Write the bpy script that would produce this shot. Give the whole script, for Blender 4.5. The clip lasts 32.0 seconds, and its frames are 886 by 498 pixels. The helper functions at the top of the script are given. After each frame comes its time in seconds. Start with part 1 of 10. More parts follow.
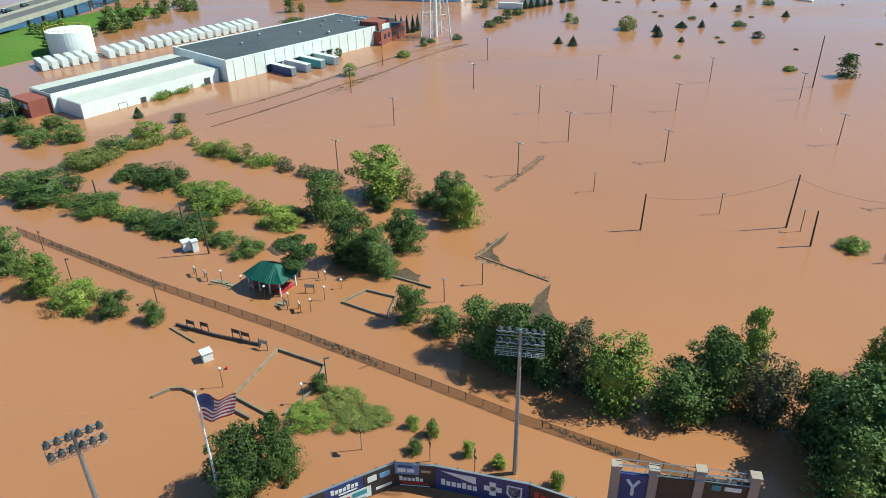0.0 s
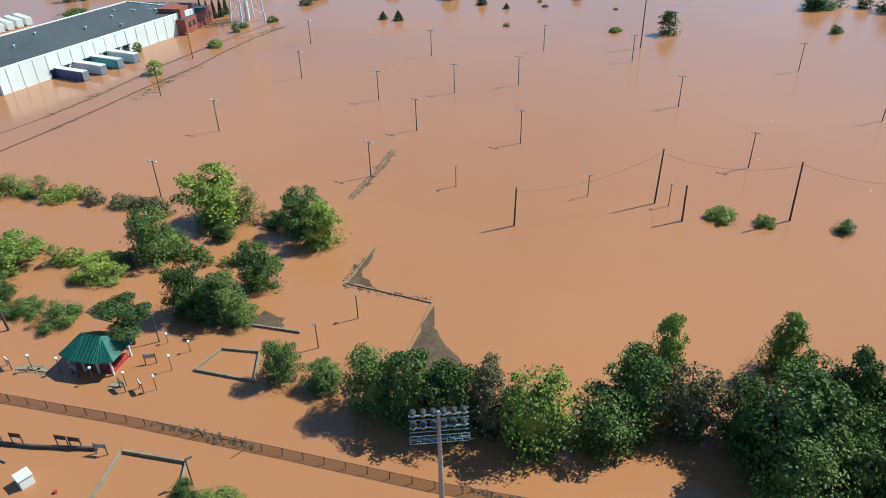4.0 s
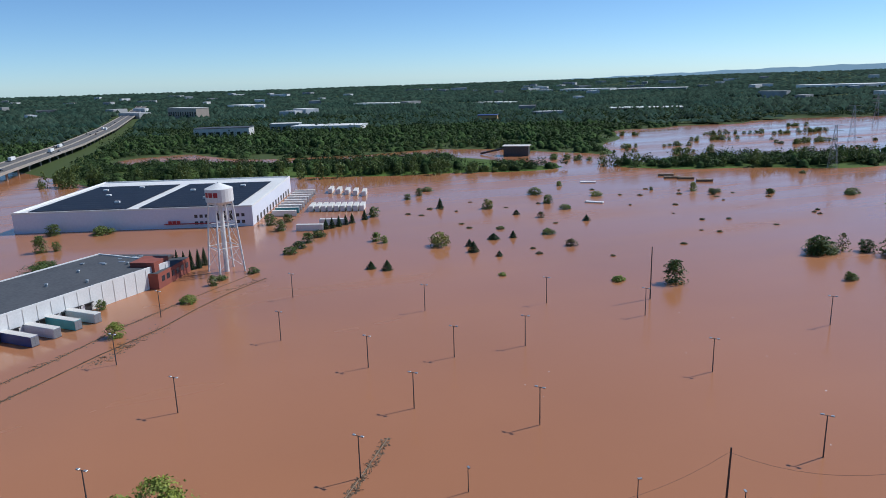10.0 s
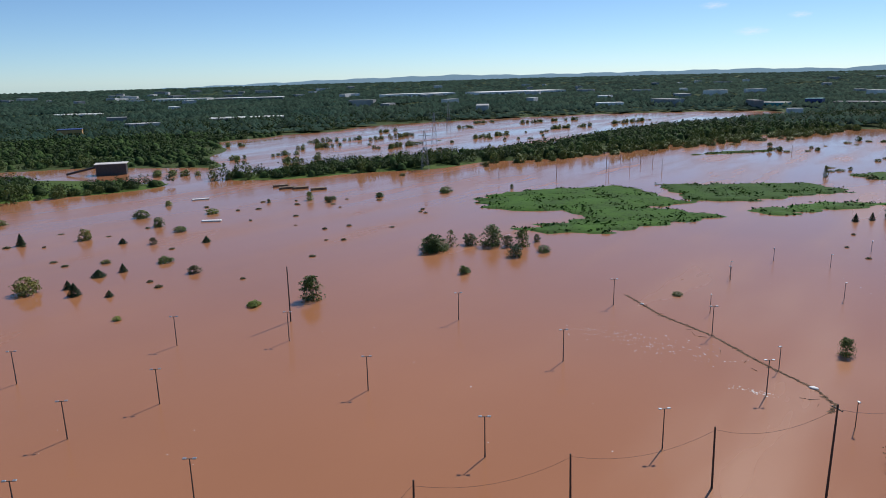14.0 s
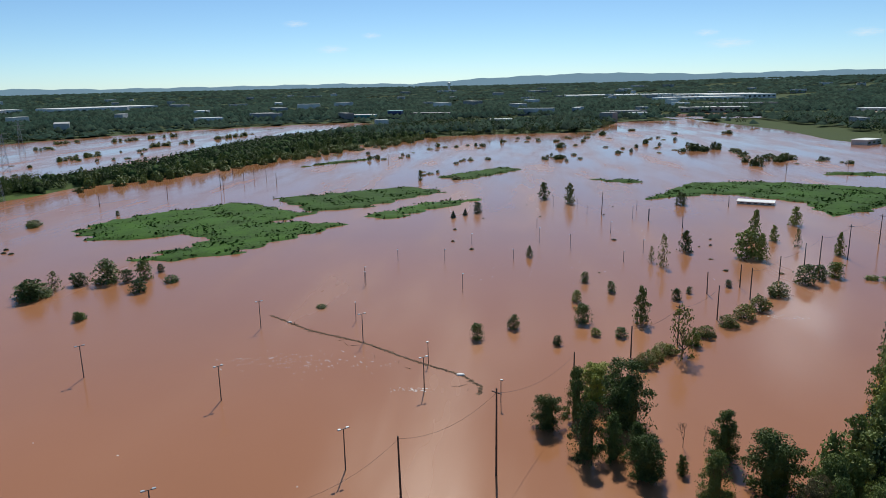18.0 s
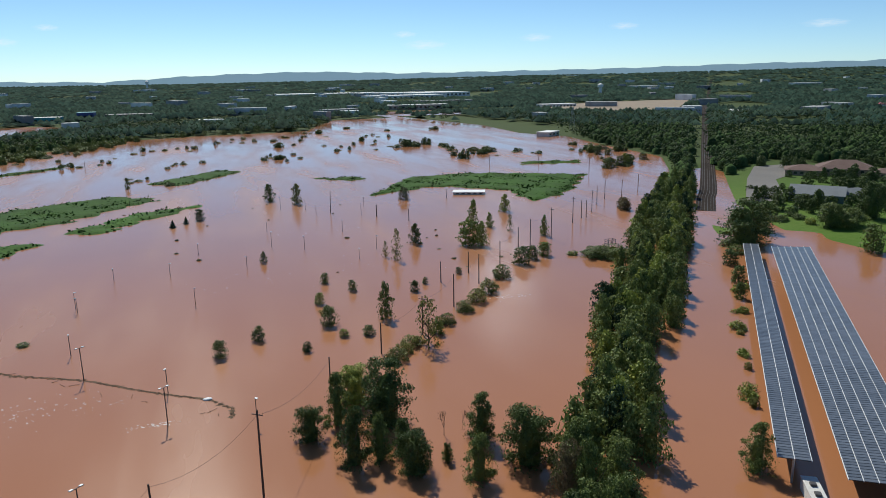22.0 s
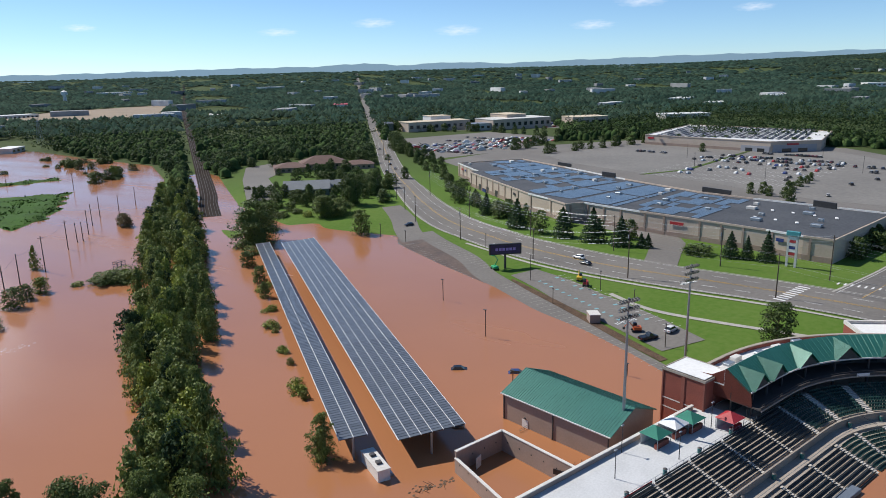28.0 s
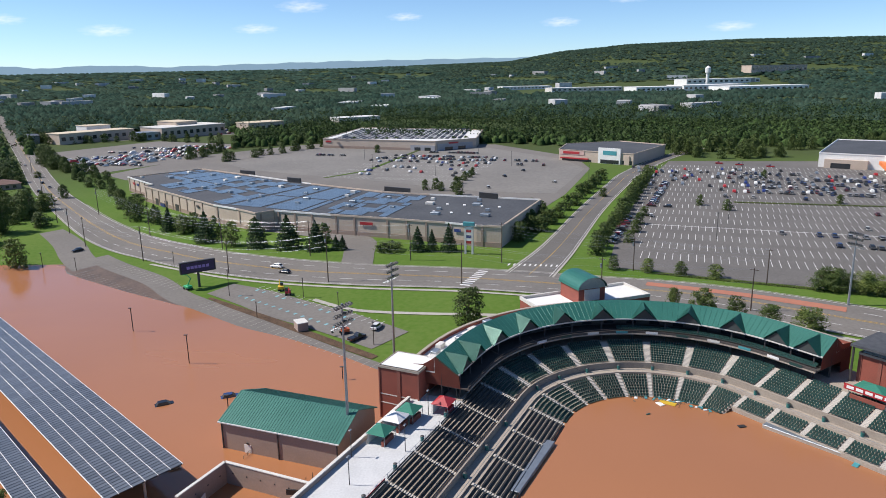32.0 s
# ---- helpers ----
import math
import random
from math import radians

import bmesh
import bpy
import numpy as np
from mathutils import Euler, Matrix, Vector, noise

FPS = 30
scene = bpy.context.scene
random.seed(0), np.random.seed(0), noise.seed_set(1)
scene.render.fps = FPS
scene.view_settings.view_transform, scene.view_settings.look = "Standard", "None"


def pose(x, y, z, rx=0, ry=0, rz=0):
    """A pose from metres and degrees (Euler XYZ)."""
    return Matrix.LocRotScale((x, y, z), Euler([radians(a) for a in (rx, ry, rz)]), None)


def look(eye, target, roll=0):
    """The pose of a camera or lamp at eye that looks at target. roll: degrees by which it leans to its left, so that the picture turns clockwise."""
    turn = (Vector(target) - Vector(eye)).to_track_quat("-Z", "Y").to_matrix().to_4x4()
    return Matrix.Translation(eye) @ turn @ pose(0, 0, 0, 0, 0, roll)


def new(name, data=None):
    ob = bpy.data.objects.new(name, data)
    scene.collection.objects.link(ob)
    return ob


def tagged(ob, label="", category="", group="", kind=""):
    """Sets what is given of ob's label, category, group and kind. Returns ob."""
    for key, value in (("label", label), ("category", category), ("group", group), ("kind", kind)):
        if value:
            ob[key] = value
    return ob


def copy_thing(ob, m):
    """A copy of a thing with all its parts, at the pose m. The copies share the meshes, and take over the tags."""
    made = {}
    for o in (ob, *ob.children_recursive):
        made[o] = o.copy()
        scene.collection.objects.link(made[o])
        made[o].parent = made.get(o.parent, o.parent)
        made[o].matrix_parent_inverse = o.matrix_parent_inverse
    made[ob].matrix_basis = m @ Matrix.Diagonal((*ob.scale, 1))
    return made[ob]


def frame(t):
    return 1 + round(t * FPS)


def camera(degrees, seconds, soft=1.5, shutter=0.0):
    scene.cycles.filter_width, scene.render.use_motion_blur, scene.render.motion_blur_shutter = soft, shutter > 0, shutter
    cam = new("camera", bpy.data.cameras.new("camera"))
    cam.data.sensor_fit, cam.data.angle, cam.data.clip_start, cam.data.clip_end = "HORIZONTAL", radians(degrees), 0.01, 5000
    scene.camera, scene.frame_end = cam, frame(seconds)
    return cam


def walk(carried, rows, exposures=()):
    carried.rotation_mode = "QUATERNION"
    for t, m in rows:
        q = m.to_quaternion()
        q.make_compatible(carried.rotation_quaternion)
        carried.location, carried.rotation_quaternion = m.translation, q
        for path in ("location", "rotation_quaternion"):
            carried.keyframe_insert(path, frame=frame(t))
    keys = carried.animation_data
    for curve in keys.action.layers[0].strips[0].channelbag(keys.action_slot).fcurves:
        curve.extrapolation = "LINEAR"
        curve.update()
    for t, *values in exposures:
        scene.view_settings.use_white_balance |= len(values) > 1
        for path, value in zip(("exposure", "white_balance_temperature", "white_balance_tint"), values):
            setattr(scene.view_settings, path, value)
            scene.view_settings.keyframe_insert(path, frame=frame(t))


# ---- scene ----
cam = camera(64.30, 32.0, soft=0.9)
PATH = [
    (0, (77.20, -17.50, 69.15), (-10.16, -11.33, 20.87), -1.21),
    (0.5, (74.69, -17.87, 69.16), (-12.21, -6.74, 20.94), -1.27),
    (1, (72.05, -18.20, 69.20), (-14.23, -2.99, 20.98), -1.35),
    (1.5, (69.35, -18.41, 69.27), (-16.15, 0.87, 21.13), -1.28),
    (2, (66.96, -18.56, 69.26), (-17.78, 4.09, 21.23), -1.41),
    (2.5, (64.68, -18.73, 69.24), (-19.22, 7.04, 21.33), -1.49),
    (3, (62.44, -18.83, 69.23), (-21.15, 8.17, 21.44), -1.59),
    (3.5, (60.15, -18.89, 69.24), (-22.63, 8.43, 20.24), -1.53),
    (5.5, (50.13, -18.42, 69.68), (-22.94, 9.14, 7.23), -2.10),
    (6, (47.44, -17.95, 69.85), (-25.76, 9.61, 7.54), -2.23),
    (6.5, (44.66, -17.18, 70.13), (-30.78, 11.27, 10.97), -2.20),
    (7, (42.04, -16.45, 70.38), (-37.41, 13.75, 17.69), -2.22),
    (7.5, (39.57, -15.85, 70.55), (-43.78, 16.24, 25.56), -1.99),
    (8, (37.19, -15.35, 70.54), (-49.15, 18.88, 33.47), -1.91),
    (8.5, (34.88, -14.98, 70.42), (-53.72, 20.93, 41.12), -1.84),
    (9, (32.70, -14.61, 70.20), (-57.03, 21.98, 45.53), -1.71),
    (9.5, (30.44, -14.12, 70.03), (-59.52, 22.59, 46.38), -1.65),
    (10, (28.12, -13.35, 69.93), (-62.42, 21.87, 46.25), -1.69),
    (10.5, (25.92, -12.37, 69.89), (-64.73, 22.64, 46.30), -1.75),
    (11, (23.88, -11.19, 69.86), (-66.05, 25.70, 46.37), -1.74),
    (11.5, (21.82, -10.16, 69.85), (-64.28, 34.90, 46.25), -1.82),
    (12, (19.77, -9.46, 69.88), (-60.79, 44.85, 46.18), -1.69),
    (12.5, (17.64, -8.98, 69.96), (-56.98, 53.24, 46.30), -1.59),
    (13, (15.62, -8.39, 70.05), (-53.81, 59.55, 46.33), -1.40),
    (13.5, (13.70, -7.73, 70.15), (-50.58, 65.09, 46.39), -1.28),
    (14, (11.91, -6.93, 70.22), (-47.06, 70.25, 46.45), -1.23),
    (14.5, (10.30, -6.14, 70.23), (-43.25, 74.94, 46.60), -1.21),
    (16.5, (5.02, -3.26, 70.04), (-24.53, 89.50, 47.19), -1.13),
    (17, (3.77, -2.65, 70.02), (-18.77, 92.09, 47.28), -1.09),
    (17.5, (2.63, -2.07, 70.00), (-13.04, 94.03, 47.21), -1.09),
    (18, (1.59, -1.37, 70.02), (-8.35, 95.47, 47.15), -1.02),
    (18.5, (0.70, -0.70, 70.02), (-4.19, 96.51, 47.07), -0.98),
    (19, (0.00, 0.00, 70.00), (-0.05, 97.31, 46.95), -1.05),
    (19.5, (-0.56, 0.73, 69.96), (4.34, 97.90, 46.83), -0.99),
    (20, (-1.11, 1.43, 69.90), (8.97, 98.18, 46.67), -0.96),
    (20.5, (-1.58, 2.12, 69.86), (13.70, 98.15, 46.50), -1.01),
    (21, (-2.00, 2.78, 69.89), (17.84, 97.94, 46.44), -0.91),
    (21.5, (-2.38, 3.29, 69.97), (21.75, 97.43, 46.42), -0.88),
    (22, (-2.69, 3.80, 70.06), (25.66, 96.74, 46.43), -0.83),
    (22.5, (-2.89, 4.44, 70.08), (29.31, 96.10, 46.40), -0.84),
    (23, (-2.94, 5.06, 70.07), (33.07, 95.29, 46.36), -0.81),
    (23.5, (-2.86, 5.66, 70.04), (37.54, 94.00, 46.31), -0.80),
    (24, (-2.73, 6.28, 69.99), (42.63, 92.18, 46.25), -0.86),
    (24.5, (-2.72, 6.84, 69.96), (48.43, 89.41, 46.18), -0.85),
    (25, (-2.80, 7.41, 69.94), (53.92, 86.28, 46.22), -0.80),
    (25.5, (-2.89, 7.98, 69.94), (58.20, 83.50, 46.15), -0.89),
    (27.5, (-3.21, 11.09, 70.36), (74.93, 68.66, 46.29), -1.17),
    (28, (-3.28, 11.68, 70.46), (78.08, 64.57, 46.34), -1.19),
    (28.5, (-3.33, 12.10, 70.59), (80.96, 60.17, 46.41), -1.07),
    (29, (-3.34, 12.56, 70.72), (83.65, 55.54, 46.51), -0.99),
    (29.5, (-3.24, 13.14, 70.80), (86.40, 50.27, 46.58), -0.95),
    (30, (-3.09, 13.83, 70.85), (89.07, 44.13, 46.59), -0.93),
    (30.5, (-2.98, 14.51, 70.92), (90.62, 39.99, 46.62), -0.96),
    (31, (-2.80, 15.10, 70.98), (91.95, 35.88, 46.66), -0.90),
    (31.5, (-2.58, 15.56, 71.02), (93.02, 32.01, 46.70), -0.91),
    (32, (-2.33, 16.00, 71.05), (93.90, 28.15, 46.73), -0.97),
]
# seconds, stops, kelvin, tint
EXPOSURES = [
    (0.0, 0.79, 6050, -14), (3.5, 0.77, 5980, -11), (6.0, 0.78, 5700, 0), (7.0, 0.74, 5650, 18), (8.0, 0.42, 5650, 20), (9.0, 0.37, 5750, 8), (10.0, 0.08, 5850, 10), (11.0, 0.09, 6050, 11), (13.0, 0.03, 6250, 13),
    (17.0, -0.05, 6400, 7), (19.0, -0.04, 6450, 6), (21.0, 0.02, 6450, 6), (23.0, 0.07, 6400, 6), (25.0, 0.12, 6400, 8), (28.0, 0.3, 6450, 11), (32.0, 0.47, 6550, 14),
]
walk(cam, [(t, look(eye, target, roll)) for t, eye, target, roll in PATH], EXPOSURES)

# ---- daylight: late-morning sun ahead of the flooded fields, clear sky ----
SUN_AZ, SUN_EL = -2.0, 48.5            # degrees clockwise from +y, degrees above the horizon
world = bpy.data.worlds.new("sky")
scene.world = world
world.use_nodes = True
wn = world.node_tree.nodes
sky = wn.new("ShaderNodeTexSky")
sky.sky_type = "NISHITA"
sky.sun_disc = False
sky.sun_elevation, sky.sun_rotation = radians(SUN_EL), radians(SUN_AZ)
sky.air_density, sky.dust_density, sky.ozone_density = 0.65, 0.12, 5.0
wn["Background"].inputs["Strength"].default_value = 0.108
clear_air = wn.new("ShaderNodeMix")
clear_air.data_type, clear_air.blend_type = "RGBA", "MULTIPLY"
clear_air.inputs["Factor"].default_value, clear_air.inputs["B"].default_value = 1.0, (0.88, 0.975, 0.985, 1)
world.node_tree.links.new(sky.outputs["Color"], clear_air.inputs["A"])
world.node_tree.links.new(clear_air.outputs["Result"], wn["Background"].inputs["Color"])
sun_data = bpy.data.lights.new("sun", "SUN")
sun_data.energy, sun_data.angle, sun_data.color = 4.05, radians(0.53), (1.0, 0.95, 0.87)
sun = new("sun", sun_data)
az, el = radians(SUN_AZ), radians(SUN_EL)
sun.matrix_world = look((math.sin(az) * math.cos(el) * 400, math.cos(az) * math.cos(el) * 400, math.sin(el) * 400), (0, 0, 0))

# ---- materials ----
MATS = {}


def mat(name, base, other=None, rough=0.7, metal=0.0, scale=0.5, fine=6.0, bump=0.0, space="Object", rand=0.0, spec=0.5, leaf=False, island=0.0):
    """A surface: base and other mixed by noise of two sizes (scale and fine, per metre), with relief."""
    if name in MATS:
        return MATS[name]
    m = bpy.data.materials.new(name)
    m.use_nodes = True
    nt = m.node_tree
    n, link = nt.nodes, nt.links.new
    bs = n["Principled BSDF"]
    bs.inputs["Roughness"].default_value, bs.inputs["Metallic"].default_value = rough, metal
    bs.inputs["Specular IOR Level"].default_value = spec
    other = other or tuple(c * 0.78 for c in base)
    if space == "World":
        co = n.new("ShaderNodeNewGeometry").outputs["Position"]
    else:
        co = n.new("ShaderNodeTexCoord").outputs["Object"]
    big, small = n.new("ShaderNodeTexNoise"), n.new("ShaderNodeTexNoise")
    big.inputs["Scale"].default_value, small.inputs["Scale"].default_value = scale, fine
    big.inputs["Detail"].default_value, small.inputs["Detail"].default_value = 3, 2
    for t in (big, small):
        link(co, t.inputs["Vector"])
    add = n.new("ShaderNodeMath")
    add.operation = "ADD"
    link(big.outputs["Fac"], add.inputs[0])
    link(small.outputs["Fac"], add.inputs[1])
    ramp = n.new("ShaderNodeMapRange")
    ramp.inputs["From Min"].default_value, ramp.inputs["From Max"].default_value = 0.75, 1.25
    link(add.outputs[0], ramp.inputs["Value"])
    mix = n.new("ShaderNodeMix")
    mix.data_type = "RGBA"
    mix.inputs["A"].default_value, mix.inputs["B"].default_value = (*base, 1), (*other, 1)
    link(ramp.outputs["Result"], mix.inputs["Factor"])
    out = mix.outputs["Result"]
    for amount, src in ((rand, "ob"), (island, "is")):
        if amount:
            hsv = n.new("ShaderNodeHueSaturation")
            info = n.new("ShaderNodeObjectInfo").outputs["Random"] if src == "ob" else n.new("ShaderNodeNewGeometry").outputs["Random Per Island"]
            rng = n.new("ShaderNodeMapRange")
            rng.inputs["To Min"].default_value, rng.inputs["To Max"].default_value = 1 - amount, 1 + amount
            link(info, rng.inputs["Value"])
            link(rng.outputs["Result"], hsv.inputs["Value"])
            if leaf:
                hue = n.new("ShaderNodeMapRange")
                hue.inputs["To Min"].default_value, hue.inputs["To Max"].default_value = 0.512, 0.484
                link(info, hue.inputs["Value"])
                link(hue.outputs["Result"], hsv.inputs["Hue"])
            link(out, hsv.inputs["Color"])
            out = hsv.outputs["Color"]
    link(out, bs.inputs["Base Color"])
    if bump:
        b = n.new("ShaderNodeBump")
        b.inputs["Strength"].default_value, b.inputs["Distance"].default_value = 0.6, bump
        link(add.outputs[0], b.inputs["Height"])
        link(b.outputs["Normal"], bs.inputs["Normal"])
    if leaf:
        tr, ms = n.new("ShaderNodeBsdfTranslucent"), n.new("ShaderNodeMixShader")
        ms.inputs["Fac"].default_value = 0.18
        link(out, tr.inputs["Color"])
        link(bs.outputs[0], ms.inputs[1])
        link(tr.outputs[0], ms.inputs[2])
        link(ms.outputs[0], n["Material Output"].inputs["Surface"])
    MATS[name] = m
    return m


def water_mat():
    m = bpy.data.materials.new("muddy_water")
    m.use_nodes = True
    nt = m.node_tree
    n, link = nt.nodes, nt.links.new
    bs = n["Principled BSDF"]
    bs.inputs["Roughness"].default_value, bs.inputs["IOR"].default_value = 0.09, 1.42
    pos = n.new("ShaderNodeNewGeometry").outputs["Position"]
    silt = n.new("ShaderNodeTexNoise")
    silt.inputs["Scale"].default_value, silt.inputs["Detail"].default_value = 0.012, 5
    link(pos, silt.inputs["Vector"])
    mix = n.new("ShaderNodeMix")
    mix.data_type = "RGBA"
    mix.inputs["A"].default_value, mix.inputs["B"].default_value = (0.405, 0.175, 0.079, 1), (0.305, 0.132, 0.061, 1)
    link(silt.outputs["Fac"], mix.inputs["Factor"])
    link(mix.outputs["Result"], bs.inputs["Base Color"])
    calm, flow, gloss = n.new("ShaderNodeTexNoise"), n.new("ShaderNodeMapping"), n.new("ShaderNodeMapRange")
    flow.inputs["Rotation"].default_value, flow.inputs["Scale"].default_value = (0, 0, 0.6), (1.0, 0.22, 1.0)
    calm.inputs["Scale"].default_value, calm.inputs["Detail"].default_value = 0.03, 4
    gloss.inputs["From Min"].default_value, gloss.inputs["From Max"].default_value = 0.35, 0.68
    gloss.inputs["To Min"].default_value, gloss.inputs["To Max"].default_value = 0.07, 0.3
    link(pos, flow.inputs["Vector"])
    link(flow.outputs["Vector"], calm.inputs["Vector"])
    link(calm.outputs["Fac"], gloss.inputs["Value"])
    link(gloss.outputs["Result"], bs.inputs["Roughness"])
    stretch = n.new("ShaderNodeMapping")
    stretch.inputs["Scale"].default_value = (1.0, 0.6, 1.0)
    link(pos, stretch.inputs["Vector"])
    rip = n.new("ShaderNodeTexNoise")
    rip.inputs["Scale"].default_value, rip.inputs["Detail"].default_value = 1.3, 3
    link(stretch.outputs["Vector"], rip.inputs["Vector"])
    b = n.new("ShaderNodeBump")
    b.inputs["Strength"].default_value, b.inputs["Distance"].default_value = 0.35, 0.03
    link(rip.outputs["Fac"], b.inputs["Height"])
    link(b.outputs["Normal"], bs.inputs["Normal"])
    return m


# ---- small builders ----
def part(name, bm, material, parent=None, label=""):
    """One mesh object from a bmesh, under a thing or a part."""
    me = bpy.data.meshes.new(name)
    bm.to_mesh(me)
    bm.free()
    return mesh_part(name, me, material, parent, label)


def mesh_part(name, me, material, parent=None, label=""):
    if material is not None and not me.materials:
        me.materials.append(material)
    ob = new(name, me)
    if parent is not None:
        ob.parent = parent
    if label:
        ob["label"] = label
    return ob


def thing(name, m, label, category, group="", kind=""):
    ob = new(name)
    ob.matrix_world = m
    return tagged(ob, label, category, group, kind)


def box(bm, x0, y0, z0, x1, y1, z1, bevel=0.0):
    vs = [bm.verts.new((x, y, z)) for z in (z0, z1) for y in (y0, y1) for x in (x0, x1)]
    fs = [bm.faces.new([vs[i] for i in f]) for f in ((0, 2, 3, 1), (4, 5, 7, 6), (0, 1, 5, 4), (1, 3, 7, 5), (3, 2, 6, 7), (2, 0, 4, 6))]
    if bevel:
        bmesh.ops.bevel(bm, geom=list({e for f in fs for e in f.edges}), offset=bevel, segments=1, affect="EDGES")
    return bm


def boxes(*rows, bevel=0.0):
    bm = bmesh.new()
    for r in rows:
        box(bm, *r, bevel=bevel)
    return bm


def prism(bm, pts, z0, z1):
    """A polygon in the plan, given anticlockwise, raised from z0 to z1."""
    lo = [bm.verts.new((x, y, z0)) for x, y in pts]
    hi = [bm.verts.new((x, y, z1)) for x, y in pts]
    k = len(pts)
    bm.faces.new(lo[::-1])
    bm.faces.new(hi)
    for i in range(k):
        j = (i + 1) % k
        bm.faces.new((lo[i], lo[j], hi[j], hi[i]))
    return bm


def tube(bm, a, b, r0, r1=None, sides=8, caps=True):
    """A tapered round bar from a to b."""
    a, b = Vector(a), Vector(b)
    r1 = r0 if r1 is None else r1
    q = (b - a).to_track_quat("Z", "Y")
    rings = []
    for c, r in ((a, r0), (b, r1)):
        rings.append([bm.verts.new(c + q @ Vector((r * math.cos(2 * math.pi * i / sides), r * math.sin(2 * math.pi * i / sides), 0))) for i in range(sides)])
    for i in range(sides):
        j = (i + 1) % sides
        bm.faces.new((rings[0][i], rings[0][j], rings[1][j], rings[1][i]))
    if caps:
        bm.faces.new(rings[0][::-1])
        bm.faces.new(rings[1])
    return bm


def tubes(*rows, sides=8):
    bm = bmesh.new()
    for r in rows:
        tube(bm, *r, sides=sides)
    return bm


def along(p, q):
    """The pose with its x axis from p to q in the plan."""
    return pose(p[0], p[1], p[2] if len(p) > 2 else 0, 0, 0, math.degrees(math.atan2(q[1] - p[1], q[0] - p[0])))


def span(p, q):
    return math.hypot(q[0] - p[0], q[1] - p[1])


# ---- the lie of the land ----
DRY_NORTH = [(205, 262), (237, 261), (250, 250), (242, 238), (243, 216), (246, 195), (235, 188), (215, 152), (200, 122), (184, 98), (176, 80), (165, 62),
             (157, 51), (150, 20), (158, -40), (150, -160), (400, -900), (4990, -3500), (4990, 4990), (-200, 4990), (97, 1700), (300, 1420), (327, 1233), (368, 1008), (358, 843), (388, 770), (373, 661), (363, 541), (313, 456), (268, 398), (248, 340)]
DRY_SOUTH = [(-317, 490), (-340, 420), (-386, 347), (-422, 302), (-441, 220), (-485, 97), (-529, -4), (-539, -115), (-420, -300), (-600, -1500),
             (-4990, -3500), (-4990, 4990), (0, 4990), (97, 1700), (280, 1420), (290, 1300), (177, 1240), (110, 1023), (-107, 955), (-150, 900), (-188, 842), (-240, 640), (-270, 545)]
LAGOON = [(-440, 335), (-470, 335), (-532, 376), (-695, 491), (-722, 602), (-703, 688), (-717, 817), (-667, 952), (-598, 1069), (-515, 1192), (-400, 1300), (-300, 1330), (-210, 1240),
          (-280, 1040), (-330, 900), (-358, 760), (-345, 620), (-368, 550), (-388, 490), (-408, 440), (-425, 390)]
BACKWATER = [(-425, 290), (-452, 340), (-497, 356), (-540, 322), (-590, 292), (-640, 240), (-628, 170), (-645, 60), (-750, 15), (-735, -52), (-660, -58), (-645, 0), (-596, 60), (-582, 150), (-572, 210), (-530, 258), (-490, 245), (-455, 262)]
UNDERPASS = [(-420, -98), (-468, -84), (-546, -74), (-620, -98), (-690, -138), (-640, -220), (-420, -260), (-390, -150)]
ROAD_BANK = [(-220, -171), (-244, -158), (-268, -164), (-300, -158), (-345, -128), (-356, -140), (-330, -182), (-250, -222), (-190, -240), (-180, -205)]
RAIL_CUT = [(225, 240), (238, 258), (264, 322), (302, 376), (345, 436), (352, 462), (336, 460), (300, 414), (270, 376), (215, 285)]
FAR_LAKE = [(230, 1480), (330, 1330), (560, 1330), (600, 1450), (420, 1560)]
ISLES = [
    [(-221, 329), (-212, 374), (-167, 417), (-111, 380), (-124, 356), (-81, 350), (-117, 287), (-142, 267), (-158, 272), (-140, 312), (-160, 322), (-172, 312), (-195, 306)],
    [(-152, 434), (-111, 384), (-85, 399), (-42, 463), (-71, 484)],
    [(-80, 371), (-66, 362), (-17, 432), (-49, 419)],
    [(-57, 535), (-34, 516), (8, 579), (-6, 601)],
    [(80, 425), (127, 450), (167, 415), (164, 372), (196, 392), (247, 465), (162, 505), (120, 495)],
    [(58, 519), (81, 495), (93, 508), (80, 520)],
    [(228, 539), (279, 528), (283, 545), (232, 552)],
    [(-186, 608), (-140, 655), (-135, 680), (-175, 640)],
]


def signed(poly, x, y):
    """Distance to a polygon's edge, positive inside."""
    best, inside = np.full(x.shape, 1e9), np.zeros(x.shape, bool)
    for (ax, ay), (bx, by) in zip(poly, poly[1:] + poly[:1]):
        dx, dy = bx - ax, by - ay
        t = np.clip(((x - ax) * dx + (y - ay) * dy) / (dx * dx + dy * dy), 0, 1)
        best = np.minimum(best, np.hypot(x - ax - t * dx, y - ay - t * dy))
        inside ^= ((ay > y) != (by > y)) & (x < dx * (y - ay) / (dy if dy else 1e-9) + ax)
    return np.where(inside, best, -best)


SKYLINE_AZ = [-180, -110, -98, -84, -67, -55, -46, -36, -31, -14, -8, -1, 6, 12, 22, 31, 47, 52, 62, 75, 88, 92, 97, 105, 114, 130, 180]
SKYLINE_EL = [-0.5, -0.5, -0.5, -0.55, -0.5, -0.42, -0.35, -0.3, -0.25, -0.2, -0.2, -0.2, -0.15, -0.1, 0.05, 0.1, 0.3, 0.3, 0.35, 0.4, 0.7, 1.35, 1.75, 1.9, 1.8, 1.2, 0.0]


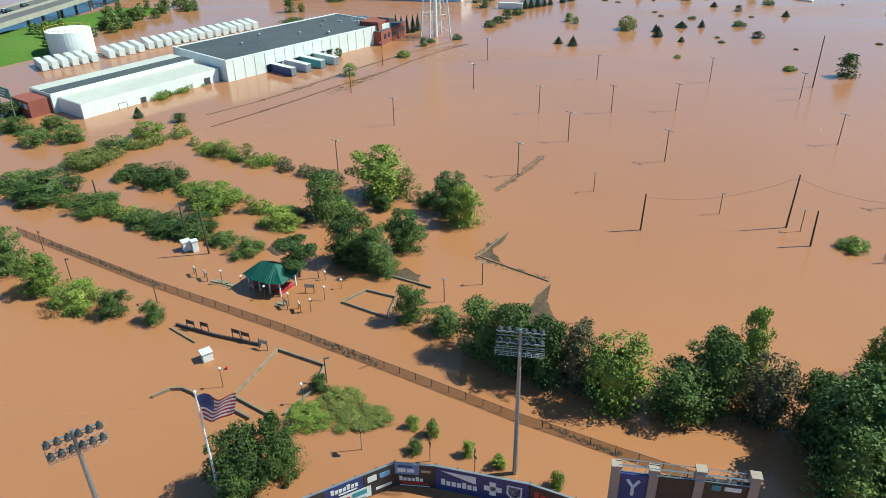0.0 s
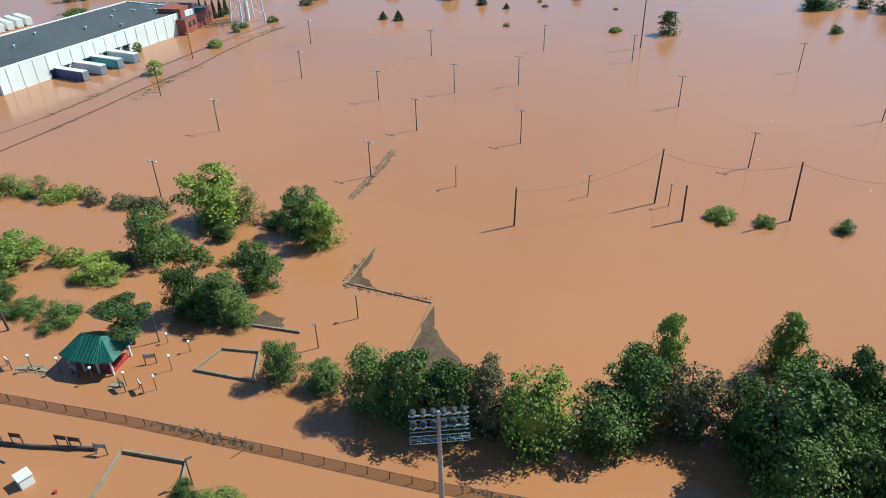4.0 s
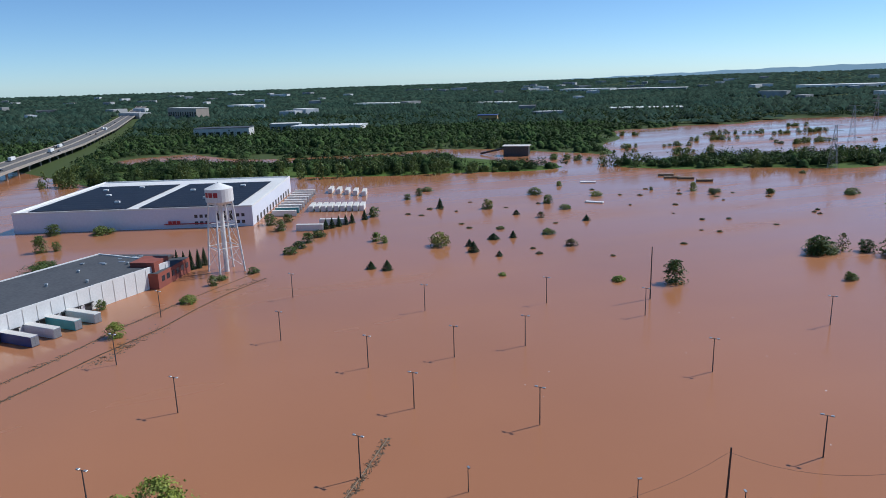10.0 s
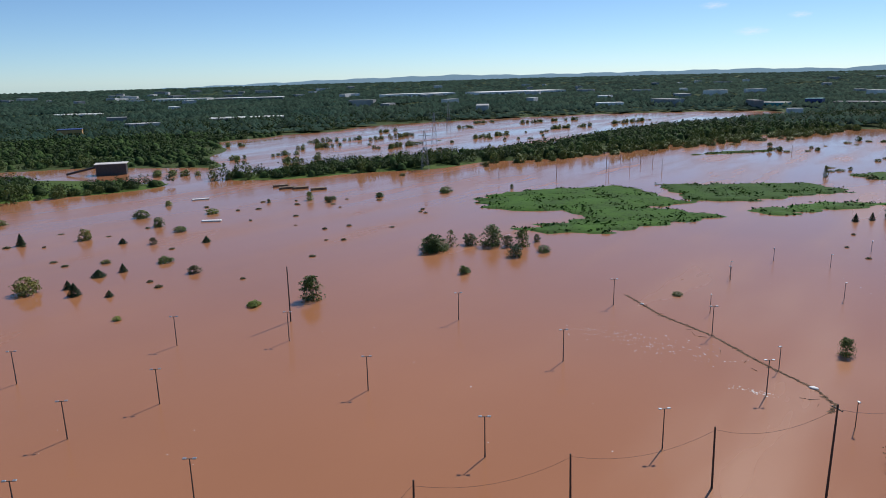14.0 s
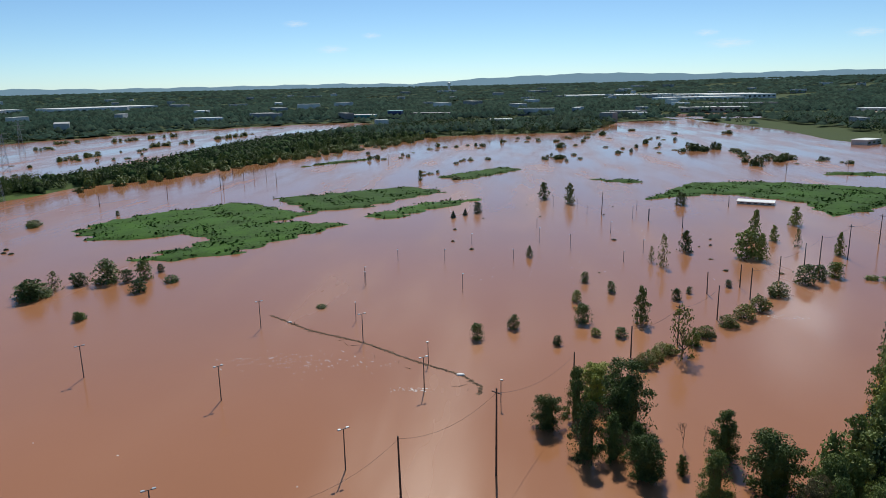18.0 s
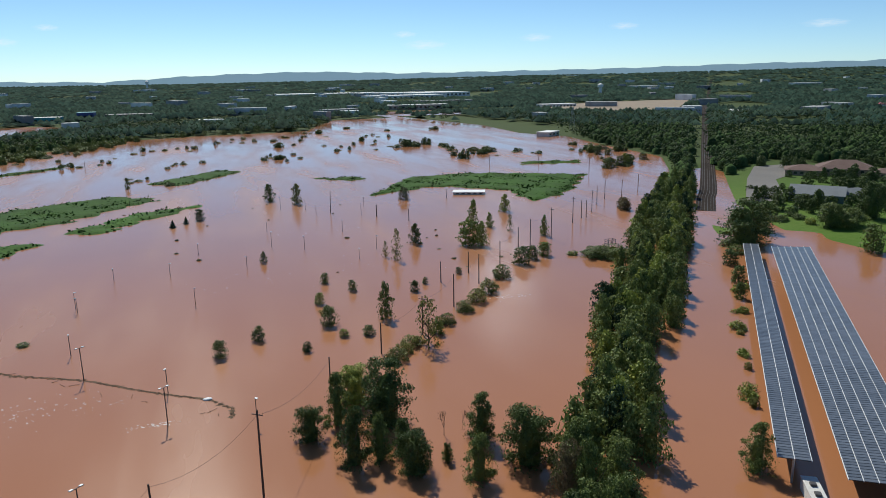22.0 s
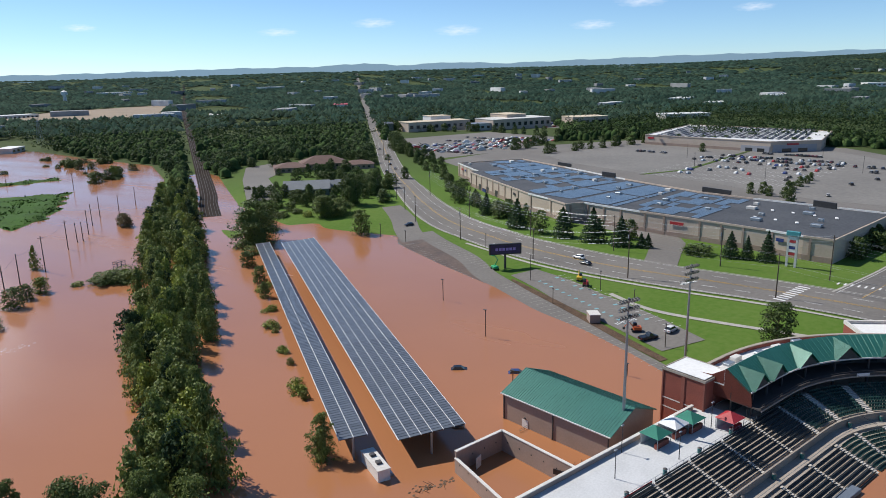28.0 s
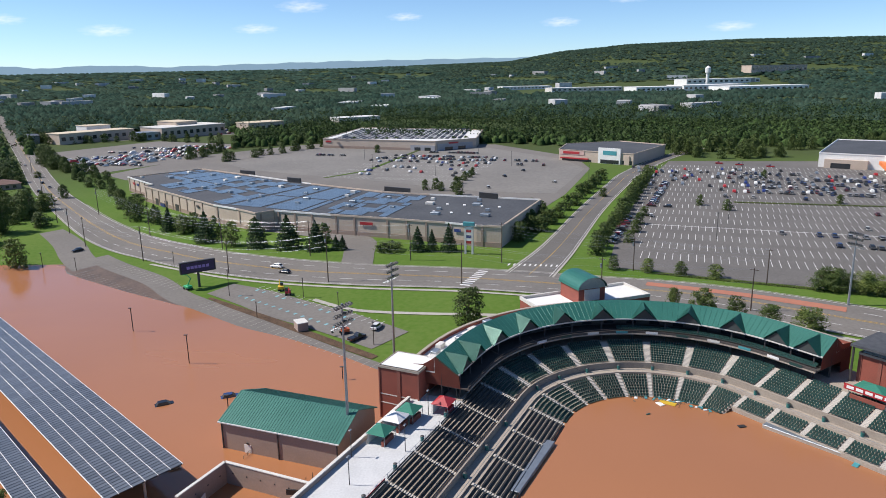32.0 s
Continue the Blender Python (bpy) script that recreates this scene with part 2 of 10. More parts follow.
def ground_z(x, y):
    """Height of the land over the flood water, which stands at 0."""
    x, y = np.atleast_1d(np.asarray(x, float)), np.atleast_1d(np.asarray(y, float))
    r = np.hypot(x, y)
    wob = 6 * np.sin(x * 0.031 + 1.3 * np.sin(y * 0.023)) + 4 * np.sin(y * 0.057 + x * 0.013)
    wob = wob * np.clip((r - 330) / 200, 0, 1)
    dn, ds = signed(DRY_NORTH, x, y), signed(DRY_SOUTH, x, y)
    z = np.maximum(np.clip(dn * 0.055, -2.0, 3.0), np.clip((ds + wob) * 0.05, -2.0, 1.2))
    z = np.minimum(z, np.clip(-(signed(LAGOON, x, y) + wob) * 0.05, -1.5, 9))
    z = np.minimum(z, np.clip(-(signed(BACKWATER, x, y) + wob * 0.5) * 0.05, -1.0, 9))
    z = np.minimum(z, np.clip(-(signed(UNDERPASS, x, y) + wob * 0.5) * 0.05, -1.0, 9))
    z = np.maximum(z, np.clip(signed(ROAD_BANK, x, y) * 0.22, -2.0, 4.5))
    z = np.minimum(z, np.clip(-(signed(RAIL_CUT, x, y)) * 0.12, -0.3, 9))
    z = np.minimum(z, np.clip(-(signed(FAR_LAKE, x, y) + wob) * 0.05, -1.0, 9))
    far = np.clip((r - 1500) / 1500, 0, 1)
    azim = np.degrees(np.arctan2(x, y))
    rim = 70 + 4900 * np.tan(np.radians(np.interp(azim, SKYLINE_AZ, SKYLINE_EL))) - 14
    rise = np.clip((r - 2300) / 2500, 0, 1)
    rise = rise * rise * (3 - 2 * rise)
    return np.where(z > 0, z + far * 3 + rise * np.maximum(rim, 3), z)


def gz(x, y):
    return float(ground_z(x, y)[0])


def from_arrays(name, verts, faces):
    me = bpy.data.meshes.new(name)
    me.from_pydata(verts, [], faces)
    me.update()
    return me


def knots(lo, hi, a, b, step):
    """Even steps between a and b that widen towards lo and hi."""
    out, s = list(np.arange(a, b, step)), step
    v = out[-1]
    while v < hi:
        s = min(s * 1.05, 75)
        v += s
        out.append(min(v, hi))
    s, v, low = step, a, []
    while v > lo:
        s = min(s * 1.05, 75)
        v -= s
        low.append(max(v, lo))
    return np.array(low[::-1] + out)


gx, gy = knots(-4990, 4990, 120, 480, 4.0), knots(-4990, 4990, -60, 420, 4.0)
GX, GY = np.meshgrid(gx, gy)
GZ = ground_z(GX.ravel(), GY.ravel())
cols = len(gx)
quads = [(j * cols + i, j * cols + i + 1, (j + 1) * cols + i + 1, (j + 1) * cols + i) for j in range(len(gy) - 1) for i in range(cols - 1)]
grass = mat("grass", (0.075, 0.145, 0.02), (0.105, 0.165, 0.034), 0.9, scale=0.02, fine=0.6, space="World", bump=0.1, spec=0.1)
gn, gl = grass.node_tree.nodes, grass.node_tree.links
turf = gn["Principled BSDF"].inputs["Base Color"].links[0].from_socket
far_off, reach, floor_mix = gn.new("ShaderNodeVectorMath"), gn.new("ShaderNodeMapRange"), gn.new("ShaderNodeMix")
far_off.operation, floor_mix.data_type = "LENGTH", "RGBA"
reach.inputs["From Min"].default_value, reach.inputs["From Max"].default_value = 430, 640      # open turf gives way to forest floor
gl.new(gn.new("ShaderNodeNewGeometry").outputs["Position"], far_off.inputs[0])
gl.new(far_off.outputs["Value"], reach.inputs["Value"])
gl.new(reach.outputs["Result"], floor_mix.inputs["Factor"])
gl.new(turf, floor_mix.inputs["A"])
floor_mix.inputs["B"].default_value = (0.062, 0.085, 0.03, 1)
gl.new(floor_mix.outputs["Result"], gn["Principled BSDF"].inputs["Base Color"])
ground = mesh_part("ground", from_arrays("ground", np.c_[GX.ravel(), GY.ravel(), GZ].tolist(), quads), grass)
ground.data.polygons.foreach_set("use_smooth", [True] * len(quads))
tagged(ground, "green grassland and dry ground above the flood", "ground", kind="structure")

bm = bmesh.new()
vs = [bm.verts.new(c) for c in ((-2200, -1500, 0), (1200, -1500, 0), (1200, 2600, 0), (-2200, 2600, 0))]
bm.faces.new(vs)
water = part("water", bm, water_mat())
tagged(water, "muddy reddish-brown flood water covering fields and car parks", "flood water", kind="structure")

# ---- trees: one of each sort is modelled, then copied ----
bark = mat("bark", (0.13, 0.09, 0.06), (0.07, 0.05, 0.035), 0.9, scale=1.5, fine=12, bump=0.03)
LEAF = {
    "d": mat("leaf_dark", (0.066, 0.108, 0.025), (0.128, 0.17, 0.045), 0.6, scale=0.35, fine=3, rand=0.35, island=0.35, leaf=True, spec=0.25),
    "l": mat("leaf_light", (0.235, 0.285, 0.05), (0.15, 0.205, 0.04), 0.6, scale=0.35, fine=3, rand=0.25, island=0.35, leaf=True, spec=0.25),
    "y": mat("leaf_yellow", (0.22, 0.225, 0.055), (0.15, 0.175, 0.042), 0.6, scale=0.35, fine=3, rand=0.25, island=0.35, leaf=True, spec=0.25),
    "b": mat("leaf_brown", (0.17, 0.14, 0.07), (0.10, 0.105, 0.045), 0.7, scale=0.35, fine=3, rand=0.25, island=0.35, leaf=True, spec=0.2),
    "c": mat("needles", (0.028, 0.06, 0.024), (0.045, 0.08, 0.03), 0.7, scale=0.6, fine=4, rand=0.25, island=0.25, leaf=True, spec=0.2),
}
rng = np.random.default_rng(7)


def cards(centres, normals, size):
    """Leaf sprays: one pointed triangle each, facing roughly along normals."""
    k = len(centres)
    nrm = normals + rng.normal(0, 0.7, (k, 3))
    nrm /= np.linalg.norm(nrm, axis=1, keepdims=True) + 1e-9
    side = np.cross(nrm, rng.normal(0, 1, (k, 3)))
    side /= np.linalg.norm(side, axis=1, keepdims=True) + 1e-9
    up = np.cross(nrm, side)
    s = (size * rng.uniform(0.6, 1.35, k))[:, None]
    v = np.stack([centres - side * s * 0.46 - up * s * 0.3, centres + side * s * 0.46 - up * s * 0.3, centres + up * s * 0.52 + nrm * s * 0.1], 1)
    return v.reshape(-1, 3), np.arange(3 * k).reshape(k, 3)


def lobes(kind, seed):
    """Rounded masses of a crown in a unit tree, 1 high and 1 wide: centre and half sizes."""
    r = np.random.default_rng(seed)
    out = []
    if kind == "bush":
        for _ in range(30):
            a, d = r.uniform(0, 6.28), 0.42 * math.sqrt(r.random())
            h = r.uniform(0.12, 0.85) * (1 - d)
            out.append((d * math.cos(a), d * math.sin(a), h, r.uniform(0.05, 0.15), r.uniform(0.08, 0.2)))
    elif kind == "tall":
        for i in range(44):
            h = 0.03 + 0.93 * (i + r.random()) / 44
            w = 0.03 + 0.46 * math.sqrt(min(1.0, (h + 0.14) / 0.3)) * (1 - h ** 2.2) ** 0.8
            a, d = r.uniform(0, 6.28), r.uniform(0.1, 1.0) * w
            out.append((d * math.cos(a), d * math.sin(a), h, r.uniform(0.06, 0.14), r.uniform(0.04, 0.09)))
    elif kind == "open":
        for i in range(14):
            a, d = 0.7 * i + r.uniform(-0.4, 0.4), r.uniform(0.08, 0.4)
            out.append((d * math.cos(a), d * math.sin(a), r.uniform(0.5, 0.92) - 0.25 * d, r.uniform(0.09, 0.17), r.uniform(0.06, 0.11)))
    else:
        for i in range(46):
            a, h = r.uniform(0, 6.28), r.uniform(0.05, 0.9)
            w = 0.42 * math.sqrt(max(0.05, 1 - ((h - 0.42) / 0.56) ** 2)) * (0.8 + 0.3 * math.sin(a * 2 + seed) * math.sin(a + 1.3 * seed))
            d = w * r.uniform(0.3, 1.05)
            out.append((d * math.cos(a), d * math.sin(a), h, r.uniform(0.05, 0.15), r.uniform(0.05, 0.12)))
    return out


def crown_mesh(kind, seed, count, size, fill=0.4, core=True):
    if kind == "conifer":
        h = rng.uniform(0.02, 1.0, count) ** 1.25
        tier = 0.5 * (1 - h) ** 0.85 * (0.72 + 0.28 * np.cos(h * 58)) * rng.uniform(0.5, 1.0, count) ** 0.5
        a = rng.uniform(0, 6.28, count)
        c = np.c_[tier * np.cos(a), tier * np.sin(a), h]
        n = np.c_[np.cos(a), np.sin(a), np.full(count, 0.5)]
        v, f = cards(c, n, size)
    else:
        ls = np.array(lobes(kind, seed))
        pick = rng.choice(len(ls), count, p=ls[:, 3] ** 1.5 / (ls[:, 3] ** 1.5).sum())
        d = rng.normal(0, 1, (count, 3))
        d[:, 2] = np.where(rng.uniform(0, 1, count) < 0.75, np.abs(d[:, 2]), d[:, 2])
        d /= np.linalg.norm(d, axis=1, keepdims=True)
        rad = rng.uniform(0.5, 1.12, count)[:, None]
        L = ls[pick]
        c = L[:, :3] + d * rad * L[:, [3, 3, 4]]
        if kind != "open":
            m = int(count * fill)
            h = rng.uniform(0.0, 1.0, m) ** 1.15
            w = {"bush": 0.5, "tall": 0.42}.get(kind, 0.46) * np.sqrt(np.clip(1 - ((h - 0.36) / 0.64) ** 2, 0.02, 1))
            if kind == "tall":
                w = 0.03 + 0.46 * np.sqrt(np.minimum(1, (h + 0.14) / 0.3)) * (1 - h ** 2.2) ** 0.8
            a = rng.uniform(0, 6.28, m)
            rr = w * np.sqrt(rng.uniform(0.25, 1.1, m)) * (0.86 + 0.14 * np.sin(3 * a + seed) + 0.1 * np.sin(h * 17 + a * 2))
            top = {"bush": 0.8}.get(kind, 0.96)
            c[:m] = np.c_[rr * np.cos(a), rr * np.sin(a), h * top]
            d[:m] = np.c_[np.cos(a), np.sin(a), h]
        c[:, 2] = np.maximum(c[:, 2], 0.01)
        v, f = cards(c, d + np.array([0, 0, 0.35]), size)
        if core and kind != "open" and count > 1000:
            # added inner shell: blocks light so gaps between the leaves turn dark
            hs, sides = np.array([0.06, 0.2, 0.36, 0.52, 0.66, 0.78]), 9
            w = {"bush": 0.2, "tall": 0.14}.get(kind, 0.18) * np.sqrt(np.clip(1 - ((hs - 0.34) / 0.5) ** 2, 0.06, 1))
            a = np.linspace(0, 2 * math.pi, sides, endpoint=False)
            rr = w[:, None] * rng.uniform(0.7, 1.2, (len(hs), sides))
            ring = np.stack([rr * np.cos(a), rr * np.sin(a), hs[:, None] * {"bush": 0.8}.get(kind, 0.95) + rng.uniform(-0.03, 0.03, rr.shape)], 2).reshape(-1, 3)
            i, j = np.meshgrid(np.arange(len(hs) - 1), np.arange(sides), indexing="ij")
            p, q = (i * sides + j).ravel(), (i * sides + (j + 1) % sides).ravel()
            tri = np.concatenate([np.c_[p, q, q + sides], np.c_[p, q + sides, p + sides]]) + len(v)
            v, f = np.concatenate([v, ring]), np.concatenate([f, tri])
    return v, f


def trunk_mesh(kind, seed):
    bm, r = bmesh.new(), random.Random(seed)
    topz = 0.95 if kind == "conifer" else 0.62
    tube(bm, (0, 0, -0.12), (0.01, 0.0, topz * 0.5), 0.026, 0.018, 7)
    tube(bm, (0.01, 0.0, topz * 0.5), (0.0, 0.02, topz), 0.018, 0.006, 6)
    for i in range(7 if kind != "conifer" else 3):
        a, h = i * 2.4 + r.uniform(-0.5, 0.5), r.uniform(0.22, 0.5)
        e = (0.34 * math.cos(a), 0.34 * math.sin(a), h + r.uniform(0.15, 0.32))
        m2 = (0.16 * math.cos(a), 0.16 * math.sin(a), h + 0.1)
        tube(bm, (0.0, 0.0, h), m2, 0.012, 0.008, 5)
        tube(bm, m2, e, 0.008, 0.003, 5)
    return bm


def bare_mesh(seed):
    bm, r = bmesh.new(), random.Random(seed)

    def grow(p, d, ln, rad, depth):
        q = p + d * ln
        tube(bm, p, q, rad, rad * 0.6, 5, False)
        if depth:
            for _ in range(3):
                grow(q, (d + Vector((r.uniform(-.7, .7), r.uniform(-.7, .7), r.uniform(-.1, .5)))).normalized(), ln * 0.68, rad * 0.6, depth - 1)
    grow(Vector((0, 0, -0.1)), Vector((0, 0, 1)), 0.42, 0.016, 4)
    return bm


SHAPE = {"d": ["round", "tall", "bush"], "l": ["round", "tall", "bush"], "y": ["bush"], "b": ["round"], "c": ["conifer"], "r": ["round"], "s": ["tall"], "o": ["open"], "n": ["bare"]}
WORDS = {
    "d": ("dark green leafy tree standing in muddy flood water", "tree"), "l": ("light green leafy tree standing in flood water", "tree"),
    "y": ("yellow-green shrub rising from the flood water", "shrub"), "b": ("brownish half-withered leafy tree in flood water", "tree"),
    "c": ("dark green conifer with a pointed crown", "conifer"), "r": ("rounded dark green bushy tree", "tree"),
    "s": ("thin sparse tree with light leaves in flood water", "tree"), "o": ("spreading open-crowned tree with a bare trunk", "tree"), "n": ("bare dead tree standing in flood water", "tree"),
}
PROTO = {}


def tree(key, x, y, z, high, wide, near=1, words=None, group="trees of the flooded valley", seed=0):
    """A tree of that sort: foot at x, y, z."""
    shapes = SHAPE[key]
    shape = shapes[0] if len(shapes) == 1 else (shapes[2] if high < wide * 0.72 else shapes[1] if high > wide * 1.3 else shapes[0])
    variant = seed % 5
    leaf = LEAF.get({"r": "d", "s": "y", "o": "d", "n": "b"}.get(key, key))
    m = Matrix.Translation((x, y, z)) @ Matrix.Rotation(seed * 2.399, 4, "Z") @ Matrix.Diagonal((wide, wide, high, 1))
    name = PROTO.get((shape, leaf.name, key == "s", variant, near))
    if name is None:
        ob = new("shrub" if WORDS[key][1] == "shrub" else "tree")
        if shape == "bare":
            part("trunk", bare_mesh(variant), bark, ob)
        else:
            part("trunk", trunk_mesh(shape, variant), bark, ob)
            scale = 0.35 if key == "s" else 1.0
            count = int((0, 8600, 3400, 1400)[near] * scale)
            size = (0, 0.031, 0.047, 0.071)[near] * (1.15 if shape == "conifer" else 1)
            v, f = crown_mesh(shape, 11 + variant * 7, count, size, (0, 0.2, 0.3, 0.4)[near], near == 1 and key != "s")
            mesh_part("crown", from_arrays("crown", v.tolist(), f.tolist()), leaf, ob)
        PROTO[(shape, leaf.name, key == "s", variant, near)] = ob
        ob.matrix_world = m
    else:
        ob = copy_thing(name, m)
        ob.scale = (wide, wide, high)
        ob.matrix_basis = m
    label, cat = words or WORDS[key]
    return tagged(ob, label, cat, group)


count_trees = 0


def plant(group, rows, near=None):
    global count_trees
    for key, x, y, high, wide in rows:
        count_trees += 1
        z = gz(x, y)
        dist = math.hypot(x - 15, y)
        words = None
        if z > 0.3:
            words = ({"c": "dark green conifer on a grass verge", "r": "rounded green tree on the lawn"}.get(key, "leafy green tree on dry grass"), "tree")
        sunk = 0.16 * high if z < 0.1 and key not in 'ocn' else 0.02
        tree(key, x, y, max(z, 0.0) - sunk, high * 1.04 + sunk, wide * 1.1, near if near is not None else 1 if wide > 12 else 2 if key == "c" and dist > 88 else (1 if dist < 150 else 2 if dist < 210 else 3), words, seed=count_trees)


plant('park_a', [
    ('d', -48.7, -93.8, 9.2, 9.1), ('l', -40.3, -84, 7.8, 8.5), ('l', -34.6, -76.3, 6, 9.2), ('d', -31, -68.6, 4.7, 6.7),
    ('r', -27.9, -60.7, 4, 5.3), ('d', -85.9, -101.6, 6.2, 17.3), ('d', -92.3, -111.6, 4.3, 11.6), ('d', -76.3, -87.6, 4.7, 11.7),
    ('d', -67.3, -72.9, 4, 8.2), ('d', -63.9, -67.1, 3.9, 10.6), ('d', -61.8, -61.2, 3.9, 10.3), ('d', -55.8, -54.1, 2.8, 6.2),
    ('d', -51.1, -48.7, 4, 7.2),
])
plant('park_b', [
    ('r', -123.6, -120.4, 4.3, 9.5), ('r', -136.2, -130.6, 4.5, 10.1), ('r', -124.7, -110.6, 4.6, 9.3), ('r', -136.8, -119.5, 3.9, 9.9),
    ('r', -152, -139.2, 4.4, 10.8), ('y', -105.6, -98.4, 4.9, 13.6), ('d', -115.8, -95, 4.8, 10.5), ('l', -126.6, -89.2, 5, 9.1),
    ('c', -144.5, -97.1, 3.2, 3.9), ('r', -138.7, -83, 2.6, 5.7), ('d', -96.1, -83.8, 3.7, 7.9), ('d', -89.5, -75, 6.5, 12.2),
    ('l', -74.6, -60.2, 6.5, 13.8), ('l', -63.7, -42.8, 4.7, 10.2), ('s', -70.4, -50.5, 4.1, 5.3), ('s', -107.3, -63.1, 4, 9.7),
    ('s', -102.3, -56.2, 4.7, 6.3), ('l', -110.1, -68.2, 3.2, 6.6),
])
plant('park_c', [
    ('d', -65.5, -33.6, 10.7, 10.2), ('l', -69.4, -30.1, 4.2, 6.5), ('l', -76, -20.4, 12.3, 14.8), ('s', -73.8, -15.1, 7.1, 8),
    ('d', -68.3, -20.4, 3.5, 5.2), ('d', -65, -5.9, 9.6, 10.2), ('l', -59, -2.7, 8.7, 9.2), ('d', -70, -10, 3.5, 6.5),
    ('o', -40.1, -36.8, 9, 11), ('d', -45.7, -28.4, 9.3, 7.9), ('d', -43.1, -25, 6.2, 7.8), ('d', -41.7, -22.3, 8.6, 8.8),
    ('d', -49, -16, 8.7, 8.7), ('d', -39.3, -20.1, 4.3, 6.5), ('d', -23.6, -16.2, 6.9, 6.4), ('d', -19.7, -10.8, 4.5, 6.7),
    ('l', -38.6, 72.6, 3, 6.0), ('l', -33.5, 78.3, 2.4, 4.2), ('r', -25.7, 90.4, 2.4, 4.6),
])
plant('row', [
    ('d', -13.1, -4.7, 9.8, 9.9), ('d', -9.2, -0.8, 11.4, 9.7), ('d', -5.5, 3.6, 10.6, 9.5), ('b', -4.4, 7.6, 10.6, 8.6),
    ('l', 0.9, 12.4, 12.2, 11.8), ('d', -2.2, 11.3, 6.2, 6.9), ('d', 3.5, 20.9, 8.4, 11.1), ('d', 2.3, 26.2, 11.9, 10.5),
    ('l', -1.2, 32.4, 13.2, 7.3), ('b', 5.7, 31.9, 10.4, 10.5), ('d', 10.4, 36.8, 10.1, 8.9), ('d', 16.1, 38.8, 15.5, 15.6),
    ('l', 0.7, 51.4, 9.7, 8), ('d', 19.6, 36, 10.6, 12.6), ('d', 9.8, 47.5, 10.4, 11.2), ('d', 20.4, 44.8, 10.8, 9.4),
    ('d', 13.6, 49.6, 12.9, 9.1), ('d', 15, 40.1, 14.5, 9.3),
])
plant('row', [
    ('d', 15.5, 53.9, 11.1, 10.1), ('d', 22.4, 49.4, 14.6, 12.9),
])
plant('flag', [
    ('d', 11.3, -39, 9, 8.6), ('d', 9.8, -34.9, 9.7, 6.3), ('d', 8.5, -33.2, 6.2, 4.7), ('d', 13.1, -39.4, 5.5, 6.2),
    ('d', -6.5, -30.6, 3.1, 3.5), ('y', -3, -27.5, 1.5, 6.8), ('l', 0.1, -32.1, 2.2, 6.7), ('y', 0.1, -25.8, 1.2, 6.7),
    ('y', 0.6, -21.8, 0.9, 5), ('l', 2.8, -17, 2.1, 2.4), ('d', 7.6, -16.9, 2, 2.4), ('l', 4.7, -14.4, 2.6, 2.4),
    ('l', 8.8, -9.9, 2.3, 2.3), ('l', 11.2, -6.1, 2, 2.3), ('l', 15.2, 0.6, 2.6, 2.3),
])
plant('field_a', [
    ('y', -245.4, 91.3, 7.5, 8.6), ('y', -314, 146.4, 6.3, 6.2), ('l', -267.6, 69.9, 3.9, 5.1), ('l', -262.4, 72.2, 3.3, 3.8),
    ('c', -222.9, 54.8, 2.9, 4.4), ('c', -218.3, 59.8, 3.8, 4.8), ('c', -245.7, 117.2, 2.6, 6.3), ('c', -228.8, 100, 4.3, 5.2),
    ('c', -238.9, 102.6, 3, 3.7), ('c', -244.5, 126.2, 3.1, 3.8), ('y', -263.7, 129.4, 1.6, 4.1), ('d', -243.9, 143.6, 2.9, 6.5),
    ('b', -219.7, 140.8, 2.7, 6.1), ('c', -217.6, 106.3, 2.1, 3.4), ('l', -191.9, 94.9, 1.5, 3.1), ('c', -327.8, 124.1, 5.4, 4.7),
    ('l', -168.6, 128.5, 1.5, 4.5), ('d', -156.9, 142.6, 7.9, 8.6),
])
plant('field_a', [
    ('d', -165.2, 218.7, 6.2, 12.6), ('d', -133.9, 197.1, 2.2, 4.5),
])
plant('field_b', [
    ('d', -292.3, 181.7, 3.1, 6.2), ('c', -291.4, 152.1, 2.4, 4.5), ('b', -278.2, 159.2, 2.9, 4.4), ('d', -342.1, 190.7, 5.2, 8.7),
    ('d', -312.3, 182.7, 4.8, 6.5), ('l', -319, 219, 3.4, 6.9), ('l', -363.3, 220.2, 3, 4.5), ('l', -304.2, 276.7, 5.1, 5.4),
    ('d', -293.5, 285.3, 2.7, 4.3), ('d', -295.6, 282.1, 2.4, 3.6), ('d', -277.7, 309.7, 2.7, 5.1), ('d', -252.9, 344.1, 3.6, 8.2),
    ('d', -324.1, 385.7, 2.3, 4.3), ('d', -323.1, 84.7, 5.4, 6.6), ('c', -260.6, 174.5, 2.8, 4.3), ('d', -319.1, 257.9, 2.1, 2.9),
])
